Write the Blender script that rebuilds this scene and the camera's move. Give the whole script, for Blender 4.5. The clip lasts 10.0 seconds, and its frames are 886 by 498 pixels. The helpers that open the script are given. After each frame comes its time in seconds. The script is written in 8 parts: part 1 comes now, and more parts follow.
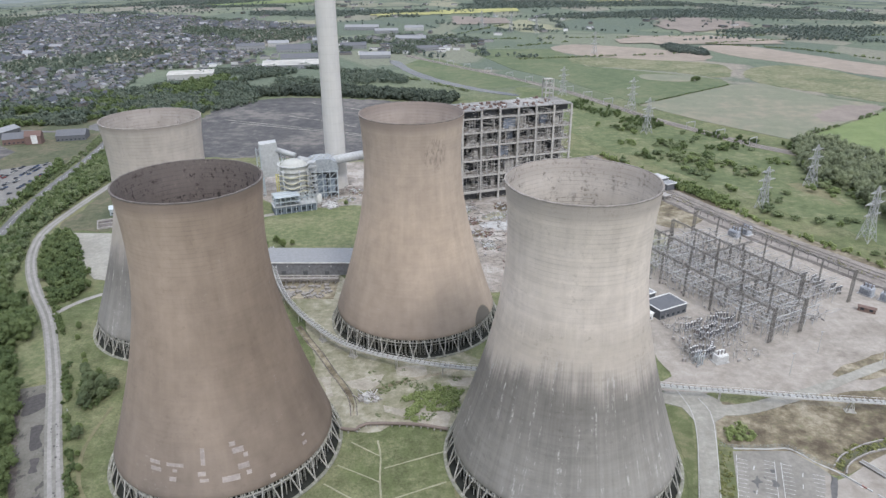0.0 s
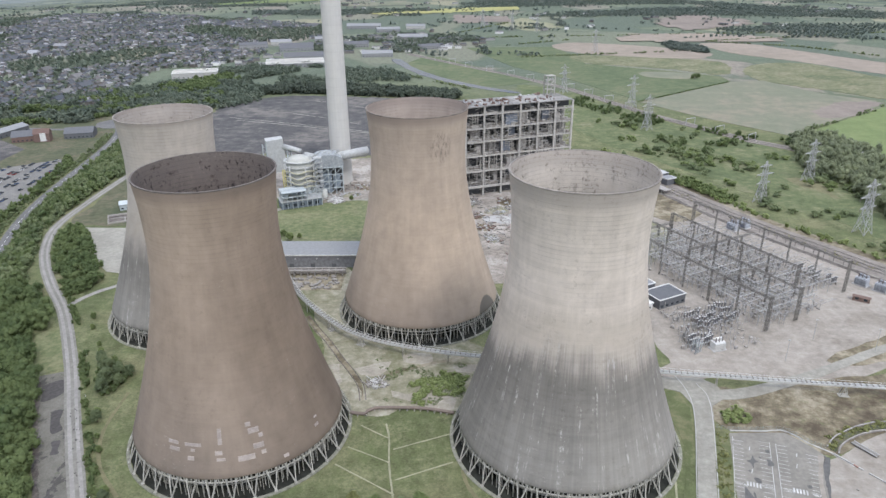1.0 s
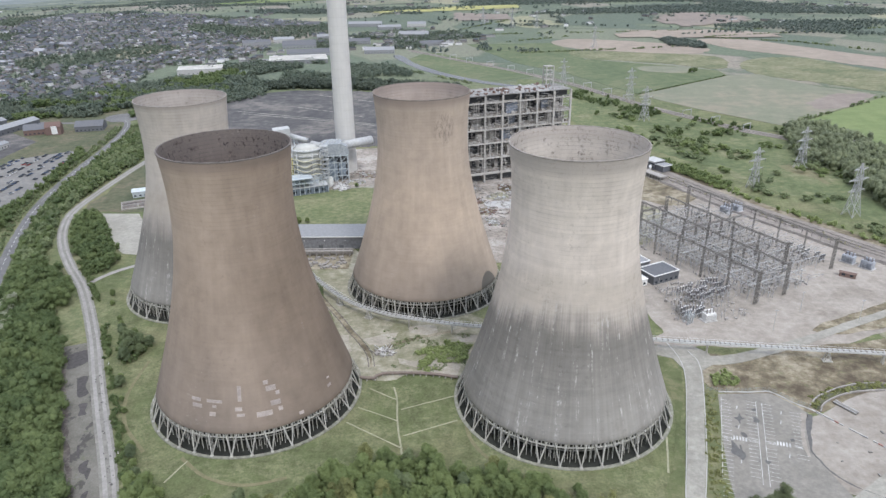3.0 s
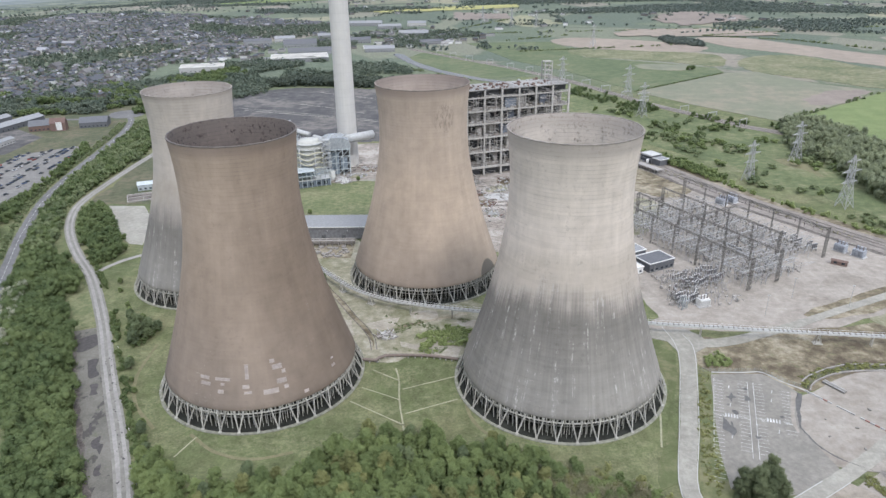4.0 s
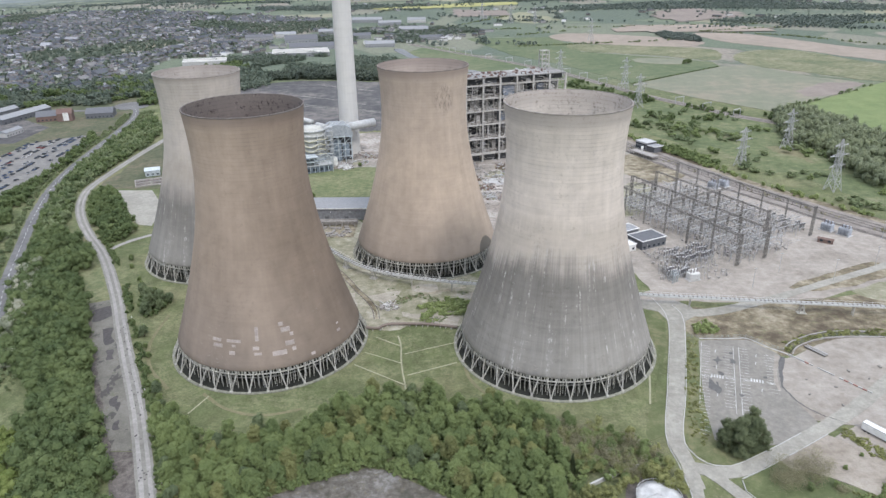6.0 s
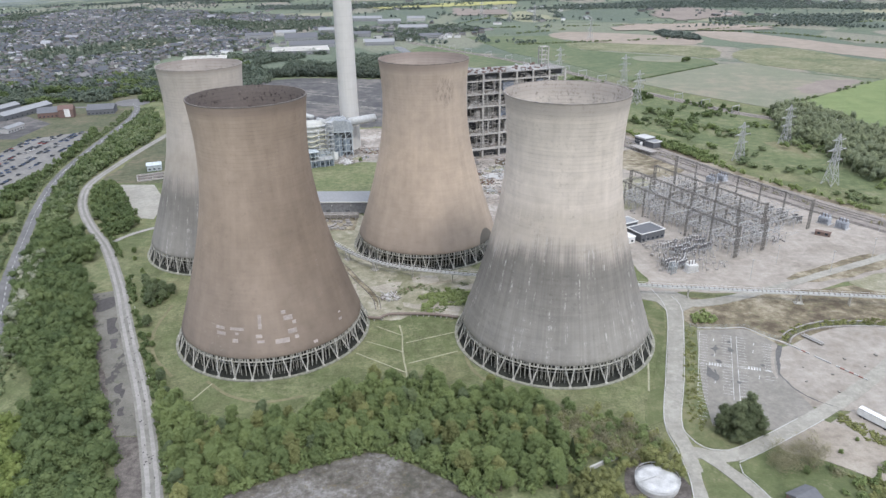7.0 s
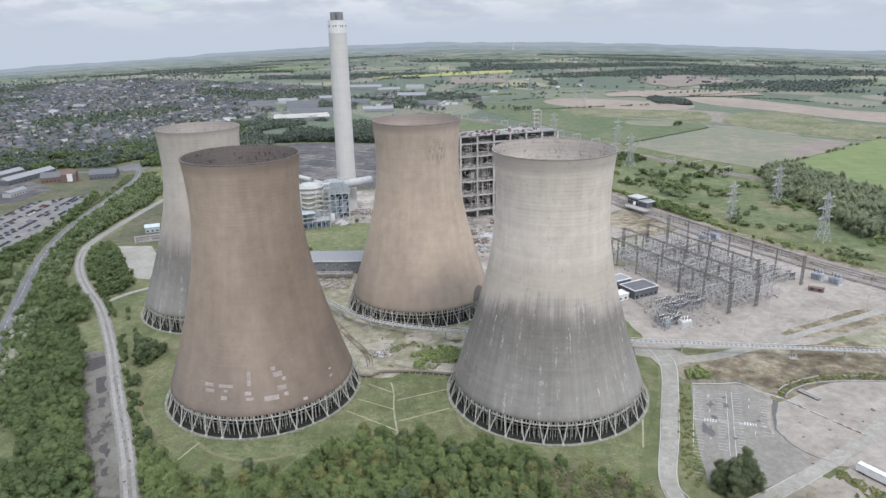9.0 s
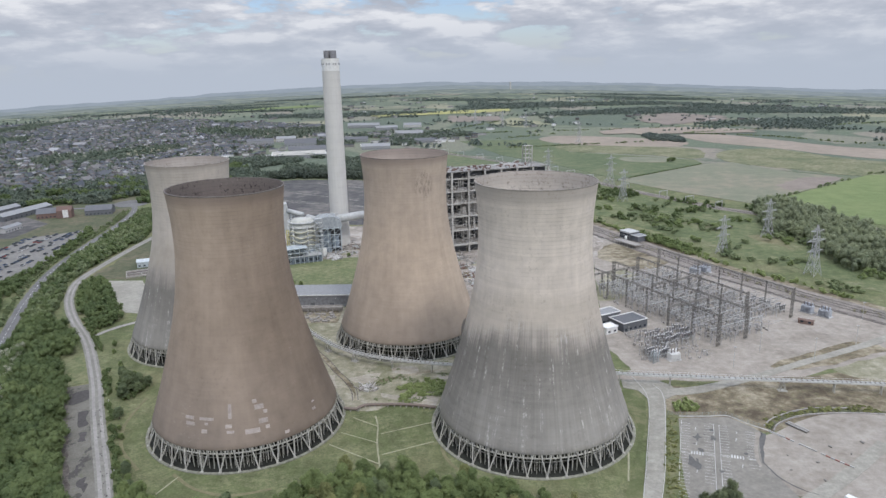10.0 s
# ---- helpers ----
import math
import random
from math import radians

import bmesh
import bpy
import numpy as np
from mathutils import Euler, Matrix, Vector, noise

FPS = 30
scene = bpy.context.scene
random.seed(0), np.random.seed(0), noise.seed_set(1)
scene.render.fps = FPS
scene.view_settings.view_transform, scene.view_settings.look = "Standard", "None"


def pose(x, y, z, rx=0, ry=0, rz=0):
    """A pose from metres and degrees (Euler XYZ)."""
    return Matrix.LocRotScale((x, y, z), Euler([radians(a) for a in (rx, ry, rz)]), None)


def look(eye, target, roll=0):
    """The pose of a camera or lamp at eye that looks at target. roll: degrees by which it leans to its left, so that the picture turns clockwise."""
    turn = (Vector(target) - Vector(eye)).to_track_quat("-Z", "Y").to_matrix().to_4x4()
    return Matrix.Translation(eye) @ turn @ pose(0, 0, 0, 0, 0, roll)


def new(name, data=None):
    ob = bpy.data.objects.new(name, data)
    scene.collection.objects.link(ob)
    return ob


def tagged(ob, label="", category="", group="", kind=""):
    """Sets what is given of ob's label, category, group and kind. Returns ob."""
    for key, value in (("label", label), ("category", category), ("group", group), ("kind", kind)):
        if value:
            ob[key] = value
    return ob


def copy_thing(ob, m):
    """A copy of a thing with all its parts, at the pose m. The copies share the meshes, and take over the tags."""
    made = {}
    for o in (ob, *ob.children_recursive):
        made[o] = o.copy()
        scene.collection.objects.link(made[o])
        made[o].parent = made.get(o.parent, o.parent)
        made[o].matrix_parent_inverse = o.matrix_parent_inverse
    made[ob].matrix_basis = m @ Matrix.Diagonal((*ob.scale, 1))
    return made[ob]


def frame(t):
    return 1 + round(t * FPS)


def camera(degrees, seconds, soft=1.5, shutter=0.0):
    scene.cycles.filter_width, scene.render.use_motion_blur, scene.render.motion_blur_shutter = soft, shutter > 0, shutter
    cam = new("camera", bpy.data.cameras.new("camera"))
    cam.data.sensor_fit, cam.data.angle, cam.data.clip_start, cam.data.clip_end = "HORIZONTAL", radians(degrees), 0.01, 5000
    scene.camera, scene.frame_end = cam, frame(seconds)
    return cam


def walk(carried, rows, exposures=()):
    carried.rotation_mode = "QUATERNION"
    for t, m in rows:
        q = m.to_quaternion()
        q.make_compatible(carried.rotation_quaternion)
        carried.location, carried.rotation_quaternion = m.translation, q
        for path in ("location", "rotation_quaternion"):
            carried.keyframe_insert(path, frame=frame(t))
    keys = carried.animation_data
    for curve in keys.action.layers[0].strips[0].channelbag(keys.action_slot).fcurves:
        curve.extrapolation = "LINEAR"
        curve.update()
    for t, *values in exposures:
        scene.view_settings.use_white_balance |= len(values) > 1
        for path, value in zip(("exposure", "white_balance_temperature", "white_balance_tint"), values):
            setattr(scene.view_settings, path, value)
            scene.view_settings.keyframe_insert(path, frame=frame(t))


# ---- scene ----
PATH = [
    (0, (5.1, 71.1, 190.8), (5.51, 162.81, 150.82), -0.25),
    (0.5, (4.1, 65.8, 191.1), (4.32, 157.39, 151.06), -0.33),
    (1, (3.0, 60.2, 191.0), (3.23, 151.81, 150.91), -0.42),
    (1.5, (2.4, 55.2, 190.9), (2.56, 146.81, 150.76), -0.53),
    (2, (1.9, 49.6, 189.8), (1.97, 141.19, 149.70), -0.56),
    (2.5, (1.6, 44.4, 188.2), (1.67, 136.01, 148.09), -0.63),
    (4, (1.0, 27.5, 183.3), (1.09, 119.20, 143.32), -0.72),
    (4.5, (1.1, 21.9, 182.0), (1.17, 113.57, 142.02), -0.76),
    (5, (1.0, 16.3, 180.2), (1.08, 107.97, 140.13), -0.76),
    (5.5, (0.9, 11.7, 178.6), (1.00, 103.35, 138.57), -0.77),
    (7, (-0.2, 3.1, 173.7), (0.06, 94.74, 133.71), -0.71),
    (7.5, (-0.6, 1.6, 172.8), (-0.34, 93.23, 132.81), -0.79),
    (8, (0.3, 1.5, 171.5), (0.45, 93.73, 132.79), -0.84),
    (8.5, (2.0, 1.1, 171.0), (2.07, 94.56, 135.49), -0.98),
    (9, (4.4, 0.1, 170.4), (4.69, 95.11, 139.19), -1.03),
    (9.5, (7.6, -1.0, 169.2), (8.00, 95.11, 141.50), -1.10),
    (10, (12.0, -1.4, 167.7), (12.37, 95.19, 141.74), -1.13),
]
cam = camera(66.0, 10.0, soft=1.45)
walk(cam, [(t, look(eye, aim, roll)) for t, eye, aim, roll in PATH], exposures=[(0, 0.24, 6200, 12), (4.0, 0.32, 6200, 12), (7.6, 0.37, 6200, 12), (8.4, 0.39, 6200, 12), (9.2, 0.20, 6200, 12), (10, 0.04, 6200, 12)])

# ---- light: broken overcast, a weak wide sun from behind the camera and to the right ----
SUN_TURN, SUN_RISE = radians(155), radians(50)   # compass turn from +y towards +x, and height
world = bpy.data.worlds.new("sky")
scene.world = world
world.use_nodes = True
wt = world.node_tree
wt.nodes.clear()


def world_node(kind, **values):
    node = wt.nodes.new(kind)
    for key, value in values.items():
        node.inputs[key.replace("_", " ")].default_value = value
    return node


w_out = wt.nodes.new("ShaderNodeOutputWorld")
w_bg = world_node("ShaderNodeBackground", Strength=0.124)
w_sky = wt.nodes.new("ShaderNodeTexSky")
w_sky.sky_type, w_sky.sun_disc = "NISHITA", False
w_sky.sun_elevation, w_sky.sun_rotation = SUN_RISE, SUN_TURN
w_sky.air_density, w_sky.dust_density = 1.0, 0.4
w_co = wt.nodes.new("ShaderNodeTexCoord")
w_sep = wt.nodes.new("ShaderNodeSeparateXYZ")
w_map = wt.nodes.new("ShaderNodeVectorMath")
w_map.operation = "MULTIPLY"
w_map.inputs[1].default_value = (1.0, 1.0, 3.8)
w_n1 = world_node("ShaderNodeTexNoise", Scale=6.8, Detail=10.0, Roughness=0.56)
w_ramp = wt.nodes.new("ShaderNodeValToRGB")
w_ramp.color_ramp.elements[0].position, w_ramp.color_ramp.elements[0].color = 0.40, (0, 0, 0, 1)
w_ramp.color_ramp.elements[1].position, w_ramp.color_ramp.elements[1].color = 0.46, (1, 1, 1, 1)
w_n2 = world_node("ShaderNodeTexNoise", Scale=6.8, Detail=10.0, Roughness=0.56)
w_r2 = wt.nodes.new("ShaderNodeValToRGB")
w_r2.color_ramp.elements[0].position, w_r2.color_ramp.elements[0].color = 0.32, (3.5, 3.74, 4.15, 1)
w_r2.color_ramp.elements[1].position, w_r2.color_ramp.elements[1].color = 0.52, (4.3, 4.48, 4.82, 1)
w_top = w_r2.color_ramp.elements.new(0.72)
w_top.color = (6.1, 6.15, 6.2, 1)
w_mix = wt.nodes.new("ShaderNodeMix")
w_mix.data_type = "RGBA"
wt.links.new(w_co.outputs["Generated"], w_sep.inputs[0])
wt.links.new(w_co.outputs["Generated"], w_map.inputs[0])
wt.links.new(w_map.outputs[0], w_n1.inputs["Vector"])
w_up = wt.nodes.new("ShaderNodeVectorMath")
w_up.inputs[1].default_value = (0.02, 0.0, 0.06)
wt.links.new(w_map.outputs[0], w_up.inputs[0])
wt.links.new(w_up.outputs[0], w_n2.inputs["Vector"])
w_lit = wt.nodes.new("ShaderNodeMath")
w_lit.operation = "SUBTRACT"
wt.links.new(w_n1.outputs[0], w_lit.inputs[0])
wt.links.new(w_n2.outputs[0], w_lit.inputs[1])
w_side = wt.nodes.new("ShaderNodeMath")
w_side.operation = "MULTIPLY_ADD"
w_side.inputs[1].default_value, w_side.inputs[2].default_value = 1.9, 0.5
wt.links.new(w_lit.outputs[0], w_side.inputs[0])
wt.links.new(w_n1.outputs[0], w_ramp.inputs[0])
wt.links.new(w_side.outputs[0], w_r2.inputs[0])
wt.links.new(w_ramp.outputs[0], w_mix.inputs[0])
w_blue = wt.nodes.new("ShaderNodeMix")
w_blue.data_type = "RGBA"
w_blue.blend_type = "MULTIPLY"
w_blue.inputs[0].default_value = 1.0
w_blue.inputs[7].default_value = (0.66, 0.69, 0.82, 1)
wt.links.new(w_sky.outputs[0], w_blue.inputs[6])
wt.links.new(w_blue.outputs[2], w_mix.inputs[6])
wt.links.new(w_r2.outputs[0], w_mix.inputs[7])
w_band = wt.nodes.new("ShaderNodeMapRange")
w_band.interpolation_type = "SMOOTHSTEP"
w_band.inputs["From Min"].default_value, w_band.inputs["From Max"].default_value = -0.02, 0.08
w_hazy = wt.nodes.new("ShaderNodeMix")
w_hazy.data_type = "RGBA"
w_hazy.inputs[6].default_value = (3.75, 4.12, 4.6, 1)
wt.links.new(w_sep.outputs[2], w_band.inputs["Value"])
wt.links.new(w_band.outputs[0], w_hazy.inputs[0])
wt.links.new(w_mix.outputs[2], w_hazy.inputs[7])
w_over = wt.nodes.new("ShaderNodeMapRange")
w_over.inputs["From Min"].default_value, w_over.inputs["From Max"].default_value = 0.15, 1.0
w_over.inputs["To Min"].default_value, w_over.inputs["To Max"].default_value = 1.0, 2.55
w_gain = wt.nodes.new("ShaderNodeVectorMath")
w_gain.operation = "SCALE"
wt.links.new(w_sep.outputs[2], w_over.inputs["Value"])
wt.links.new(w_hazy.outputs[2], w_gain.inputs[0])
wt.links.new(w_over.outputs[0], w_gain.inputs["Scale"])
wt.links.new(w_gain.outputs[0], w_bg.inputs["Color"])
wt.links.new(w_bg.outputs[0], w_out.inputs["Surface"])

sun = new("sun", bpy.data.lights.new("sun", "SUN"))
sun.data.energy, sun.data.angle, sun.data.color = 1.5, radians(11), (1.0, 0.96, 0.9)
sun_way = Vector((math.sin(SUN_TURN) * math.cos(SUN_RISE), math.cos(SUN_TURN) * math.cos(SUN_RISE), math.sin(SUN_RISE)))
sun.matrix_basis = look(sun_way * 900, (0, 0, 0))


# ---- materials ----
class Nodes:
    """A short hand for building one node material."""

    def __init__(self, name, rough=0.85, metal=0.0):
        self.mat = bpy.data.materials.new(name)
        self.mat.use_nodes = True
        self.tree = self.mat.node_tree
        self.bsdf = self.tree.nodes["Principled BSDF"]
        self.bsdf.inputs["Roughness"].default_value = rough
        self.bsdf.inputs["Metallic"].default_value = metal
        self.bsdf.inputs["Specular IOR Level"].default_value = 0.3

    def add(self, kind, **props):
        node = self.tree.nodes.new(kind)
        for key, value in props.items():
            if key == "operation":
                node.operation = value
            elif key == "data_type":
                node.data_type = value
            elif key == "blend_type":
                node.blend_type = value
            elif key == "feature":
                node.feature = value
        return node

    def put(self, socket, value):
        if isinstance(value, bpy.types.NodeSocket):
            self.tree.links.new(value, socket)
        else:
            socket.default_value = value

    def coord(self):
        return self.add("ShaderNodeTexCoord").outputs["Object"]

    def world(self):
        return self.add("ShaderNodeNewGeometry").outputs["Position"]

    def scaled(self, vec, scale):
        node = self.add("ShaderNodeMapping")
        self.put(node.inputs["Vector"], vec)
        node.inputs["Scale"].default_value = scale
        return node.outputs[0]

    def noise(self, vec, scale, detail=4.0, rough=0.55):
        node = self.add("ShaderNodeTexNoise")
        self.put(node.inputs["Vector"], vec)
        node.inputs["Scale"].default_value, node.inputs["Detail"].default_value = scale, detail
        node.inputs["Roughness"].default_value = rough
        return node.outputs[0]

    def voronoi(self, vec, scale, feature="F1"):
        node = self.add("ShaderNodeTexVoronoi", feature=feature)
        self.put(node.inputs["Vector"], vec)
        node.inputs["Scale"].default_value = scale
        return node

    def math(self, op, a, b=0.0, c=0.0):
        node = self.add("ShaderNodeMath", operation=op)
        for socket, value in zip(node.inputs, (a, b, c)):
            self.put(socket, value)
        return node.outputs[0]

    def step(self, value, low, high):
        """0 below low, 1 above high, smooth between."""
        node = self.add("ShaderNodeMapRange")
        node.interpolation_type = "SMOOTHSTEP"
        self.put(node.inputs["Value"], value)
        node.inputs["From Min"].default_value, node.inputs["From Max"].default_value = low, high
        return node.outputs[0]

    def mix(self, factor, a, b, blend="MIX"):
        node = self.add("ShaderNodeMix", data_type="RGBA", blend_type=blend)
        self.put(node.inputs[0], factor)
        for socket, value in ((node.inputs[6], a), (node.inputs[7], b)):
            self.put(socket, (*value, 1.0) if isinstance(value, tuple) and len(value) == 3 else value)
        return node.outputs[2]

    def split(self, vec):
        node = self.add("ShaderNodeSeparateXYZ")
        self.put(node.inputs[0], vec)
        return node.outputs

    def join(self, x, y, z):
        node = self.add("ShaderNodeCombineXYZ")
        for socket, value in zip(node.inputs, (x, y, z)):
            self.put(socket, value)
        return node.outputs[0]

    def ramp(self, value, stops):
        node = self.add("ShaderNodeValToRGB")
        self.put(node.inputs[0], value)
        ramp = node.color_ramp
        while len(ramp.elements) < len(stops):
            ramp.elements.new(0.5)
        for element, (at, colour) in zip(ramp.elements, stops):
            element.position, element.color = at, (*colour, 1.0)
        return node.outputs[0]

    def colour(self, value):
        self.put(self.bsdf.inputs["Base Color"], (*value, 1.0) if isinstance(value, tuple) else value)
        return self

    def bump(self, height, strength=0.4, distance=0.1):
        node = self.add("ShaderNodeBump")
        self.put(node.inputs["Height"], height)
        node.inputs["Strength"].default_value, node.inputs["Distance"].default_value = strength, distance
        self.put(self.bsdf.inputs["Normal"], node.outputs[0])
        return self


def plain(name, colour, rough=0.8, metal=0.0, vary=0.25, scale=0.6):
    """A painted or bare surface with stains at two scales, and a tint of its own for each object."""
    n = Nodes(name, rough, metal)
    co = n.world()
    big, fine = n.noise(co, scale, 5.0), n.noise(co, scale * 9, 3.0)
    rnd = n.add("ShaderNodeObjectInfo").outputs["Random"]
    k = n.math("ADD", n.math("MULTIPLY", n.math("SUBTRACT", big, 0.5), 2.2 * vary), n.math("MULTIPLY", n.math("SUBTRACT", fine, 0.5), 1.2 * vary))
    k = n.math("ADD", n.math("ADD", k, 1.0), n.math("MULTIPLY", n.math("SUBTRACT", rnd, 0.5), 0.5 * vary))
    shade = n.add("ShaderNodeVectorMath", operation="SCALE")
    shade.inputs[0].default_value = colour
    n.put(shade.inputs["Scale"], k)
    n.put(n.bsdf.inputs["Base Color"], shade.outputs[0])
    return n.bump(fine, 0.25, 0.05).mat


def island(name, stops, rough=0.85, scale=0.7, vary=0.3):
    """For joined small pieces: each loose piece takes a colour of its own from the stops."""
    n = Nodes(name, rough)
    geo = n.add("ShaderNodeNewGeometry")
    base = n.ramp(geo.outputs["Random Per Island"], stops)
    k = n.math("ADD", n.math("MULTIPLY", n.noise(geo.outputs["Position"], scale, 3.0), 2 * vary), 1 - vary)
    return n.colour(n.mix(1.0, base, n.join(k, k, k), "MULTIPLY")).mat


def tower_concrete(name, low, mid, high, rim, soot=None, pale=0.0, height=117.0, stain=None, courses=0.6, drips=None, grit=0.12, dulled=None, bands=0.14, pocks=0.0):
    """Shuttered shell concrete: courses, streaks, stains, a weathered rim; soot: height under which it is blackened."""
    n = Nodes(name, 0.92)
    x, y, z = n.split(n.coord())
    turn = n.math("ARCTAN2", y, x)
    rel = n.math("DIVIDE", z, height)
    around = n.math("MULTIPLY", turn, 30.0)
    wall = n.join(around, 0.0, z)
    blotch = n.noise(n.coord(), 0.022, 4.0, 0.5)
    mottle = n.noise(wall, 0.16, 6.0, 0.62)
    streak = n.noise(n.scaled(wall, (0.3, 1.0, 0.022)), 1.0, 6.0, 0.6)
    fine = n.noise(wall, 1.6, 4.0, 0.6)
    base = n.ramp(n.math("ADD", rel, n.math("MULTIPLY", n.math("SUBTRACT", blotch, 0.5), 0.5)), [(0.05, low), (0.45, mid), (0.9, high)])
    shade = n.math("ADD", 0.62, n.math("ADD", n.math("MULTIPLY", mottle, 0.46), n.math("MULTIPLY", streak, 0.28)))
    big = n.noise(n.scaled(n.coord(), (1.0, 1.0, 0.7)), 0.032, 4.0, 0.55)
    shade = n.math("ADD", shade, n.math("MULTIPLY", n.math("SUBTRACT", big, 0.5), 0.62))
    course = n.math("PINGPONG", n.math("MULTIPLY", z, 0.6), 0.5)
    line = n.step(course, 0.02, 0.13)
    lift = n.noise(n.scaled(wall, (0.012, 1.0, 0.42)), 1.0, 2.0, 0.7)
    shade = n.math("ADD", shade, n.math("MULTIPLY", n.math("SUBTRACT", lift, 0.5), bands))
    worn = n.noise(n.scaled(wall, (0.06, 1.0, 0.09)), 1.0, 5.0, 0.7)
    joint = n.step(n.math("PINGPONG", n.math("MULTIPLY", around, 0.27), 0.5), 0.0, 0.035)
    upper = n.step(rel, 0.55, 0.85)
    seam = n.math("MULTIPLY", n.math("SUBTRACT", 1.0, n.math("MULTIPLY", line, n.math("ADD", 0.7, n.math("MULTIPLY", joint, 0.3)))), n.math("MULTIPLY", n.math("ADD", n.math("MULTIPLY", upper, courses), 0.12), n.step(worn, 0.36, 0.62)))
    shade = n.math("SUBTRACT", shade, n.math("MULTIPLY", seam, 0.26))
    col = n.mix(1.0, base, n.join(shade, shade, shade), "MULTIPLY")
    if soot:
        thin = n.noise(n.scaled(wall, (1.3, 1.0, 0.02)), 1.0, 4.0, 0.7)
        edge = n.math("ADD", z, n.math("MULTIPLY", n.math("SUBTRACT", streak, 0.5), -15.0))
        edge = n.math("ADD", edge, n.math("MULTIPLY", n.math("SUBTRACT", thin, 0.5), -14.0))
        edge = n.math("ADD", edge, n.math("MULTIPLY", n.math("SUBTRACT", blotch, 0.5), 30.0))
        dark = n.math("SUBTRACT", 1.0, n.step(edge, soot - 9.0, soot + 7.0))
        black = n.mix(n.step(z, 12.0, soot - 6.0), (0.262, 0.25, 0.226), (0.18, 0.17, 0.153))
        tan = n.math("MULTIPLY", n.step(edge, soot - 4.0, soot + 8.0), n.math("SUBTRACT", 1.0, n.step(edge, soot + 10.0, soot + 24.0)))
        col = n.mix(n.math("MULTIPLY", tan, 0.45), col, (0.32, 0.285, 0.235))
        col = n.mix(n.math("MULTIPLY", dark, 0.95), col, n.mix(1.0, black, n.join(shade, shade, shade), "MULTIPLY"))
        rib = n.noise(n.scaled(wall, (0.9, 1.0, 0.012)), 1.0, 3.0, 0.6)
        ribs = n.math("ADD", 0.68, n.math("MULTIPLY", rib, 0.64))
        col = n.mix(n.math("MULTIPLY", dark, 0.8), col, n.mix(1.0, col, n.join(ribs, ribs, ribs), "MULTIPLY"))
        run = n.step(n.noise(n.scaled(wall, (0.42, 1.0, 0.03)), 1.0, 4.0, 0.75), 0.555, 0.66)
        dash = n.step(n.noise(n.scaled(wall, (0.5, 1.0, 0.35)), 1.0, 3.0, 0.7), 0.45, 0.62)
        col = n.mix(n.math("MULTIPLY", n.math("MULTIPLY", run, dash), n.math("MULTIPLY", dark, 0.85)), col, (0.55, 0.53, 0.495))
    spots = n.step(n.noise(n.scaled(wall, (0.35, 1.0, 0.6)), 1.0, 3.0, 0.7), 0.70, 0.74)
    col = n.mix(n.math("MULTIPLY", spots, 0.35 + pale), col, (0.5, 0.48, 0.45))
    col = n.mix(n.math("MULTIPLY", n.step(n.math("ADD", rel, n.math("MULTIPLY", mottle, 0.02)), 0.955, 0.995), 0.6), col, rim)
    group = n.step(n.noise(wall, 0.045, 2.0, 0.5), 0.56, 0.66)
    scuff = n.math("MULTIPLY", n.step(n.noise(n.scaled(wall, (0.5, 1.0, 0.9)), 1.0, 4.0, 0.75), 0.58, 0.66), group)
    col = n.mix(n.math("MULTIPLY", scuff, 0.4), col, (0.5, 0.46, 0.42))
    grime = n.math("MULTIPLY", n.step(n.noise(n.scaled(wall, (0.7, 1.0, 0.45)), 1.0, 5.0, 0.75), 0.56, 0.68), n.step(n.noise(n.scaled(wall, (0.03, 1.0, 0.035)), 1.0, 2.0, 0.5), 0.56, 0.66))
    col = n.mix(n.math("MULTIPLY", grime, 0.4), col, (0.17, 0.15, 0.135))
    # A dark oval with a ragged edge, by turn, height and half-sizes.
    if stain:
        da = n.math("DIVIDE", n.math("SUBTRACT", turn, radians(stain[0])), radians(stain[2]))
        dz = n.math("DIVIDE", n.math("SUBTRACT", z, stain[1]), stain[3])
        away = n.math("ADD", n.math("ADD", n.math("MULTIPLY", da, da), n.math("MULTIPLY", dz, dz)), n.math("MULTIPLY", n.math("SUBTRACT", mottle, 0.5), 0.3))
        col = n.mix(n.math("MULTIPLY", n.math("SUBTRACT", 1.0, n.step(away, 0.85, 1.1)), 0.85), col, (0.125, 0.118, 0.105))
    speck = n.math("MULTIPLY", n.step(n.noise(n.scaled(wall, (0.42, 1.0, 0.5)), 1.0, 6.0, 0.75), 0.5, 0.66), n.step(n.noise(wall, 0.07, 4.0, 0.6), 0.42, 0.6))
    col = n.mix(n.math("MULTIPLY", speck, grit), col, n.mix(1.0, col, (0.35, 0.33, 0.32), "MULTIPLY"))
    if pocks:
        hole = n.math("MULTIPLY", n.step(n.noise(n.scaled(wall, (0.55, 1.0, 0.5)), 1.0, 3.0, 0.6), 0.55, 0.63), n.step(n.noise(n.scaled(wall, (0.02, 1.0, 0.22)), 1.0, 2.0, 0.5), 0.46, 0.58))
        col = n.mix(n.math("MULTIPLY", hole, pocks), col, (0.035, 0.03, 0.028))
        rust = n.step(n.noise(n.scaled(wall, (0.3, 1.0, 0.3)), 1.0, 4.0, 0.7), 0.6, 0.7)
        col = n.mix(n.math("MULTIPLY", rust, 0.4), col, (0.26, 0.21, 0.18))
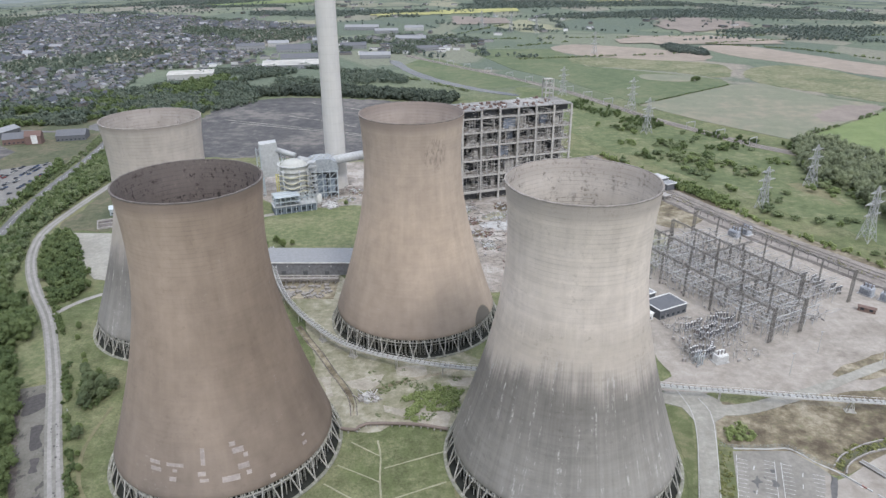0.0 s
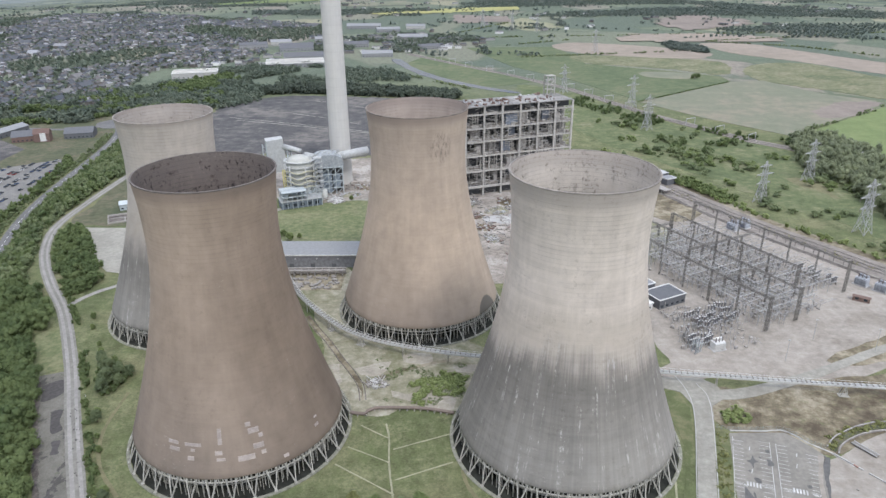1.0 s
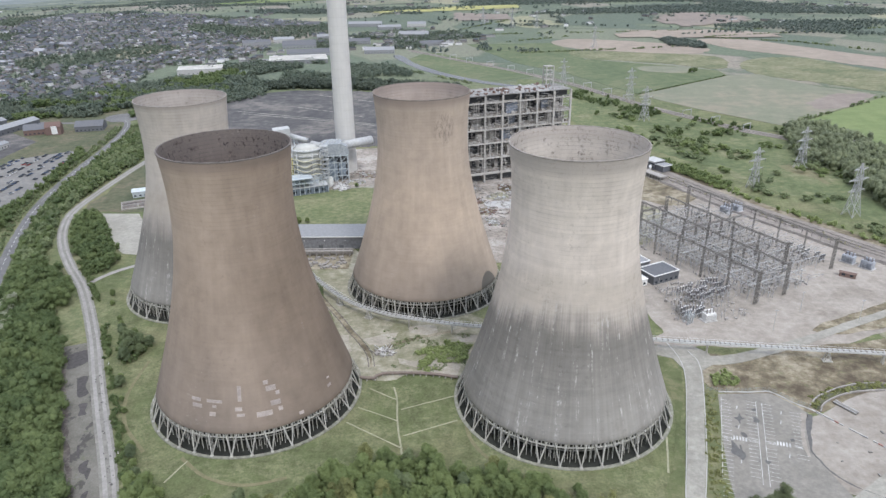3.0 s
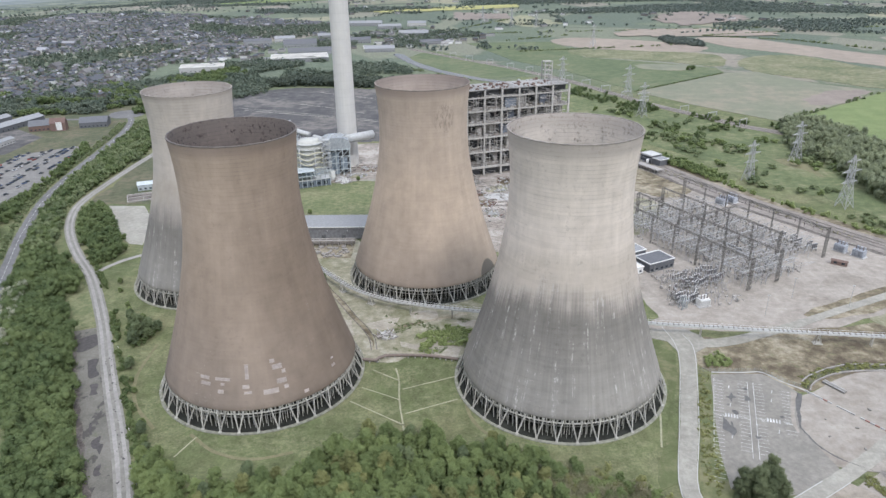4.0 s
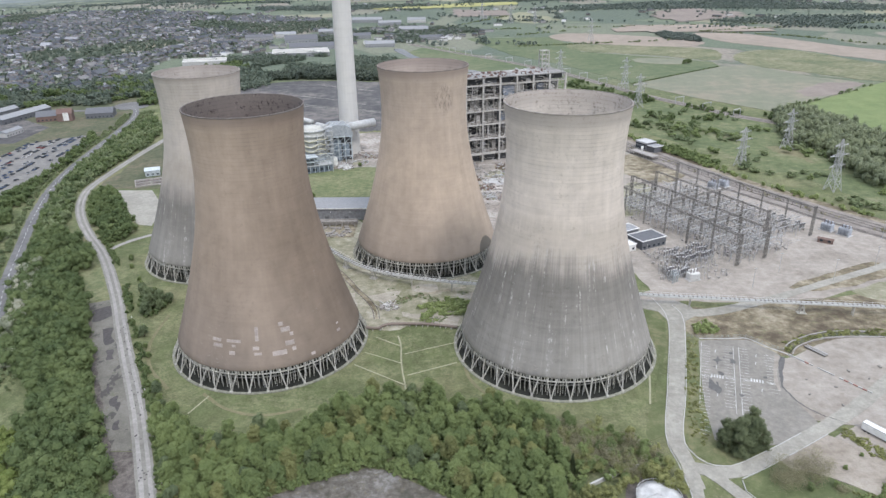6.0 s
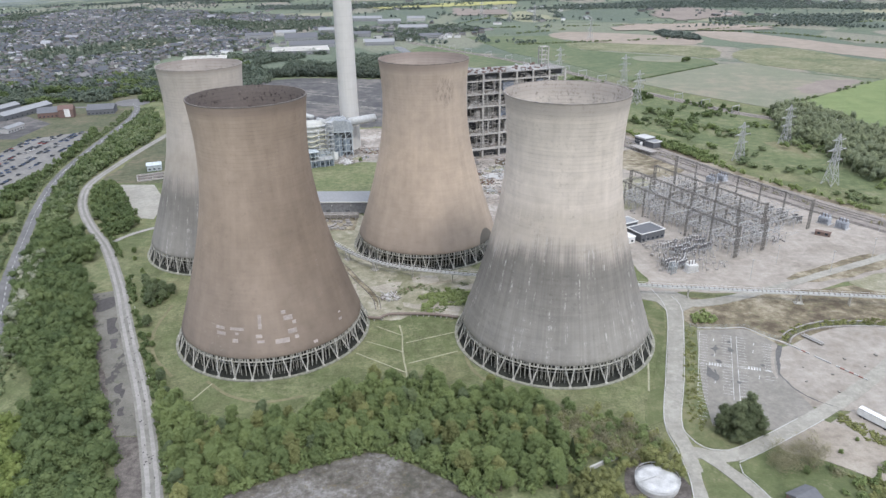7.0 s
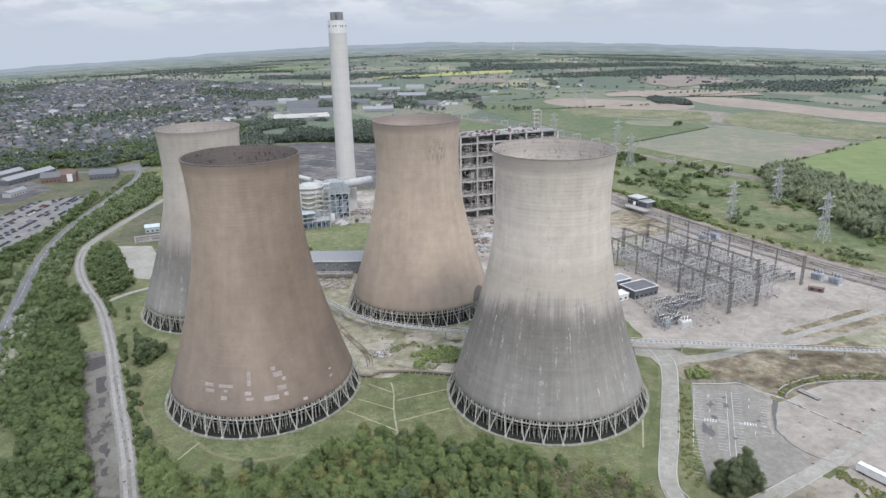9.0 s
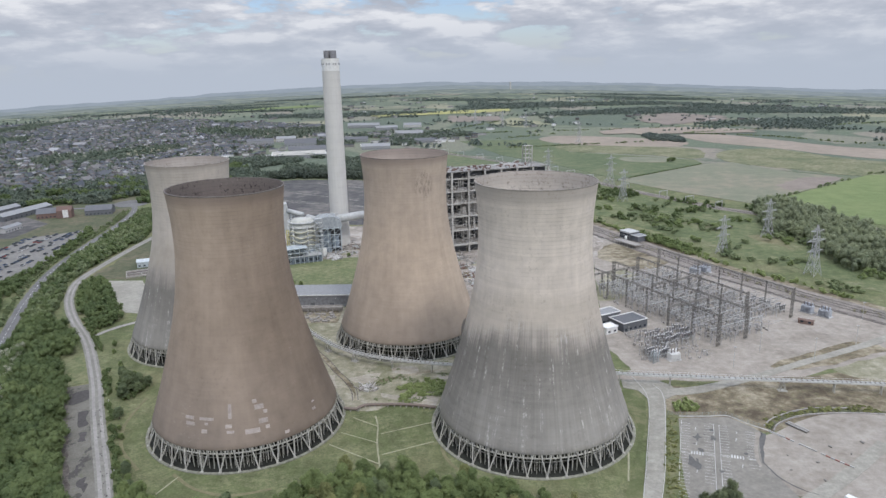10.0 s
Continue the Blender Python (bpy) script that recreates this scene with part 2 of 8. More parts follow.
    # A broad darker side with mottled edges, centred on one turn of the shell.
    if dulled:
        da = n.math("DIVIDE", n.math("SUBTRACT", turn, radians(dulled[0])), radians(dulled[1]))
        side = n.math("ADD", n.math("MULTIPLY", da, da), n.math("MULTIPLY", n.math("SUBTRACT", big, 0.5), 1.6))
        mottling = n.math("MULTIPLY", n.math("SUBTRACT", 1.0, n.step(side, -0.1, 1.5)), dulled[2])
        col = n.mix(mottling, col, n.mix(1.0, col, (0.55, 0.53, 0.51), "MULTIPLY"))
    if drips:
        da = n.math("DIVIDE", n.math("SUBTRACT", turn, radians(drips[0])), radians(drips[2]))
        dz = n.math("DIVIDE", n.math("SUBTRACT", z, drips[1]), drips[3])
        near = n.math("SUBTRACT", 1.0, n.step(n.math("ADD", n.math("MULTIPLY", da, da), n.math("MULTIPLY", dz, dz)), 0.3, 1.1))
        runs = n.step(n.noise(n.scaled(wall, (0.75, 1.0, 0.26)), 1.0, 6.0, 0.78), 0.48, 0.6)
        col = n.mix(n.math("MULTIPLY", n.math("MULTIPLY", near, runs), 0.6), col, (0.14, 0.12, 0.105))
    n.colour(col)
    return n.bump(n.math("ADD", n.math("MULTIPLY", seam, -0.5), fine), 0.3, 0.2).mat


def sheet(name, stops, scale=0.02, rough=0.95, fleck=(0.3, 0.3, 0.3), flecks=0.0, vary=0.35):
    """Open ground: colours drift with a broad noise, broken by patches and fine grain."""
    n = Nodes(name, rough)
    co = n.world()
    broad = n.noise(co, scale, 6.0, 0.6)
    mid = n.noise(co, scale * 6, 6.0, 0.7)
    patch = n.noise(co, 0.22, 5.0, 0.7)
    fine = n.noise(co, 1.1, 4.0, 0.75)
    vary *= 1.45
    base = n.ramp(n.math("SUBTRACT", n.math("ADD", n.math("MULTIPLY", broad, 0.9), n.math("MULTIPLY", mid, 0.75)), 0.325), stops)
    k = n.math("ADD", 1.0 - 1.5 * vary, n.math("MULTIPLY", n.math("ADD", n.math("ADD", mid, patch), fine), vary))
    col = n.mix(1.0, base, n.join(k, k, k), "MULTIPLY")
    if flecks:
        where = n.math("MULTIPLY", n.step(n.noise(co, 0.3, 6.0, 0.75), 0.53, 0.64), n.step(mid, 0.38, 0.58))
        col = n.mix(n.math("MULTIPLY", where, flecks), col, fleck)
    return n.colour(col).bump(fine, 0.5, 0.3).mat


GRASS = [(0.3, (0.092, 0.114, 0.05)), (0.5, (0.12, 0.139, 0.064)), (0.66, (0.178, 0.174, 0.096))]
M_GRASS = sheet("rough_grass", GRASS, 0.018, fleck=(0.24, 0.225, 0.14), flecks=0.5)
M_LAWN = sheet("mown_lawn", [(0.35, (0.122, 0.147, 0.07)), (0.5, (0.155, 0.175, 0.088)), (0.65, (0.205, 0.207, 0.118))], 0.04, fleck=(0.24, 0.22, 0.13), flecks=0.4, vary=0.45)
M_FIELD_GREEN = sheet("green_field", [(0.35, (0.145, 0.195, 0.078)), (0.65, (0.185, 0.225, 0.098))], 0.01, vary=0.2)
M_FIELD_MEADOW = sheet("grazed_meadow", [(0.35, (0.095, 0.125, 0.066)), (0.5, (0.118, 0.146, 0.078)), (0.65, (0.15, 0.165, 0.095))], 0.012, vary=0.28)
M_FIELD_DULL = sheet("dull_ploughed_field", [(0.35, (0.21, 0.18, 0.155)), (0.65, (0.255, 0.22, 0.19))], 0.008, vary=0.2)
M_FIELD_YELLOW = sheet("rape_field", [(0.35, (0.30, 0.30, 0.12)), (0.65, (0.38, 0.37, 0.16))], 0.01, vary=0.2)
M_FIELD_GREY = sheet("young_crop_field", [(0.38, (0.185, 0.198, 0.14)), (0.52, (0.205, 0.208, 0.152)), (0.64, (0.245, 0.225, 0.17))], 0.008, vary=0.2)
M_FIELD_BROWN = sheet("ploughed_field", [(0.35, (0.26, 0.222, 0.182)), (0.65, (0.315, 0.27, 0.222))], 0.008, vary=0.2)
M_FIELD_PALE = sheet("pale_field", [(0.35, (0.12, 0.138, 0.075)), (0.5, (0.175, 0.182, 0.105)), (0.65, (0.235, 0.222, 0.145))], 0.02, fleck=(0.095, 0.115, 0.068), flecks=0.9, vary=0.5)
M_SCRUB = sheet("scrubby_waste", [(0.34, (0.185, 0.19, 0.112)), (0.47, (0.25, 0.24, 0.168)), (0.58, (0.33, 0.312, 0.24)), (0.7, (0.41, 0.388, 0.32))], 0.03, fleck=(0.17, 0.185, 0.095), flecks=0.4, vary=0.25)
M_YARD = sheet("yard_gravel", [(0.3, (0.245, 0.22, 0.188)), (0.5, (0.32, 0.29, 0.252)), (0.7, (0.385, 0.352, 0.312))], 0.03, fleck=(0.24, 0.218, 0.175), flecks=0.45, vary=0.24)
M_RUBBLE = sheet("rubble_ground", [(0.36, (0.22, 0.195, 0.165)), (0.5, (0.315, 0.285, 0.25)), (0.62, (0.43, 0.40, 0.362))], 0.05, fleck=(0.2, 0.15, 0.12), flecks=0.6, vary=0.45)
M_SERVICE = sheet("service_road_concrete", [(0.35, (0.2, 0.195, 0.172)), (0.65, (0.258, 0.25, 0.225))], 0.06, fleck=(0.165, 0.158, 0.148), flecks=0.45, vary=0.26)
M_TRACK = sheet("worn_wheel_track", [(0.35, (0.275, 0.265, 0.248)), (0.65, (0.345, 0.332, 0.312))], 0.08, fleck=(0.24, 0.232, 0.218), flecks=0.4, vary=0.2)
M_PATH = sheet("worn_grass_path", [(0.35, (0.27, 0.275, 0.18)), (0.65, (0.38, 0.37, 0.26))], 0.1, fleck=(0.17, 0.18, 0.1), flecks=0.5, vary=0.3)
M_MEADOW = sheet("meadow_grass", [(0.34, (0.094, 0.12, 0.057)), (0.47, (0.12, 0.146, 0.069)), (0.58, (0.152, 0.17, 0.086)), (0.70, (0.215, 0.208, 0.128))], 0.02, fleck=(0.12, 0.15, 0.08), flecks=0.7, vary=0.45)
M_ROUNDPAD = sheet("dirty_round_pad", [(0.3, (0.235, 0.208, 0.175)), (0.48, (0.305, 0.278, 0.242)), (0.66, (0.365, 0.338, 0.30))], 0.03, fleck=(0.235, 0.20, 0.16), flecks=0.5, vary=0.16)
M_DARKSOIL = sheet("dark_bare_soil", [(0.35, (0.09, 0.08, 0.072)), (0.65, (0.17, 0.152, 0.138))], 0.06, fleck=(0.24, 0.22, 0.2), flecks=0.5, vary=0.5)
M_ROUGH = sheet("dark_rough_grass", [(0.35, (0.075, 0.09, 0.052)), (0.5, (0.105, 0.11, 0.066)), (0.65, (0.145, 0.13, 0.088))], 0.03, fleck=(0.07, 0.085, 0.048), flecks=0.6, vary=0.4)
M_STAIN = plain("dark_oil_and_moss", (0.085, 0.08, 0.078), 0.85, vary=0.5)
M_CONCRETE = sheet("old_concrete_paving", [(0.35, (0.275, 0.265, 0.23)), (0.65, (0.355, 0.343, 0.30))], 0.06, fleck=(0.21, 0.195, 0.168), flecks=0.45, vary=0.24)
M_ASPHALT = sheet("worn_asphalt", [(0.35, (0.21, 0.2, 0.177)), (0.65, (0.272, 0.258, 0.228))], 0.06, fleck=(0.18, 0.176, 0.168), flecks=0.4, vary=0.2)
M_PAD = sheet("stained_hardstanding", [(0.36, (0.085, 0.082, 0.066)), (0.46, (0.115, 0.105, 0.088)), (0.56, (0.15, 0.14, 0.125)), (0.68, (0.225, 0.218, 0.205))], 0.06, fleck=(0.13, 0.105, 0.055), flecks=0.75, vary=0.4)


def lorry_park():
    """Old asphalt: grey, with ragged dark wet patches, moss and long scrapes."""
    n = Nodes("stained_asphalt", 0.9)
    co = n.world()
    broad, mid, fine = n.noise(co, 0.05, 5.0, 0.6), n.noise(co, 0.3, 6.0, 0.7), n.noise(co, 1.4, 4.0, 0.75)
    base = n.ramp(n.math("ADD", n.math("MULTIPLY", broad, 0.6), n.math("MULTIPLY", mid, 0.4)), [(0.36, (0.122, 0.117, 0.1)), (0.62, (0.205, 0.197, 0.172))])
    wet = n.step(n.math("ADD", n.noise(n.scaled(co, (1.0, 0.6, 1.0)), 0.11, 5.0, 0.62), n.math("MULTIPLY", n.math("SUBTRACT", mid, 0.5), 0.25)), 0.56, 0.6)
    col = n.mix(n.math("MULTIPLY", wet, 0.75), base, (0.062, 0.06, 0.058))
    moss = n.math("MULTIPLY", n.step(n.noise(co, 0.16, 5.0, 0.7), 0.55, 0.64), n.step(mid, 0.42, 0.6))
    col = n.mix(n.math("MULTIPLY", moss, 0.5), col, (0.105, 0.115, 0.06))
    k = n.math("ADD", 0.6, n.math("MULTIPLY", fine, 0.8))
    return n.colour(n.mix(1.0, col, n.join(k, k, k), "MULTIPLY")).bump(fine, 0.4, 0.2).mat


M_LORRY = lorry_park()
M_ROAD = sheet("road_asphalt", [(0.35, (0.135, 0.135, 0.135)), (0.65, (0.185, 0.184, 0.182))], 0.05, vary=0.25)
M_SLAG = sheet("coal_ground", [(0.35, (0.07, 0.07, 0.073)), (0.52, (0.10, 0.098, 0.098)), (0.66, (0.18, 0.168, 0.155))], 0.012, fleck=(0.2, 0.18, 0.155), flecks=0.4, vary=0.28)
M_SOIL = sheet("wet_brown_ground", [(0.34, (0.105, 0.085, 0.06)), (0.46, (0.165, 0.14, 0.095)), (0.55, (0.25, 0.218, 0.155)), (0.66, (0.345, 0.31, 0.24))], 0.022, fleck=(0.17, 0.185, 0.09), flecks=0.6, vary=0.45)
M_BALLAST = sheet("rail_ballast", [(0.35, (0.20, 0.18, 0.16)), (0.65, (0.29, 0.26, 0.235))], 0.04, fleck=(0.1, 0.1, 0.08), flecks=0.5)
M_SAND = sheet("pale_sand", [(0.35, (0.31, 0.285, 0.235)), (0.65, (0.42, 0.39, 0.33))], 0.06, fleck=(0.22, 0.22, 0.14), flecks=0.55, vary=0.25)
M_SANDBROWN = sheet("sandy_brown_ground", [(0.35, (0.25, 0.22, 0.18)), (0.5, (0.31, 0.275, 0.23)), (0.65, (0.37, 0.335, 0.285))], 0.05, fleck=(0.2, 0.185, 0.125), flecks=0.45, vary=0.25)
M_WORN = sheet("worn_turf", [(0.35, (0.165, 0.16, 0.09)), (0.65, (0.215, 0.2, 0.118))], 0.08, fleck=(0.14, 0.155, 0.075), flecks=0.7, vary=0.3)
M_WATER = Nodes("river_water", 0.06).colour((0.05, 0.06, 0.065)).mat
M_WHITE = plain("white_paint", (0.72, 0.72, 0.70), 0.6)
M_LINE = plain("worn_line_paint", (0.50, 0.50, 0.485), 0.8, vary=0.8, scale=0.35)
M_FENCE = plain("fence_wire", (0.27, 0.29, 0.265), 0.7)
M_PALE = plain("pale_concrete", (0.46, 0.455, 0.44), 0.85)
M_LEG = plain("tower_leg_concrete", (0.39, 0.38, 0.34), 0.9, vary=0.5)
M_KERB = plain("kerb_concrete", (0.235, 0.235, 0.19), 0.9, vary=0.7)
M_DARK = plain("dark_recess", (0.035, 0.035, 0.035), 0.95)
M_STEEL = plain("galvanised_steel", (0.46, 0.465, 0.46), 0.6, 0.2)
M_GANTRY = plain("weathered_gantry_steel", (0.24, 0.228, 0.208), 0.75, 0.1)
M_RUIN = plain("stripped_concrete_frame", (0.33, 0.312, 0.29), 0.9, vary=0.45)
M_BLUE = plain("blue_grey_cladding", (0.25, 0.30, 0.345), 0.6, vary=0.4)
M_DUCT = plain("pale_duct_metal", (0.44, 0.45, 0.445), 0.6, 0.1, vary=0.35)
M_CREAM = plain("cream_vessel_paint", (0.50, 0.505, 0.465), 0.6)
M_BRICK = plain("red_brick", (0.175, 0.12, 0.104), 0.9)
M_ROOF = plain("grey_roof_sheet", (0.27, 0.278, 0.285), 0.7)
M_CREAMROOF = plain("cream_roof_sheet", (0.43, 0.42, 0.385), 0.75, vary=0.6, scale=0.05)
M_ROOFPALE = plain("pale_felt_roof", (0.42, 0.425, 0.42), 0.8, vary=0.5, scale=0.2)
M_SLATE = plain("dark_cladding", (0.13, 0.135, 0.145), 0.75)
M_GLASS = Nodes("dark_window_glass", 0.15).colour((0.04, 0.05, 0.06)).mat
M_INSUL = plain("brown_porcelain", (0.19, 0.165, 0.155), 0.4)
M_RUST = plain("rusty_red_scrap", (0.19, 0.135, 0.115), 0.9, vary=0.5)
M_BARK = plain("bark", (0.12, 0.095, 0.07), 0.95)


def leaf(name, dark, light):
    """Leaf sprays: a tint for each tree and each spray, and some light through the leaf."""
    n = Nodes(name, 0.75)
    geo = n.add("ShaderNodeNewGeometry")
    rnd = n.add("ShaderNodeObjectInfo").outputs["Random"]
    own = n.add("ShaderNodeAttribute")
    own.attribute_name = "tint"
    tree = n.math("FRACT", n.math("ADD", rnd, own.outputs["Fac"]))
    mixed = n.math("ADD", n.math("MULTIPLY", geo.outputs["Random Per Island"], 0.32), n.math("MULTIPLY", tree, 0.62))
    mixed = n.math("ADD", mixed, n.math("MULTIPLY", n.math("SUBTRACT", n.noise(geo.outputs["Position"], 0.02, 3.0), 0.5), 0.75))
    col = n.ramp(mixed, [(0.05, dark), (0.92, light)])
    n.colour(col)
    thin = n.add("ShaderNodeBsdfTranslucent")
    n.put(thin.inputs["Color"], col)
    both = n.add("ShaderNodeMixShader")
    both.inputs[0].default_value = 0.3
    n.tree.links.new(n.bsdf.outputs[0], both.inputs[1])
    n.tree.links.new(thin.outputs[0], both.inputs[2])
    n.tree.links.new(both.outputs[0], n.tree.nodes["Material Output"].inputs["Surface"])
    return n.mat


M_LEAF = leaf("spring_leaves", (0.138, 0.184, 0.074), (0.235, 0.29, 0.114))
M_LEAF_WOOD = leaf("woodland_leaves", (0.09, 0.13, 0.053), (0.17, 0.216, 0.087))
M_LEAF_BLOSSOM = leaf("hawthorn_blossom", (0.22, 0.25, 0.16), (0.46, 0.46, 0.36))
M_LEAF_MEADOW = leaf("meadow_bushes", (0.135, 0.175, 0.088), (0.25, 0.295, 0.15))
M_LEAF_LIME = leaf("lime_green_leaves", (0.165, 0.215, 0.062), (0.265, 0.315, 0.105))
M_LEAF_BRIGHT = leaf("bright_leaves", (0.20, 0.255, 0.095), (0.33, 0.385, 0.165))
M_LEAF_BROWN = leaf("budding_twigs", (0.215, 0.2, 0.13), (0.345, 0.325, 0.2))
M_LEAF_DARK = leaf("dark_leaves", (0.105, 0.138, 0.075), (0.19, 0.232, 0.115))
M_LEAF_HOLLY = leaf("holm_oak_leaves", (0.095, 0.118, 0.06), (0.175, 0.205, 0.108))
M_LEAF_BELT = leaf("conifer_needles", (0.07, 0.09, 0.07), (0.125, 0.15, 0.11))
M_LEAF_OLIVE = leaf("olive_leaves", (0.16, 0.175, 0.07), (0.31, 0.32, 0.13))
M_LEAF_POPLAR = leaf("poplar_leaves", (0.19, 0.22, 0.14), (0.29, 0.325, 0.19))
# far trees: distance haze put into the leaf colour, bluer and greyer
M_LEAF_FAR = leaf("hazed_tree_leaves", (0.098, 0.13, 0.1), (0.17, 0.2, 0.148))


# ---- mesh helpers ----
class Geo:
    """Collects simple solids into one mesh."""

    def __init__(self):
        self.v, self.f = [], []

    def add(self, verts, faces):
        k = len(self.v)
        self.v += [tuple(p) for p in verts]
        self.f += [tuple(i + k for i in face) for face in faces]
        return self

    def box(self, x0, y0, z0, x1, y1, z1):
        return self.add([(x, y, z) for z in (z0, z1) for x, y in ((x0, y0), (x1, y0), (x1, y1), (x0, y1))],
                        [(3, 2, 1, 0), (4, 5, 6, 7), (0, 1, 5, 4), (1, 2, 6, 5), (2, 3, 7, 6), (3, 0, 4, 7)])

    def turned(self, cx, cy, z0, z1, length, depth, turn):
        """A box on the plan centre, its length along turn (degrees)."""
        c, s = math.cos(radians(turn)), math.sin(radians(turn))
        pts = [(cx + c * a - s * b, cy + s * a + c * b) for a, b in ((-length / 2, -depth / 2), (length / 2, -depth / 2), (length / 2, depth / 2), (-length / 2, depth / 2))]
        return self.add([(x, y, z) for z in (z0, z1) for x, y in pts],
                        [(3, 2, 1, 0), (4, 5, 6, 7), (0, 1, 5, 4), (1, 2, 6, 5), (2, 3, 7, 6), (3, 0, 4, 7)])

    def beam(self, a, b, w, h=None):
        """A bar of square section from a to b."""
        a, b, h = Vector(a), Vector(b), h or w
        way = (b - a).normalized()
        side = way.cross(Vector((0, 0, 1)))
        side = side.normalized() if side.length > 1e-4 else Vector((1, 0, 0))
        up = side.cross(way).normalized()
        vs = [p + side * (sx * w / 2) + up * (sz * h / 2) for p in (a, b) for sx, sz in ((-1, -1), (1, -1), (1, 1), (-1, 1))]
        return self.add(vs, [(0, 1, 2, 3), (7, 6, 5, 4), (0, 4, 5, 1), (1, 5, 6, 2), (2, 6, 7, 3), (3, 7, 4, 0)])

    def tube(self, a, b, r0, r1=None, n=12):
        a, b, r1 = Vector(a), Vector(b), r0 if r1 is None else r1
        way = (b - a).normalized()
        side = way.cross(Vector((0, 0, 1)))
        side = side.normalized() if side.length > 1e-4 else Vector((1, 0, 0))
        up = side.cross(way).normalized()
        ring = [side * math.cos(2 * math.pi * i / n) + up * math.sin(2 * math.pi * i / n) for i in range(n)]
        vs = [a + q * r0 for q in ring] + [b + q * r1 for q in ring]
        return self.add(vs, [(i, (i + 1) % n, n + (i + 1) % n, n + i) for i in range(n)] + [tuple(range(n - 1, -1, -1)), tuple(range(n, 2 * n))])

    def hose(self, pts, r, n=10):
        """One unbroken pipe through points."""
        pts, k = [Vector(p) for p in pts], len(self.v)
        for i, p in enumerate(pts):
            way = (pts[min(i + 1, len(pts) - 1)] - pts[max(i - 1, 0)]).normalized()
            side = way.cross(Vector((0, 0, 1))).normalized()
            up = side.cross(way)
            self.v += [tuple(p + (side * math.cos(2 * math.pi * j / n) + up * math.sin(2 * math.pi * j / n)) * r) for j in range(n)]
        for i in range(len(pts) - 1):
            for j in range(n):
                a, b = k + i * n + j, k + i * n + (j + 1) % n
                self.f.append((a, b, b + n, a + n))
        return self

    def lathe(self, profile, n=48, cx=0.0, cy=0.0, closed=False):
        """A surface of revolution about z from (radius, height) pairs."""
        m = len(profile)
        vs = [(cx + r * math.cos(2 * math.pi * i / n), cy + r * math.sin(2 * math.pi * i / n), z) for i in range(n) for r, z in profile]
        rows = m if closed else m - 1
        fs = [(i * m + j, ((i + 1) % n) * m + j, ((i + 1) % n) * m + (j + 1) % m, i * m + (j + 1) % m) for i in range(n) for j in range(rows)]
        return self.add(vs, fs)

    def mesh(self, name, mat, smooth=False):
        me = bpy.data.meshes.new(name)
        me.from_pydata(self.v, [], self.f)
        me.materials.append(mat)
        if smooth:
            me.polygons.foreach_set("use_smooth", [True] * len(me.polygons))
        me.update()
        return me


def part(name, geo, mat, parent, label="", smooth=False):
    ob = new(name, geo.mesh(name, mat, smooth) if isinstance(geo, Geo) else geo)
    ob.parent = parent
    return tagged(ob, label)


def thing(name, label, category, at=(0, 0, 0), turn=0.0, group="", kind=""):
    ob = new(name)
    ob.empty_display_size = 1.0
    ob.matrix_basis = pose(*at, 0, 0, turn)
    return tagged(ob, label, category, group, kind)


def solid(name, geo, mat, label, category, group="", kind="", smooth=False):
    return tagged(new(name, geo.mesh(name, mat, smooth)), label, category, group, kind)


def catmull(pts, step=4.0, loop=False):
    """A smooth line through plan points."""
    pts = [Vector(p) for p in pts]
    n = len(pts)
    out = []
    for i in range(n if loop else n - 1):
        if loop:
            a, b, c, d = pts[i - 1], pts[i], pts[(i + 1) % n], pts[(i + 2) % n]
        else:
            b, c = pts[i], pts[i + 1]
            a, d = pts[i - 1] if i else b * 2 - c, pts[i + 2] if i + 2 < n else c * 2 - b
        k = max(1, round((c - b).length / step))
        for j in range(k):
            t = j / k
            out.append(0.5 * (2 * b + (c - a) * t + (2 * a - 5 * b + 4 * c - d) * t * t + (3 * b - a - 3 * c + d) * t ** 3))
    return out if loop else out + [pts[-1]]


def ribbon(pts, width, z0, z1, step=4.0, ragged=0.0):
    """A road slab along a plan line."""
    line, geo = catmull(pts, step), Geo()
    widths = width if isinstance(width, (list, tuple)) else None
    rows = []
    for i, p in enumerate(line):
        way = (line[min(i + 1, len(line) - 1)] - line[max(i - 1, 0)]).normalized()
        side = Vector((-way.y, way.x))
        w = width if widths is None else np.interp(i / (len(line) - 1), np.linspace(0, 1, len(widths)), widths)
        l = p + side * (w / 2 + random.uniform(-ragged, ragged))
        r = p - side * (w / 2 + random.uniform(-ragged, ragged))
        rows.append([(*l, z1), (*r, z1), (*r, z0), (*l, z0)])
    geo.v = [q for row in rows for q in row]
    for i in range(len(rows) - 1):
        a, b = i * 4, i * 4 + 4
        geo.f += [(a, a + 1, b + 1, b), (a + 1, a + 2, b + 2, b + 1), (a + 3, a, b, b + 3)]
    geo.f += [(3, 2, 1, 0), tuple(len(geo.v) - 4 + i for i in range(4))]
    return geo


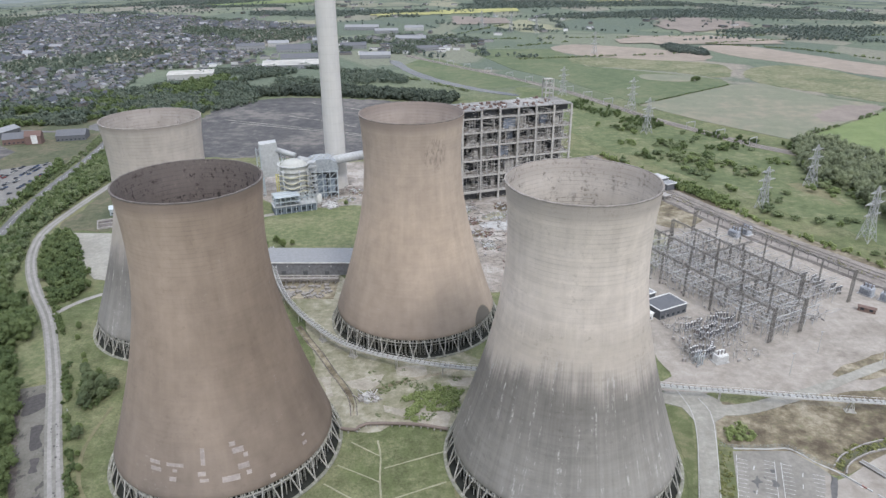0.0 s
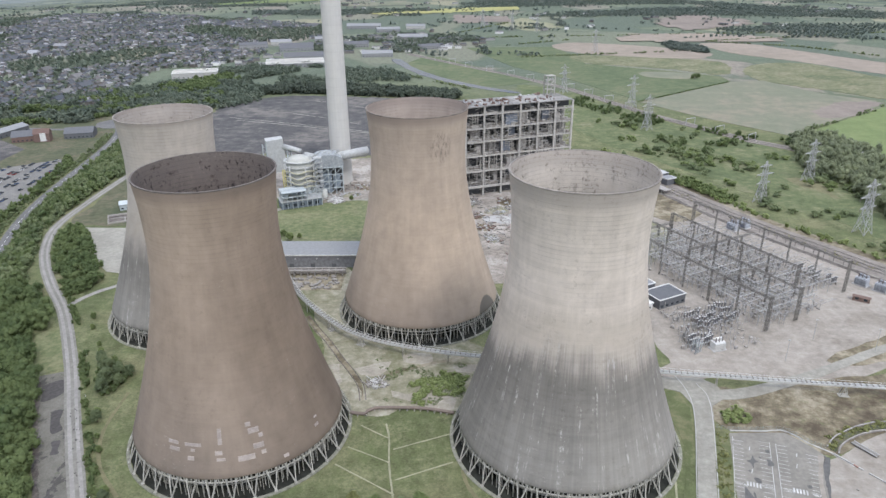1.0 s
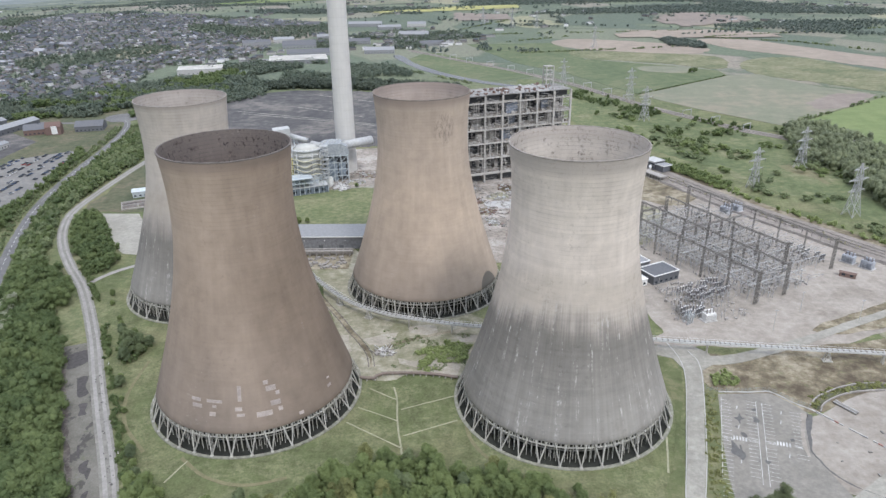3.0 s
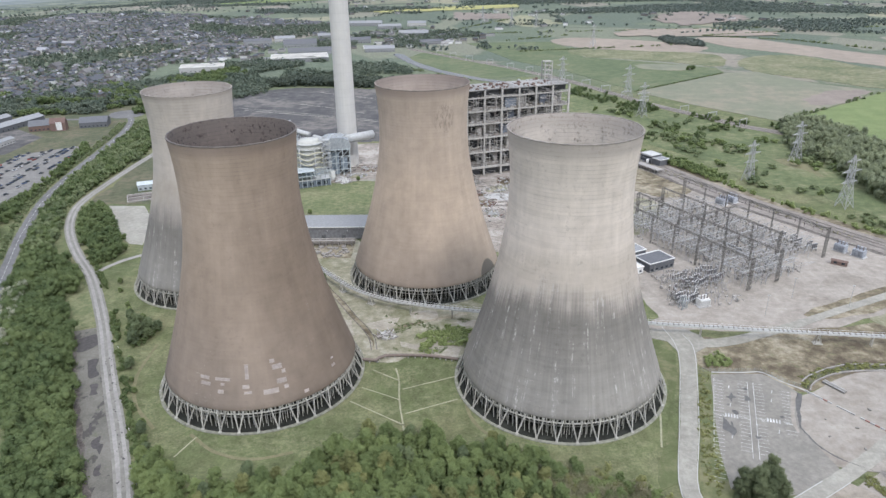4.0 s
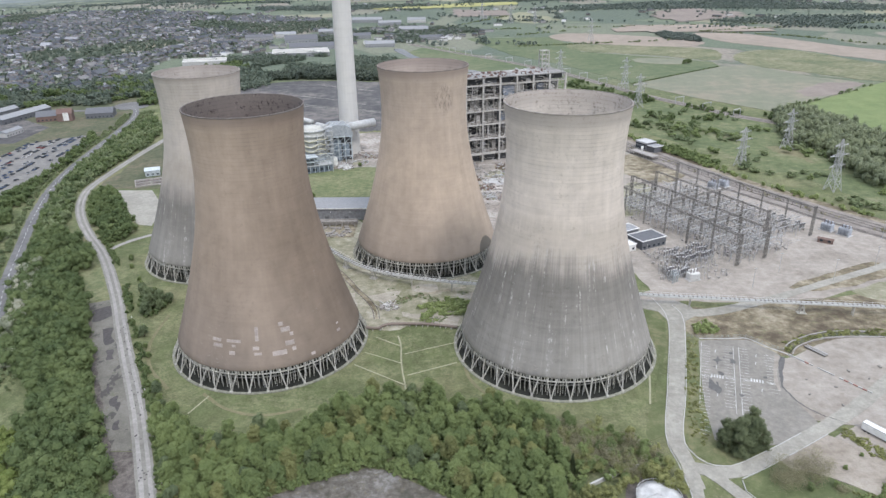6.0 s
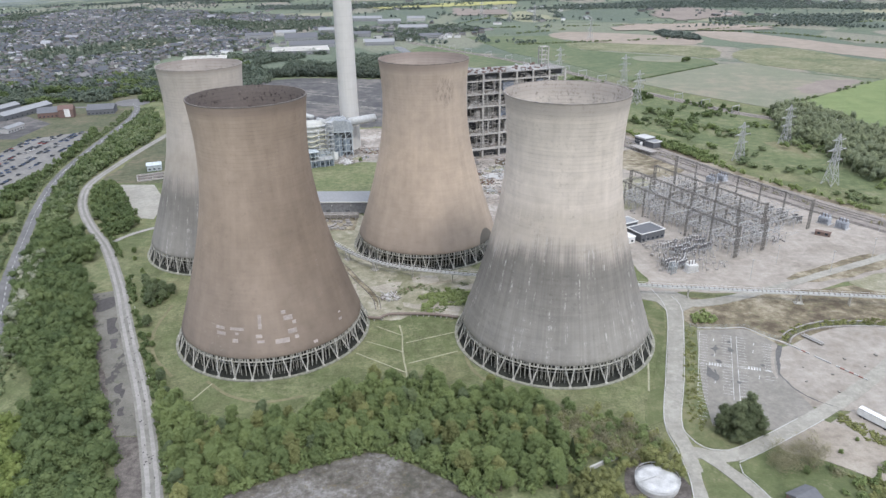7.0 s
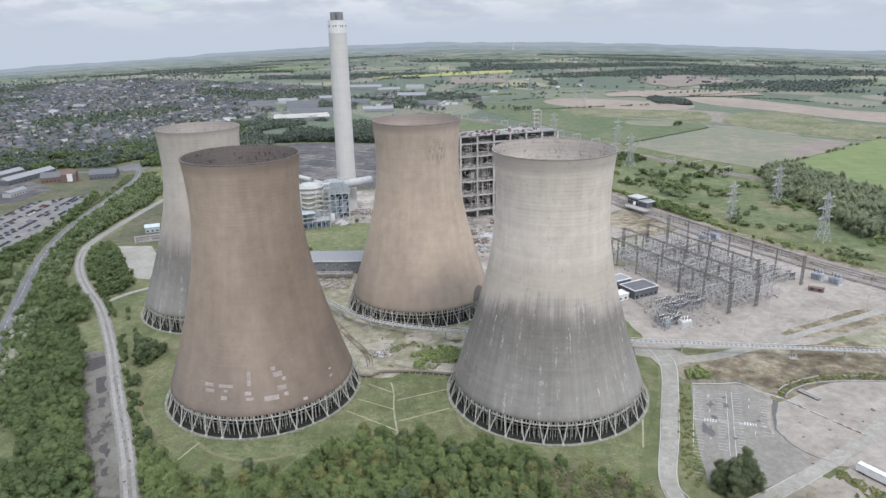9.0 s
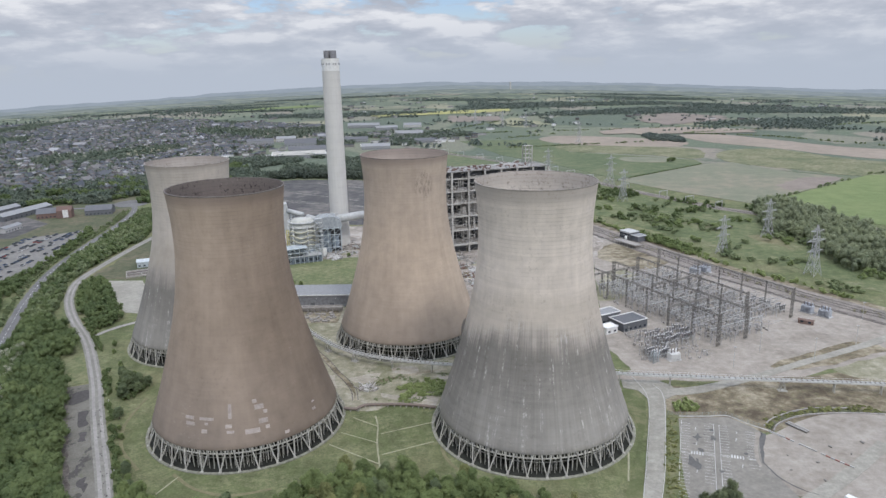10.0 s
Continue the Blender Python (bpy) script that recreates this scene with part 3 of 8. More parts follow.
def area(pts, z0, z1, ragged=0.0, smooth=True, step=6.0):
    """A flat slab with a plan outline; ragged: how far its edge wanders."""
    line = catmull(pts, step, True) if smooth else [Vector(p) for p in pts]
    out = []
    for p in line:
        q = noise.noise_vector(Vector((p.x * 0.07, p.y * 0.07, 3.1))) if ragged else Vector((0, 0, 0))
        out.append((p.x + q.x * ragged * 2, p.y + q.y * ragged * 2))
    twice = sum(a[0] * b[1] - b[0] * a[1] for a, b in zip(out, out[1:] + out[:1]))
    if twice < 0:
        out.reverse()
    n, geo = len(out), Geo()
    geo.v = [(*p, z1) for p in out] + [(*p, z0) for p in out]
    geo.f = [tuple(range(n))] + [(n + i, n + (i + 1) % n, (i + 1) % n, i) for i in range(n)]
    return geo


def inside(p, poly):
    hit = False
    for (x0, y0), (x1, y1) in zip(poly, poly[1:] + poly[:1]):
        if (y0 > p[1]) != (y1 > p[1]) and p[0] < (x1 - x0) * (p[1] - y0) / (y1 - y0) + x0:
            hit = not hit
    return hit


def scatter(poly, gap, rng, keep=lambda x, y: True):
    """Plan points inside an outline, about gap apart."""
    xs, ys = [p[0] for p in poly], [p[1] for p in poly]
    out, y = [], min(ys)
    row = 0
    while y < max(ys):
        x = min(xs) + (row % 2) * gap / 2
        while x < max(xs):
            p = (x + rng.uniform(-0.42, 0.42) * gap, y + rng.uniform(-0.42, 0.42) * gap)
            if inside(p, poly) and keep(*p):
                out.append(p)
            x += gap
        y += gap * 0.87
        row += 1
    return out


# ---- ground ----
def skyline(azimuth):
    """Height of the far ground, by direction from +y towards +x in degrees."""
    return float(np.interp(azimuth, RISE_AT, RISE))


RISE_AT = [-60, -34, -28, -20, -12, -6, 0, 6, 14, 24, 34, 60]
RISE = [-95, -95, -75, -45, -15, 0, 10, 0, -15, -45, -75, -75]


def far_height(x, y):
    d = math.hypot(x, y)
    if d < 1800:
        return 0.0
    az = math.degrees(math.atan2(x, y))
    k = ((d - 1800) / 3000)
    roll = noise.noise(Vector((x * 0.0012, y * 0.0012, 0.3))) * 14 * min(1, k * 3)
    return skyline(az) * k ** 1.6 + roll * (1 - k * 0.7)


def ground_sheet():
    geo = Geo()
    radii = [0, 60, 150, 300, 500, 800, 1150, 1500, 1700, 1900, 2100, 2300, 2500, 2700, 2900, 3100, 3300, 3500, 3700, 3900, 4100, 4300, 4450, 4600, 4700]
    n = 180
    for r in radii:
        for i in range(n):
            a = 2 * math.pi * i / n
            x, y = r * math.sin(a), r * math.cos(a)
            geo.v.append((x, y, far_height(x, y)))
    for j in range(len(radii) - 1):
        for i in range(n):
            geo.f.append((j * n + i, j * n + (i + 1) % n, (j + 1) * n + (i + 1) % n, (j + 1) * n + i)[::-1])
    return geo


def farmland():
    """Rough grass near by, a patchwork of fields further off."""
    n = Nodes("farmland", 0.95)
    co = n.world()
    x, y, z = n.split(co)
    far = n.math("SQRT", n.math("ADD", n.math("MULTIPLY", x, x), n.math("MULTIPLY", y, y)))
    warp = n.noise(co, 0.004, 2.0)
    bent = n.join(n.math("ADD", x, n.math("MULTIPLY", warp, 160.0)), n.math("MULTIPLY", n.math("SUBTRACT", y, n.math("MULTIPLY", warp, 120.0)), 0.62), 0.0)
    cells = n.voronoi(bent, 0.0062)
    pick = n.split(cells.outputs["Color"])[0]
    # far field colours greyed and blued to carry the haze of distance
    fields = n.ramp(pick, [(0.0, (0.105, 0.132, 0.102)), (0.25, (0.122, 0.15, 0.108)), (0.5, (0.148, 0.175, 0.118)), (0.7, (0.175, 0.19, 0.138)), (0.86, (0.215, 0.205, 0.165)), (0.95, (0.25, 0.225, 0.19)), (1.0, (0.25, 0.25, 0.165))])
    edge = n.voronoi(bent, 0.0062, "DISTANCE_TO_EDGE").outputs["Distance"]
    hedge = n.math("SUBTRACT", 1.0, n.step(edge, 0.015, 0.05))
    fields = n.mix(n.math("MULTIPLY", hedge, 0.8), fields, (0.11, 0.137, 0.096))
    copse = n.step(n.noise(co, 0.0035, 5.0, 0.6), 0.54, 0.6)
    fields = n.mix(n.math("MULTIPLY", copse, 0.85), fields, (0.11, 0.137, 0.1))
    grass = n.ramp(n.noise(co, 0.018, 6.0, 0.6), GRASS)
    mid, fine = n.noise(co, 0.12, 6.0, 0.7), n.noise(co, 0.9, 4.0, 0.75)
    dry = n.math("MULTIPLY", n.step(n.noise(co, 0.045, 6.0, 0.7), 0.42, 0.6), n.step(n.noise(co, 0.3, 6.0, 0.78), 0.38, 0.6))
    grass = n.mix(n.math("MULTIPLY", dry, 0.6), grass, (0.235, 0.238, 0.135))
    k = n.math("ADD", -0.45, n.math("MULTIPLY", n.math("ADD", mid, fine), 1.45))
    col = n.mix(n.step(far, 900.0, 1300.0), grass, fields)
    n.colour(n.mix(1.0, col, n.join(k, k, k), "MULTIPLY")).bump(fine, 0.5, 0.3)
    return n.mat


M_LAND = farmland()
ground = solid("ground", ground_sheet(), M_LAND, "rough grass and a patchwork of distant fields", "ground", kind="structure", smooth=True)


def haze_hills(reach, low, high, seed):
    """A low uneven ridge of far country."""
    g, n = Geo(), 240
    for i in range(n + 1):
        az = -62 + 124 * i / n
        x, y = reach * math.sin(radians(az)), reach * math.cos(radians(az))
        base = far_height(x, y)
        top = base + (low + high) / 2 + (high - low) * (0.5 * noise.noise(Vector((az * 0.16, seed, 0))) + 0.3 * noise.noise(Vector((az * 0.7, seed, 3))) + 0.15 * noise.noise(Vector((az * 2.6, seed, 5))))
        g.v += [(x, y, base - 30), (x, y, base + low * 0.4), (x, y, top)]
    for i in range(n):
        k = 3 * i
        g.f += [(k, k + 3, k + 4, k + 1), (k + 1, k + 4, k + 5, k + 2)]
    return g


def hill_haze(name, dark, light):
    """Woods and fields at the edge of sight, with haze as painted glow."""
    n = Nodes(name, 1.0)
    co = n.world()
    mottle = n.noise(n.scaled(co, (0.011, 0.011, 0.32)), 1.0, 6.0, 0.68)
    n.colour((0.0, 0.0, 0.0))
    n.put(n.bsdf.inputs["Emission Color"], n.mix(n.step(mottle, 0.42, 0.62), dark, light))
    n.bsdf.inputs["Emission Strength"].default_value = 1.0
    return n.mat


# each ridge further off glows paler and bluer, standing in for haze
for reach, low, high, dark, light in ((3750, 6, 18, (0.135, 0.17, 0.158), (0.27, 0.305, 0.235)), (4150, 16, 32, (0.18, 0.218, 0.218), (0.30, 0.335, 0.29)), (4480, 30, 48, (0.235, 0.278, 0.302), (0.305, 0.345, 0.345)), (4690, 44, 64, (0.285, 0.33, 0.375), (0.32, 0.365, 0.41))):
    solid("backdrop", haze_hills(reach, low, high, reach * 0.013), hill_haze("hazed_country", dark, light), "hazy blue-green country on the horizon", "backdrop", kind="structure", smooth=True)


def lay(name, pts, mat, label, category, level, ragged=2.0, smooth=True):
    """A flat area of ground, level centimetres above the sheet."""
    return solid(name, area(pts, -0.5, level / 100, ragged, smooth), mat, label, category, kind="structure")


def road(name, pts, width, mat, label, level, ragged=0.2):
    return solid(name, ribbon(pts, width, -0.5, level / 100, ragged=ragged), mat, label, "road", kind="structure")


lay("yard", [(100, 340), (118, 352), (112, 400), (128, 470), (150, 585), (186, 640), (232, 560), (290, 460), (330, 395), (300, 362), (245, 350), (190, 336), (140, 336)], M_YARD, "pinkish-grey gravel of the switchyard", "yard", 14)
lay("yard", [(-60, 505), (10, 450), (60, 440), (110, 420), (150, 585), (190, 650), (120, 700), (40, 720), (-140, 720), (-170, 650), (-120, 590)], M_RUBBLE, "pale rubble-strewn concrete of the cleared works", "yard", 10)
lay("lawn", [(-128, 574), (-58, 598), (-48, 540), (-52, 508), (-80, 504), (-118, 508)], M_LAWN, "mown green lawn before the works", "lawn", 18, 1.0)
road("works_road", [(-170, 560), (-130, 578), (-95, 590), (-58, 602), (-30, 612)], 5.0, M_CONCRETE, "pale works road along the lawn", 15, 0.4)
lay("waste_ground", [(-75, 420), (-45, 318), (-10, 316), (25, 318), (30, 360), (0, 385), (-40, 400), (-60, 470), (-110, 480), (-105, 440)], M_SCRUB, "scrubby waste ground with pale sand patches", "ground", 12)
lay("waste_ground", [(112, 335), (135, 330), (200, 318), (250, 325), (250, 285), (220, 296), (180, 290), (163, 282), (130, 298), (122, 312)], M_SOIL, "brown wet waste ground", "ground", 12)
lay("car_park", [(126, 296.5), (149.8, 296.2), (157, 287), (160, 281), (153, 268), (149.5, 257), (150, 246), (152, 231), (132, 219), (116, 218), (106.6, 222.5), (107.4, 227), (110.2, 242.5), (115.3, 262.4)], M_ASPHALT, "worn grey asphalt car park with faded bays", "car park", 20, 0.3, False)
lay("concrete_pad", [(166, 281), (182, 291), (202, 297), (235, 296), (250, 260), (225, 235), (180, 230), (150, 234), (148, 250), (150, 262), (157, 277)], M_ROUNDPAD, "pale round concrete pad with brown dirt", "pad", 18, 0.4)
lay("concrete_pad", [(-95, 175), (-76, 188), (-50, 201), (-28, 209), (-21, 208), (2, 193), (14, 182), (20, 150), (-60, 140)], M_PAD, "mottled old concrete hardstanding in the wood", "pad", 14, 0.8, False)
lay("hardstanding", [(-196, 344), (-183, 349), (-167, 320), (-150, 288), (-130, 248), (-118, 221), (-131, 221), (-148, 249), (-172, 298), (-189, 332)], M_LORRY, "dark worn lorry park beside the service road", "pad", 14, 0.3, False)
lay("waste_ground", [(-131, 220.6), (-118, 220.6), (-101, 186), (-90, 150), (-101, 150), (-113, 185)], M_DARKSOIL, "dark bare soil and rubble beside the service road", "ground", 13, 0.4, False)
lay("verge", [(-219, 409), (-213, 393), (-219, 383), (-198, 346), (-184, 352), (-196, 376), (-210, 398)], M_LAWN, "green grass verge between wood and road", "verge", 12, 0.5, False)
lay("meadow", [(170, 800), (215, 720), (262, 610), (312, 520), (345, 470), (420, 430), (500, 560), (440, 650), (370, 730), (320, 800), (262, 900), (180, 1080), (120, 1120), (150, 900)], M_MEADOW, "rough tussocky meadow beyond the sidings", "meadow", 7, 5)
lay("hardstanding", [(-270, 543), (-236, 541), (-212, 500), (-206, 462), (-216, 464), (-228, 478)], M_CONCRETE, "pale concrete lot", "pad", 14, 0.5, False)
lay("waste_ground", [(-284, 700), (-285, 600), (-284, 556), (-262, 547), (-235, 546), (-205, 562), (-186, 640), (-196, 720)], M_ROUGH, "rough brownish ground beside the far tower", "ground", 11, 2.0)
lay("coal_yard", [(-265, 760), (-292, 930), (-278, 1000), (-220, 1050), (-140, 1045), (-60, 1025), (0, 960), (20, 760), (-80, 735), (-160, 745)], M_SLAG, "dark cleared coal yard with grey streaks", "yard", 12, 4)
def drape(pts, lift, cell=24.0):
    """A patch that follows the rolling far ground."""
    g, index = Geo(), {}
    xs, ys = [p[0] for p in pts], [p[1] for p in pts]

    def corner(i, j):
        if (i, j) not in index:
            x, y = min(xs) + i * cell, min(ys) + j * cell
            index[i, j] = len(g.v)
            g.v.append((x + 9 * noise.noise(Vector((x * 0.02, y * 0.02, 1))), y + 9 * noise.noise(Vector((x * 0.02, y * 0.02, 5))), far_height(x, y) + lift))
        return index[i, j]

    for i in range(int((max(xs) - min(xs)) / cell) + 1):
        for j in range(int((max(ys) - min(ys)) / cell) + 1):
            if inside((min(xs) + (i + 0.5) * cell, min(ys) + (j + 0.5) * cell), pts):
                g.f.append((corner(i, j), corner(i + 1, j), corner(i + 1, j + 1), corner(i, j + 1)))
    return g


lay("field", [(-67, 1332), (-30, 1440), (5, 1435), (99, 1250), (158, 1158), (100, 1118), (51, 1112)], M_FIELD_MEADOW, "grazed green meadow beside the railway", "field", 22, 2, False)
lay("field", [(60, 1570), (240, 1574), (276, 1415), (267, 1331), (392, 1248), (462, 1185), (456, 1141), (276, 999), (205, 1180), (135, 1300)], M_FIELD_MEADOW, "long grazed green meadow by the railway", "field", 24, 2, False)
lay("field", [(274, 989), (454, 1134), (512, 1146), (548, 1035), (594, 986), (581, 955), (520, 902), (416, 820), (389, 804), (327, 893)], M_FIELD_GREY, "grey-green young crop field", "field", 28, 2, False)
lay("field", [(418, 815), (520, 896), (590, 953), (650, 995), (900, 960), (800, 640), (560, 600), (462, 690)], M_FIELD_GREEN, "bright green field", "field", 30, 2, False)
lay("field", [(246, 1586), (312, 1642), (457, 1562), (539, 1466), (500, 1392), (412, 1401), (281, 1477)], M_FIELD_BROWN, "bare pinkish ploughed field", "field", 32, 3)
lay("field", [(569, 1600), (669, 1601), (734, 1473), (800, 1330), (920, 1200), (880, 1060), (742, 1179), (665, 1329), (588, 1450)], M_FIELD_BROWN, "bare pinkish ploughed field", "field", 34, 3)
lay("field", [(281, 1440), (492, 1369), (517, 1299), (469, 1203), (398, 1268), (269, 1344)], M_FIELD_PALE, "rough tussocky pasture", "field", 26, 4)
lay("field", [(348, 1240), (423, 1218), (404, 1169), (340, 1189)], M_FIELD_GREY, "pale bare strip in the pasture", "field", 31, 2)
lay("field", [(552, 1295), (659, 1316), (720, 1150), (860, 1040), (700, 985), (628, 989), (579, 1047), (504, 1164)], M_FIELD_PALE, "tussocky pale green meadow", "field", 27, 3)
for outline, mat, label in (([(413, 1700), (476, 1806), (644, 1809), (790, 1700), (770, 1630), (600, 1632), (411, 1650)], M_FIELD_BROWN, "bare ploughed field below the woods"),
                            ([(650, 2172), (777, 2315), (895, 2134), (849, 2000), (631, 1870), (604, 2015)], M_FIELD_DULL, "dull brown ploughed field among woods"),
                            ([(47, 2356), (219, 2277), (214, 2126), (57, 2095)], M_FIELD_DULL, "dull brown ploughed field beyond the town"),
                            ([(-241, 2487), (84, 2663), (297, 2710), (279, 2547), (78, 2462), (-187, 2368)], M_FIELD_YELLOW, "yellow flowering rape field"),
                            ([(520, 3050), (820, 3150), (900, 2960), (600, 2880)], M_FIELD_YELLOW, "yellow flowering rape field"),
                            ([(-420, 2900), (-150, 3050), (-40, 2890), (-330, 2780)], M_FIELD_GREY, "pale young crop field far off"),
                            ([(1100, 2500), (1500, 2550), (1500, 2350), (1150, 2300)], M_FIELD_GREY, "pale young crop field far off"),
                            ([(-1000, 3200), (-600, 3350), (-500, 3150), (-900, 3000)], M_FIELD_GREEN, "bright green field far off")):
    tagged(new("field", drape(outline, 1.6).mesh("field", mat, True)), label, "field", kind="structure")
lay("field", [(473, 915), (512, 950), (543, 982), (592, 976), (566, 938), (534, 910), (482, 884)], M_FIELD_DULL, "bare pinkish corner of the crop field", "field", 31, 6)
lay("railway_bed", [(-66, 1476), (20, 1347), (115, 1211), (191, 1083), (259, 912), (292, 852), (333, 777), (376, 728), (439, 662), (535, 575), (545, 585), (449, 672), (387, 738), (345, 785), (304, 860), (271, 918), (203, 1089), (127, 1219), (32, 1355), (-54, 1484)], M_BALLAST, "brown ballast bed of the electrified line", "railway bed", 33, 0.8, False)
lay("river", [(-90, 1400), (-60, 1300), (-30, 1225), (10, 1160), (60, 1100), (110, 1060), (118, 1068), (70, 1115), (22, 1175), (-15, 1240), (-45, 1310), (-72, 1405)], M_WATER, "narrow grey river in the meadows", "river", 34, 1)

SERVICE = [(-88, 150), (-101, 185), (-112.5, 211), (-130, 248), (-151, 288), (-167.5, 320), (-187, 358), (-217, 410), (-243, 446), (-266, 482), (-282, 516), (-291, 550), (-292, 600), (-290, 660), (-286, 720)]
road("service_road", SERVICE, 6.9, M_SERVICE, "grey worn concrete service road", 22, 0.06)


def beside(pts, off):
    """The plan line off metres to the side of another."""
    line = [Vector(p) for p in pts]
    out = []
    for i, p in enumerate(line):
        way = (line[min(i + 1, len(line) - 1)] - line[max(i - 1, 0)]).normalized()
        out.append((p.x - way.y * off, p.y + way.x * off))
    return out


for off, w in ((-1.6, 1.5), (1.5, 1.7)):
    road("wheel_track", beside(SERVICE, off), w, M_TRACK, "paler worn wheel track along the service road", 23, 0.07)
road("side_track", [(-219, 415), (-212, 430), (-203, 441), (-192, 449)], 3.4, M_TRACK, "thin pale track branching from the service road", 21, 0.3)


def blots(inside_of, count, z, low, high, seed, turn):
    """Small ragged flat stains, longer than wide."""
    r, g = random.Random(seed), Geo()
    spots = scatter(inside_of, 2.2, r)
    r.shuffle(spots)
    for x, y in spots[:count]:
        a, b = r.uniform(low, high), r.uniform(low, high) * 0.6
        c, t = math.cos(turn), math.sin(turn)
        ring = []
        for k in range(9):
            q = 6.283 * k / 9
            u, v = a * math.cos(q) * r.uniform(0.6, 1.2), b * math.sin(q) * r.uniform(0.5, 1.2)
            ring.append((x + c * u - t * v, y + t * u + c * v, z))
        g.add(ring, [tuple(range(9))])
    return g


solid("stain", blots([(-169, 321), (-165, 321), (-128, 248), (-99, 185), (-103, 185), (-132, 248)], 42, 0.236, 0.3, 0.9, 6, 2.05), M_STAIN, "dark patches on the service road", "stain", kind="stuff")
for outline, label in (([(-190, 334), (-182, 341), (-176.5, 330), (-183, 323), (-186, 328)], "dark streaked moss at the end of the lorry park"), ([(-174.5, 315), (-170.5, 317), (-168, 309), (-163.5, 303), (-166, 300), (-170, 306)], "mossy dark patch on the lorry park"), ([(-164.3, 294), (-161, 295), (-159.5, 290), (-157.3, 287.5), (-160.3, 286), (-162, 290)], "ragged dark stain on the lorry park"), ([(-144.3, 254), (-142, 257.4), (-140.6, 253), (-138.4, 252), (-137.6, 246), (-140, 249), (-142.4, 250)], "ragged dark stain on the lorry park"), ([(-136, 238), (-134.2, 240.2), (-133, 236.4), (-131.4, 234.8), (-134, 234)], "ragged dark stain on the lorry park"), ([(-150.5, 266.6), (-149.4, 266.4), (-146.2, 258.8), (-147.9, 260.2)], "ragged dark stain on the lorry park")):
    solid("stain", area(outline, 0.1, 0.146, 0.7, True, 0.9), M_STAIN, label, "stain", "lorry park stains", "structure")
road("verge", [(-193.5, 339), (-177.5, 307), (-160.3, 275), (-144, 245), (-130, 220.5)], 2.2, M_DARKSOIL, "dark leaf litter along the edge of the lorry park", 15, 0.5)
MAIN = [(-190, 220), (-232, 318), (-255, 366), (-280, 428), (-304, 490), (-326, 561), (-340, 640), (-350, 730), (-360, 800), (-374, 850), (-392, 880)]
road("main_road", MAIN, 7.4, M_ROAD, "grey two-lane public road", 24)
def centre_line(pts, z, dash, gap, width):
    line, g, run = catmull(pts, 1.0), Geo(), 0.0
    for a, b in zip(line, line[1:]):
        run += (b - a).length
        if run % (dash + gap) < dash:
            g.beam((*a, z), (*b, z), width, 0.02)
    return g


solid("road_marking", centre_line(MAIN, 0.25, 4, 4, 0.2), M_WHITE, "white dashed centre line", "road marking", kind="structure")
road("site_road", [(122, 338), (121.5, 316), (104, 261), (92, 226), (91.5, 209), (90.4, 194), (88, 182), (84, 150)], [9, 8.5, 7.2, 7.0, 7.0, 5.5, 5.0, 5.0], M_CONCRETE, "pale concrete site road", 26)
for pts in ([(116, 345), (117, 316), (100.2, 262), (88.4, 226), (88, 209), (87.6, 194), (85.4, 182)], [(124.5, 333), (125.2, 316), (107.8, 260), (95.4, 226), (95.0, 216), (98.6, 209.4), (104.7, 207.6), (111, 209), (128, 217.8), (142, 225.8)], [(108.4, 200.8), (118, 205.4), (128.4, 211.2), (142, 218.9), (152, 224.8)], [(108.2, 199.8), (107.4, 194.8), (109.4, 190.6), (112.6, 181)]):
    road("kerb", pts, 0.3, M_PALE, "pale concrete kerb of the site road", 32, 0.03)
road("site_road", [(93, 207), (103, 204.2), (112, 206.2), (128, 214.6), (142, 222.5), (158, 232), (180, 247), (210, 270)], 6.2, M_CONCRETE, "pale concrete site road", 24)
road("site_road", [(122, 326), (134, 324), (148, 326), (168, 333.4), (187, 341), (218, 356), (255, 373), (310, 400)], [8, 7.5, 6, 5.4, 5.4, 5.4, 6.5, 8], M_CONCRETE, "pale concrete site road", 28)
lay("concrete_apron", [(108, 329.5), (115, 326), (117.5, 316), (126, 315), (134, 322), (134, 331), (128, 338), (109, 338)], M_CONCRETE, "pale concrete apron at the road junction", "pad", 29, 0.5, False)
for pts, w in (([(-186, 935), (-136, 905), (-94, 873)], 1.6), ([(-170, 1015), (-130, 990), (-92, 966)], 1.4), ([(-250, 900), (-150, 860), (-40, 812)], 1.6), ([(-262, 915), (-160, 872), (-50, 822)], 1.0)):
    road("haul_track", pts, w, M_CONCRETE, "pale haul track across the coal yard", 18, 0.8)
for outline in ([(-39, 349), (-30, 354), (-22, 353), (-22, 347), (-31, 340), (-36, 342)], [(-17, 359), (-8, 363), (0, 361), (3, 353), (-8, 350), (-15, 353)], [(-23, 333), (-16, 330), (-10, 331), (-3, 327), (4, 326), (11, 326), (9, 317), (2, 315), (-8, 317), (-14, 323), (-20, 326)], [(10, 352), (20, 350), (22, 342), (12, 345)], [(-56, 352), (-50, 350), (-44, 338), (-50, 336)]):
    lay("sand_patch", outline, M_SAND, "pale sandy bare patch in the waste ground", "ground", 14, 3.0)
for pts in ([(-105, 258), (-92, 247), (-76, 242), (-60, 246)], [(-146, 330), (-145, 302), (-137, 280), (-122, 262)], [(10, 292), (12, 268), (22, 252), (40, 240)]):
    road("worn_ring", pts, 1.6, M_WORN, "faint worn wheel marks in the grass", 8, 0.1)
RAILBED = [(-74, 402), (-66, 388), (-57, 373), (-48.5, 357), (-41, 344), (-36, 333), (-34, 322)]
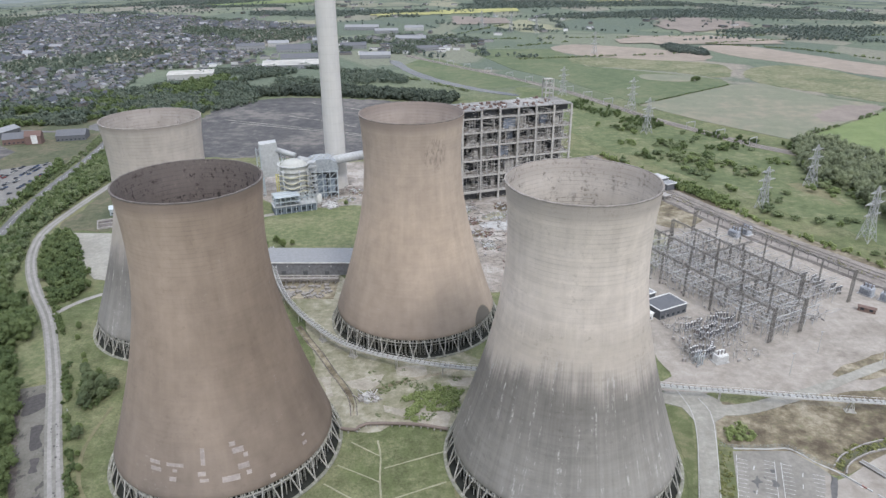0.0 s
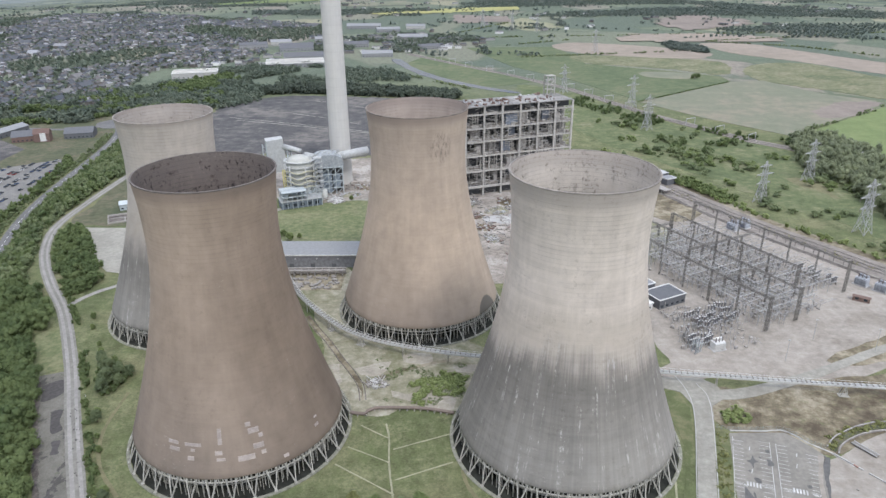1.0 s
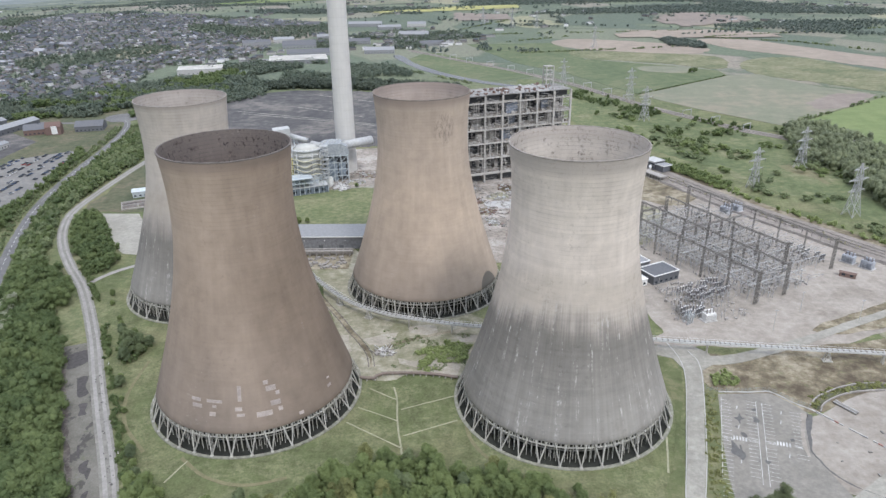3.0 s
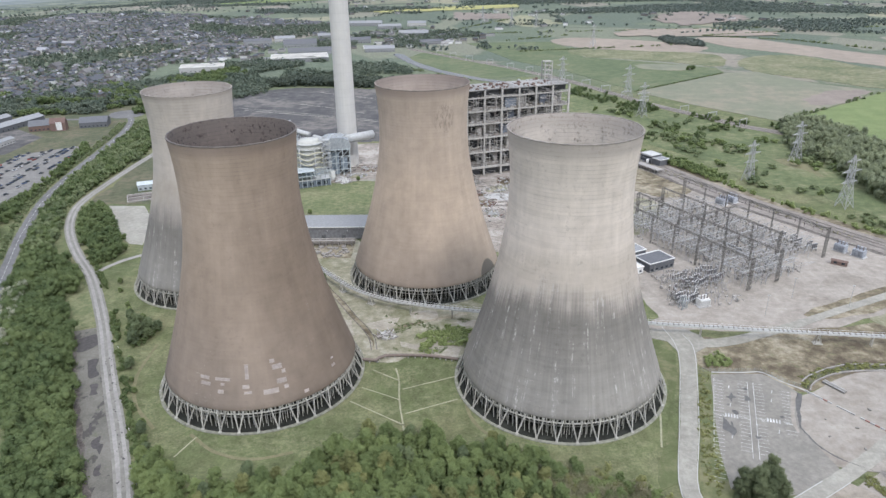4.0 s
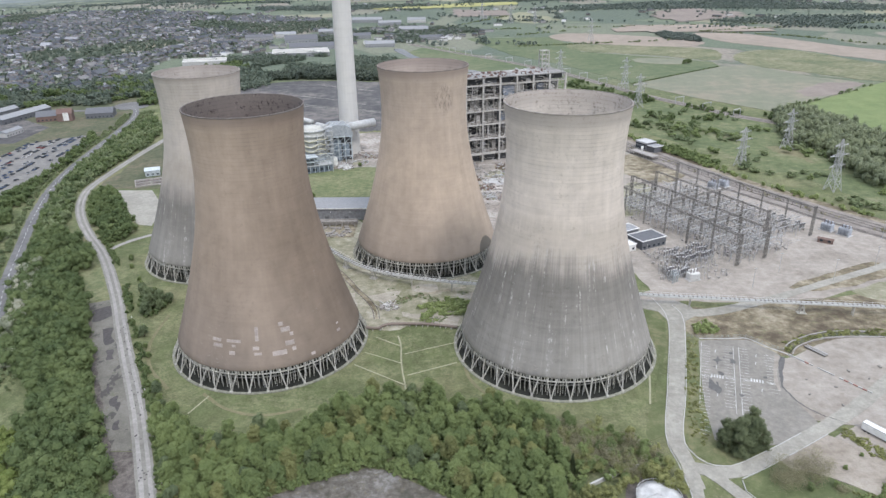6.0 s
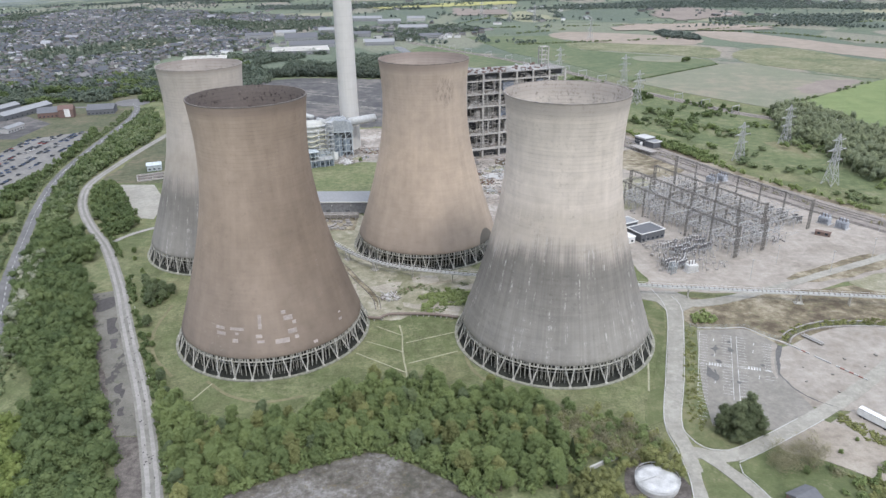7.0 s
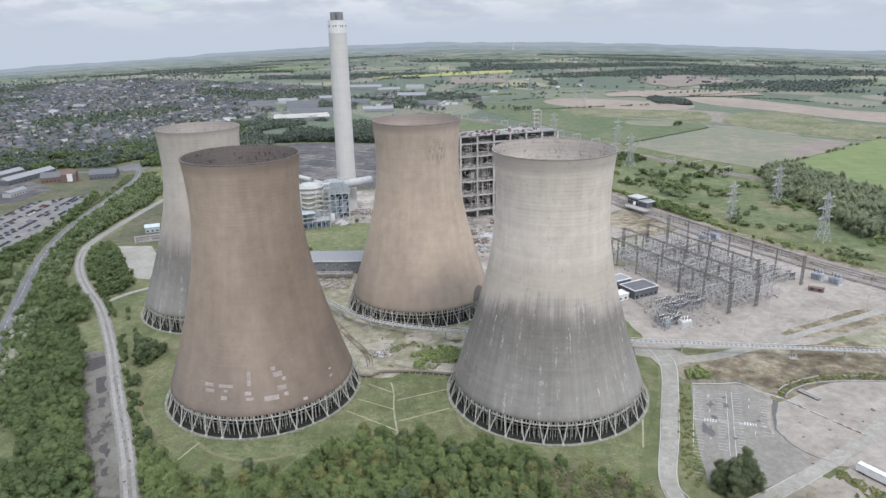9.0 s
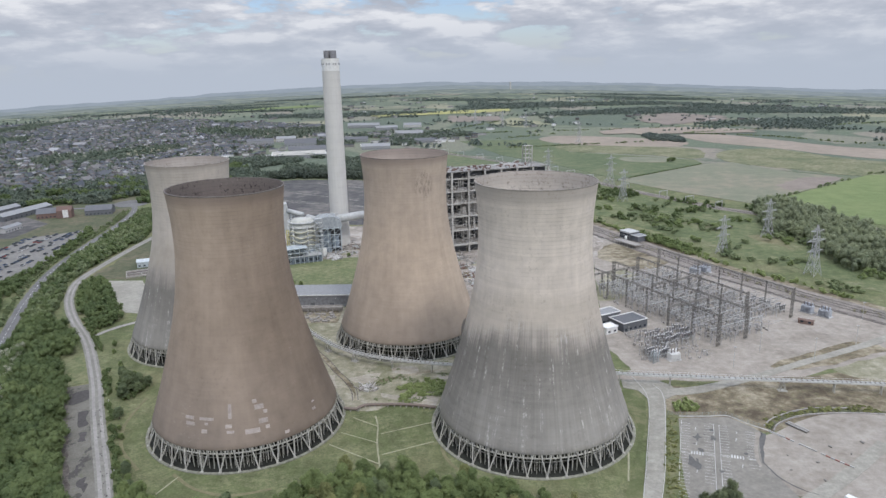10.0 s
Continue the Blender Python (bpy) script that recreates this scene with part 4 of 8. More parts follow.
road("old_track", RAILBED, [3.8, 3.8, 3.6, 3.4, 3.0, 2.0, 0.6], M_SOIL, "brown worn old rail bed in the waste ground", 18, 0.4)
road("haul_track", [(-34, 336), (-20, 345), (-4, 352), (14, 358)], 2.4, M_SOIL, "brown trodden track over the waste ground", 15, 0.5)
for off in (-1.1, 1.1):
    road("old_track", beside(RAILBED, off * 1.3), 0.5, M_DARKSOIL, "old buried dark rail in the waste ground", 22, 0.05)
road("perimeter_road", [(170, 655), (204, 583), (233, 524), (258, 482), (282, 444), (312, 408)], 5.0, M_CONCRETE, "pale perimeter track beside the sidings", 20)
lay("waste_ground", [(152, 590), (184, 632), (212, 575), (190, 545), (168, 555)], M_SOIL, "brown weedy corner of the yard", "ground", 18, 1.5)
lay("waste_ground", [(128, 470), (140, 520), (160, 545), (170, 520), (150, 480)], M_SCRUB, "scrubby corner of the yard", "ground", 18, 1.5)
road("site_road", [(97, 206), (102.5, 197), (106.5, 189), (110, 180), (114, 168), (117, 155)], 5.4, M_CONCRETE, "pale concrete site road", 25)
lay("waste_ground", [(122, 322), (180, 336), (228, 341), (300, 352), (345, 345), (345, 290), (250, 310), (180, 312), (126, 318)], M_SOIL, "brown weedy ground under the pipe bridge", "ground", 8, 1.5)
lay("waste_ground", [(196, 352), (226, 368), (262, 384), (276, 372), (240, 356), (214, 348)], M_SOIL, "brown weedy strip beside the yard", "ground", 19, 1.5)
lay("waste_ground", [(228, 344), (270, 362), (330, 372), (330, 330), (262, 330)], M_SCRUB, "scrubby waste ground with pale sand patches", "ground", 17, 1.5)
for pts, w in (([(-22, 305), (-20, 295), (-19, 279), (-16, 258)], 0.8), ([(-33, 304), (-20, 295)], 0.6), ([(-37, 290), (-19, 280)], 0.6), ([(-41, 279.5), (-16, 262)], 0.65), ([(-18, 288), (7, 298)], 0.6), ([(-16, 270), (7, 280)], 0.6), ([(103, 318), (102, 296), (95, 272), (88, 246)], 0.8), ([(-107, 244), (-102, 256)], 0.6)):
    road("footpath", pts, w, M_PATH, "thin worn pale path in the grass", 9, 0.1)
lay("waste_ground", [(317, 646), (322, 618), (329, 594), (334, 598), (336, 633), (325, 650)], M_WORN, "thin worn turf below a pylon", "ground", 12, 4.0)
SIDING = [(150, 740), (183, 666), (213, 594), (240, 534), (266, 490), (288, 453), (320, 410), (370, 360)]
road("waste_ground", beside(SIDING, 15.5), 9, M_SOIL, "brown weedy strip beyond the sidings", 17, 1.2)
road("waste_ground", beside(SIDING, -14.5), 4, M_DARKSOIL, "dark cinder strip beside the sidings", 27, 0.7)
road("railway", [(150, 740), (183, 666), (213, 594), (240, 534), (266, 490), (288, 453), (320, 410), (370, 360)], 24.0, M_BALLAST, "disused brown railway sidings", 22)
road("railway", [(-60, 1480), (26, 1351), (121, 1215), (197, 1086), (265, 915), (298, 856), (339, 781), (381, 733), (444, 667), (540, 580)], 11.0, M_BALLAST, "electrified railway line across the fields", 40)


# ---- cooling towers ----
def shell_radius(z, throat, at, below, above):
    """A hyperbola below the throat and another above it."""
    return throat * math.sqrt(1 + ((z - at) / (below if z < at else above)) ** 2)


M_RIM = plain("rim_concrete", (0.13, 0.115, 0.105), 0.92, vary=0.7, scale=0.35)
M_RIM_PALE = plain("pale_rim_concrete", (0.27, 0.245, 0.22), 0.92, vary=0.7, scale=0.35)
M_RIM_BUFF = plain("buff_rim_concrete", (0.20, 0.172, 0.148), 0.92, vary=0.7, scale=0.35)
# packing and pond floor: the deep shade under the shell is in this colour
M_PACK = plain("packing_in_shade", (0.032, 0.034, 0.028), 0.95, vary=0.7, scale=0.25)
LEGS = 36


def cooling_tower(at, label, mat, inner, height, base, rim, throat, throat_at, edging, lip=9.6):
    """A hyperbolic shell on a ring of slanting legs."""
    tower = thing("cooling_tower", label, "cooling tower", at, group="cooling towers")
    lip_r = base - 3.2
    below = (throat_at - lip) / math.sqrt((lip_r / throat) ** 2 - 1)
    above = (height - throat_at) / math.sqrt((rim / throat) ** 2 - 1)
    zs = [lip + (height - lip) * i / 44 for i in range(45)]
    outer = [(shell_radius(z, throat, throat_at, below, above), z) for z in zs]
    profile = [(lip_r - 0.9, lip - 0.3), (lip_r - 0.1, lip - 0.3)] + outer[:-1] + [(rim, height)]
    part("shell", Geo().lathe(profile, 128), mat, tower, "weathered concrete shell", smooth=True)
    edge = Geo()
    for i in range(160):
        a0, a1 = 2 * math.pi * i / 160, 2 * math.pi * (i + 1) / 160
        top = height + 0.05 + 0.16 * noise.noise(Vector((at[0] + i * 0.4, at[1], 0)))
        ring = [(rim + 0.07, height - 0.4), (rim + 0.07, top), (rim - 0.58, top), (rim - 0.58, height - 0.4)]
        edge.add([(r * math.cos(a), r * math.sin(a), z) for a in (a0, a1) for r, z in ring], [(0, 4, 5, 1), (1, 5, 6, 2), (2, 6, 7, 3), (0, 1, 2, 3), (7, 6, 5, 4)])
    part("rim", edge, edging, tower, "weathered chipped rim edge")
    lining = [(rim - 0.55, height)] + [(r - 0.75, z) for r, z in reversed(outer[:-1])] + [(lip_r - 0.9, lip - 0.3)]
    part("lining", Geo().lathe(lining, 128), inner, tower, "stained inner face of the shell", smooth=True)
    part("kerb", Geo().lathe([(base + 0.8, -0.4), (base + 0.8, 0.4), (base + 0.65, 0.5), (base - 0.55, 0.5), (base - 0.55, -0.4)], 96, closed=True), M_KERB, tower, "pale lichened concrete pond kerb")
    part("pond", Geo().lathe([(0.01, 0.2), (base - 0.8, 0.2)], 48), M_PACK, tower, "weedy pond floor darkened for the shade under the shell")
    part("packing", Geo().lathe([(base - 8.5, 0.2), (base - 8.5, lip - 1.2), (0.01, lip - 1.2)], 64), M_PACK, tower, "packing inside the shell, painted as dark as its shade")
    beam_r = lip_r - 0.1
    part("ring_beam", Geo().lathe([(beam_r, lip - 2.3), (beam_r, lip - 1.85), (beam_r - 0.5, lip - 1.85), (beam_r - 0.5, lip - 2.3)], 96, closed=True), M_LEG, tower)
    part("ring_beam", Geo().lathe([(beam_r - 2.4, 4.2), (beam_r - 2.4, 4.5), (beam_r - 2.8, 4.5), (beam_r - 2.8, 4.2)], 72, closed=True), M_LEG, tower)
    half = math.pi / LEGS
    legs = [Geo().beam((base - 0.2, 0, 0.6), ((lip_r - 0.6) * math.cos(half * 0.62), sign * (lip_r - 0.6) * math.sin(half * 0.62), lip), 0.4, 0.46).mesh("leg", M_LEG) for sign in (1, -1)]
    foot = Geo().turned(base - 0.1, 0, 0.5, 1.0, 1.0, 1.2, 0).mesh("leg_foot", M_LEG)
    post = Geo().beam((beam_r - 0.6, 0, 0.2), (beam_r - 0.6, 0, lip - 2.3), 0.24).mesh("inner_post", M_LEG)
    deep = Geo().beam((beam_r - 2.6, 0, 0.2), (beam_r - 2.6, 0, lip - 1.4), 0.32).mesh("inner_post", M_LEG)
    bracket = Geo().beam((beam_r - 0.25, 0, lip - 1.9), (lip_r - 0.3, 0, lip - 0.25), 0.42, 0.4).mesh("bracket", M_LEG)
    for i in range(LEGS):
        for me in legs:
            part("leg", me, M_LEG, tower).matrix_basis = pose(0, 0, 0, 0, 0, 360 * i / LEGS)
        part("leg_foot", foot, M_LEG, tower).matrix_basis = pose(0, 0, 0, 0, 0, 360 * i / LEGS)
        for j in (0.22, 0.5, 0.78):
            part("inner_post", post, M_LEG, tower).matrix_basis = pose(0, 0, 0, 0, 0, 360 * (i + j) / LEGS)
            part("inner_post", deep, M_LEG, tower).matrix_basis = pose(0, 0, 0, 0, 0, 360 * (i + j + 0.17) / LEGS)
        for j in range(5):
            part("bracket", bracket, M_LEG, tower).matrix_basis = pose(0, 0, 0, 0, 0, 360 * (i + j / 5) / LEGS)
    return tower


M_T_GREY = tower_concrete("grey_tower_concrete", (0.42, 0.39, 0.355), (0.62, 0.55, 0.48), (0.58, 0.52, 0.46), (0.34, 0.305, 0.28), soot=54.0, courses=0.42, grit=0.3, bands=0.34)
M_T_RED = tower_concrete("red_tower_concrete", (0.238, 0.195, 0.16), (0.325, 0.257, 0.2), (0.40, 0.317, 0.25), (0.235, 0.187, 0.162), courses=0.3, grit=0.2, dulled=(-16, 62, 0.72))
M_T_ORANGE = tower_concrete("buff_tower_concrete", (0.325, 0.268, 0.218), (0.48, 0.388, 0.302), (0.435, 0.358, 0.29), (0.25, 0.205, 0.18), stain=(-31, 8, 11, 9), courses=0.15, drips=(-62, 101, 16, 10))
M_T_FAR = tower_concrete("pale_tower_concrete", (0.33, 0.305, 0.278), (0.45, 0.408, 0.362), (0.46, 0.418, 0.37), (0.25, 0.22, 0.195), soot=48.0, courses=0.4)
M_IN_PALE = tower_concrete("pale_tower_lining", (0.46, 0.428, 0.38), (0.51, 0.472, 0.42), (0.53, 0.488, 0.432), (0.34, 0.303, 0.265), courses=0.95, grit=1.0, pocks=0.3)
M_IN_WORN = tower_concrete("worn_tower_lining", (0.38, 0.35, 0.32), (0.41, 0.375, 0.34), (0.43, 0.39, 0.35), (0.28, 0.245, 0.215), courses=0.95, grit=0.6)
M_IN_BUFF = tower_concrete("buff_tower_lining", (0.36, 0.31, 0.27), (0.39, 0.335, 0.29), (0.41, 0.35, 0.305), (0.24, 0.2, 0.175), courses=1.0)
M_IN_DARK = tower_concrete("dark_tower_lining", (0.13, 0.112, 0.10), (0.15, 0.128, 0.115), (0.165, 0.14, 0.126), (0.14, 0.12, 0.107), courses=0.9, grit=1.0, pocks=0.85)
cooling_tower((54.6, 296.3, 0), "grey concrete cooling tower, soot-blackened below its middle", M_T_GREY, M_IN_PALE, 118.4, 47.9, 27.1, 25.4, 96, M_RIM_PALE)
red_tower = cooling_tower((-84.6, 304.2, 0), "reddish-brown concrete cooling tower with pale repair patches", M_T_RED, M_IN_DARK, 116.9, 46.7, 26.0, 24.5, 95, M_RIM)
cooling_tower((-9.0, 414.8, 0), "buff concrete cooling tower with a dark oval patch near its foot", M_T_ORANGE, M_IN_BUFF, 116.6, 47.0, 26.75, 25.2, 94, M_RIM_BUFF)
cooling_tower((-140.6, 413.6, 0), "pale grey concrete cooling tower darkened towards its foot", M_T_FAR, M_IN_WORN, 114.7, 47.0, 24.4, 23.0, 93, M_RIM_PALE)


def repair_patch(tower, turn, z, width, height, base, throat, at):
    """A thin pale render patch that follows the shell; turn in degrees about the tower."""
    lip_r = base - 3.2
    below = (at - 9.6) / math.sqrt((lip_r / throat) ** 2 - 1)
    g, half = Geo(), math.degrees(width / 2 / shell_radius(z, throat, at, below, 1.0))
    n = 4
    for out in (0.09, -0.1):
        for k in range(n + 1):
            a = radians(turn - half + 2 * half * k / n)
            for h in (z - height / 2, z + height / 2):
                r = shell_radius(h, throat, at, below, 1.0) + out
                g.v.append((r * math.cos(a), r * math.sin(a), h))
    m = 2 * (n + 1)
    for k in range(n):
        i = 2 * k
        g.f += [(i, i + 2, i + 3, i + 1), (i + 1, i + 3, m + i + 3, m + i + 1), (i + 2, i, m + i, m + i + 2)]
    g.f += [(0, 1, m + 1, m), (m - 1, m - 2, 2 * m - 2, 2 * m - 1)]
    part("repair_patch", g, M_RENDER, tower, "pale cement repair patch")


M_RENDER = plain("cement_render", (0.38, 0.33, 0.30), 0.9, vary=0.4)
for turn, z, w, h in ((-111, 22, 4.4, 1.3), (-110, 19.6, 4.5, 1.4), (-99, 22, 6.5, 1.2), (-99, 20, 1.7, 1.0), (-100, 17, 2.6, 1.5), (-84, 25, 1.5, 6.0), (-85, 19, 2.8, 1.5), (-84, 16.6, 3.2, 1.1),
                      (-68, 28, 2.0, 1.5), (-65.5, 25.4, 4.0, 2.0), (-62, 23, 1.6, 1.5), (-64, 19.4, 4.0, 1.9), (-71, 16, 6.3, 2.0), (-62, 16.6, 1.8, 1.5), (-51, 12, 2.1, 1.2), (-27, 19, 1.6, 0.7), (-28, 16, 2.2, 1.1)):
    repair_patch(red_tower, turn, z, w, h, 46.7, 24.5, 95)

# ---- chimney ----


def shaft_concrete():
    """Slip-formed shaft: faint lift rings and long rain streaks."""
    n = Nodes("chimney_concrete", 0.88)
    x, y, z = n.split(n.coord())
    wall = n.join(n.math("MULTIPLY", n.math("ARCTAN2", y, x), 8.0), 0.0, z)
    ring = n.step(n.math("PINGPONG", n.math("MULTIPLY", z, 0.14), 0.5), 0.0, 0.06)
    rain, blot = n.noise(n.scaled(wall, (0.7, 1.0, 0.03)), 1.0, 5.0, 0.6), n.noise(wall, 0.12, 5.0, 0.6)
    k = n.math("ADD", 0.72, n.math("ADD", n.math("MULTIPLY", ring, 0.06), n.math("ADD", n.math("MULTIPLY", rain, 0.22), n.math("MULTIPLY", blot, 0.24))))
    return n.colour(n.mix(1.0, (0.56, 0.55, 0.52), n.join(k, k, k), "MULTIPLY")).mat


M_SHAFT = shaft_concrete()
M_FLUE = plain("dark_flue_steel", (0.15, 0.15, 0.155), 0.7, vary=0.5)
chimney = thing("chimney", "tall pale concrete power station chimney with a multi-flue top", "chimney", (-86, 652, 0))
part("shaft", Geo().lathe([(9.1, 0), (8.6, 80), (8.2, 150), (8.1, 165)], 48), M_SHAFT, chimney, smooth=True)
part("cap", Geo().lathe([(8.15, 165), (8.15, 176), (0.01, 176)], 48), M_WHITE, chimney, "white-painted top band")
for i in range(4):
    a = math.pi * (0.25 + i / 2)
    part("flue", Geo().lathe([(2.6, 175), (2.6, 183), (2.2, 183), (2.2, 175)], 20, 4.0 * math.cos(a), 4.0 * math.sin(a)), M_FLUE, chimney, "dark flue tip", smooth=True)


slot = Geo().box(8.1, -0.45, 170.2, 8.3, 0.45, 171.8).mesh("slot", M_FLUE)
for i in range(16):
    part("slot", slot, M_FLUE, chimney, "small dark vent slot").matrix_basis = pose(0, 0, 0, 0, 0, 22.5 * i + (6 if i % 2 else 0))


# ---- stripped boiler house: a bare frame, open on all sides ----
def ruined_frame():
    bays, bay, deep = 7, 16.2, 30.0
    floors = [0.0, 9.0, 22.0, 35.0, 47.0, 58.0, 69.5, 75.0]
    house = thing("boiler_house", "gutted boiler house, a bare concrete frame of many storeys", "ruin", (115, 637, 0), 19.6)
    rng = random.Random(5)
    width = bays * bay
    column = Geo().box(-0.8, -0.7, 0, 0.8, 0.7, 75.0).mesh("column", M_FRAME)
    for i in range(bays + 1):
        for y in (0, 15, deep):
            part("column", column, M_FRAME, house).matrix_basis = pose(-i * bay, y, 0)
    for k, z in enumerate(floors[1:-1]):
        for i in range(bays):
            for j in range(3):
                if rng.random() < 0.66:
                    slab = Geo().box(-(i + 1) * bay + rng.uniform(0.9, 3), j * 10 + rng.uniform(0.8, 2.5), z - 0.5, -i * bay - rng.uniform(0.9, 3), j * 10 + 9.2, z)
                    part("floor_slab", slab, M_RUIN, house, "broken concrete floor bay")
        beam = Geo()
        for y in (0, 15, deep):
            beam.box(-width, y - 0.45, z - (2.0 if k == 0 else 1.1), 0, y + 0.45, z + 0.1)
        for i in range(bays + 1):
            beam.box(-i * bay - 0.4, 0.4, z - 1.0, -i * bay + 0.4, deep - 0.4, z)
        part("floor_beam", beam, M_FRAME, house)
    # rails, torn cladding, bent steel and rubbish on every floor
    for k, (z, top) in enumerate(zip(floors[:-1], floors[1:])):
        clutter, sheets, rust = Geo(), Geo(), Geo()
        for i in range(bays):
            x0 = -(i + 1) * bay
            for _ in range(6 if k in (0, 6) else 66):
                x, y = x0 + rng.uniform(1, bay - 1), 0.8 + 12 * rng.random() ** 1.6
                kind = rng.random()
                if kind < 0.6:
                    a = Vector((x, y, z + rng.uniform(0.2, top - z - 1)))
                    b = a + Vector((rng.uniform(-8, 8), rng.uniform(-3, 3), rng.gauss(0, 0.8)))
                    b.z = min(max(b.z, z + 0.1), top - 1)
                    clutter.beam(a, b, rng.uniform(0.15, 0.4))
                elif kind < 0.76:
                    h = rng.uniform(0.4, 2.4)
                    sheets.turned(x, y + 1, z, z + h, rng.uniform(1.0, 5), rng.uniform(0.3, 2.2), rng.uniform(-30, 30))
                elif kind < 0.95:
                    rust.box(x, y, z, x + rng.uniform(0.5, 3), y + rng.uniform(0.5, 3), z + rng.uniform(0.3, 1.8))
                else:
                    clutter.box(x, y - 0.2, z, x + 0.5, y + 0.3, top - 1.0)
            if rng.random() < 0.45 and k:
                w = rng.uniform(3, 8)
                xs = x0 + rng.uniform(1, bay - 1 - w)
                sheets.box(xs, 24, z, xs + w, 24.3, top - rng.uniform(1.2, 4))
            if k and rng.random() < 0.7:
                clutter.beam((x0 + 1, 0.2, z + 1.1), (x0 + bay - 1, 0.2, z + rng.uniform(0.7, 1.3)), 0.18)
        tagged(part("bent_steel", clutter, M_BENT, house, "bent grey steelwork"), kind="stuff")
        tagged(part("torn_panel", sheets, M_CLAD, house, "torn blue-grey cladding and ducts"), kind="stuff")
        tagged(part("scrap", rust, M_RUBBLEGREY, house, "grey-brown rubble left on the floor"), kind="stuff")
    # dark sheets added in each bay to stand for the interior's shade
    for k, (z, top) in enumerate(zip(floors[:-1], floors[1:])):
        for i in range(bays):
            x0, x1 = -(i + 1) * bay, -i * bay
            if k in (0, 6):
                part("inner_screen", Geo().box(x0 + 0.9, 5.0, z + 0.1, x1 - 0.9, 5.4, top - 1.2), M_SHADEBACK, house, "added dark sheet for the shade inside the frame")
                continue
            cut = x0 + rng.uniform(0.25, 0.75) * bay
            part("inner_screen", Geo().box(x0 + 0.9, 13.6, z + 0.05, x1 - 0.9, 14.0, top - rng.uniform(1.1, 2.2)), M_SHADEBACK, house, "added dark sheet for the shade inside the frame")
            if rng.random() < 0.55:
                side = (x0 + 1.2, cut) if rng.random() < 0.5 else (cut, x1 - 1.2)
                part("wall_panel", Geo().box(side[0], rng.uniform(2.5, 8), z + 0.05, side[1], 8.6, top - rng.uniform(1.3, 5)), M_PANEL if rng.random() < 0.45 else M_CLAD, house, "standing grey wall panel")
    # rear sheet painted dark too, so the depth reads as shade
    part("back_wall", Geo().box(-width, deep + 0.8, 7, 0, deep + 1.2, 74), M_SHADEBACK, house, "rear sheet darkened for the shade inside the frame")
    for i in range(bays):
        y0 = (-0.6, -0.6, 0.5, -0.6, 2.0, -0.6, 1.0)[i]
        part("roof_slab", Geo().box(-(i + 1) * bay + 0.05, y0, 75.0, -i * bay - 0.05, deep, 75.7), M_SLAB, house, "pale stained roof slab")
    bits, red = Geo(), Geo()
    for _ in range(95):
        x, y = rng.choice((-104, -92, -75, -60, -38, -22)) + rng.gauss(0, 5), min(max(rng.gauss(12, 8), 1), deep - 3)
        (red if rng.random() < 0.6 else bits).box(x, y, 75.6, x + rng.uniform(0.6, 3.5), y + rng.uniform(0.6, 3), 75.6 + rng.uniform(0.4, 2.4))
    for i in range(30):
        x = rng.uniform(-width, -1)
        bits.beam((x, 0.4, 75.6), (x, 0.4, 77.2), 0.15)
    tagged(part("roof_plant", bits, M_STEEL, house, "grey roof plant and rails"), kind="stuff")
    tagged(part("roof_scrap", red, M_RUST, house, "red-brown roof scrap"), kind="stuff")
    crown = part("stair_tower", Geo().box(-13.4, 21.6, 91.6, -5.6, 28.4, 92.1), M_FRAME, house, "open lattice stair tower on the roof")
    for x in (-13, -6):
        for y in (22, 28):
            part("post", Geo().box(x - 0.4, y - 0.4, 75.7, x + 0.4, y + 0.4, 91.55), M_FRAME, crown)
    for z in (80, 84, 88):
        part("landing", Geo().box(-12.55, 21.7, z, -6.45, 28.3, z + 0.5), M_FRAME, crown)
        part("flight", Geo().beam((-12.5, 21.5, z - 3.9), (-6.5, 21.5, z), 0.3), M_FRAME, crown)
    return house


M_RUBBLEGREY = plain("grey_rubble", (0.29, 0.262, 0.235), 0.9, vary=0.6)
M_CLAD = plain("torn_cladding", (0.36, 0.345, 0.32), 0.75, vary=0.7)
# shade of the open interiors, as a near-black sheet colour
M_SHADEBACK = plain("interior_shade", (0.085, 0.088, 0.092), 0.85, vary=0.6)
M_PANEL = plain("blue_grey_panel", (0.20, 0.225, 0.265), 0.75, vary=0.6)
M_FRAME = plain("pale_frame_concrete", (0.42, 0.405, 0.375), 0.9, vary=0.5)
M_SLAB = plain("pale_roof_screed", (0.275, 0.268, 0.256), 0.9, vary=0.6, scale=0.12)
M_BENT = plain("bent_pale_steel", (0.46, 0.445, 0.415), 0.8, vary=0.5)
ruined_frame()


# ---- flue gas plant beside the chimney ----
def lattice(g, a, b, half, step, bar):
    """A square lattice mast or boom from a to b."""
    a, b = Vector(a), Vector(b)
    way = (b - a).normalized()
    s = way.cross(Vector((0, 0, 1)))
    s = s.normalized() if s.length > 1e-3 else Vector((1, 0, 0))
    t = s.cross(way).normalized()
    corners = [s * x * half + t * y * half for x, y in ((-1, -1), (1, -1), (1, 1), (-1, 1))]
    n = max(2, round((b - a).length / step))
    for c in corners:
        g.beam(a + c, b + c, bar)
    for i in range(n):
        p, q = a + (b - a) * (i / n), a + (b - a) * ((i + 1) / n)
        for j in range(4):
            c, d = corners[j], corners[(j + 1) % 4]
            g.beam(p + c, q + d, bar * 0.7) if i % 2 else g.beam(p + d, q + c, bar * 0.7)
    return g


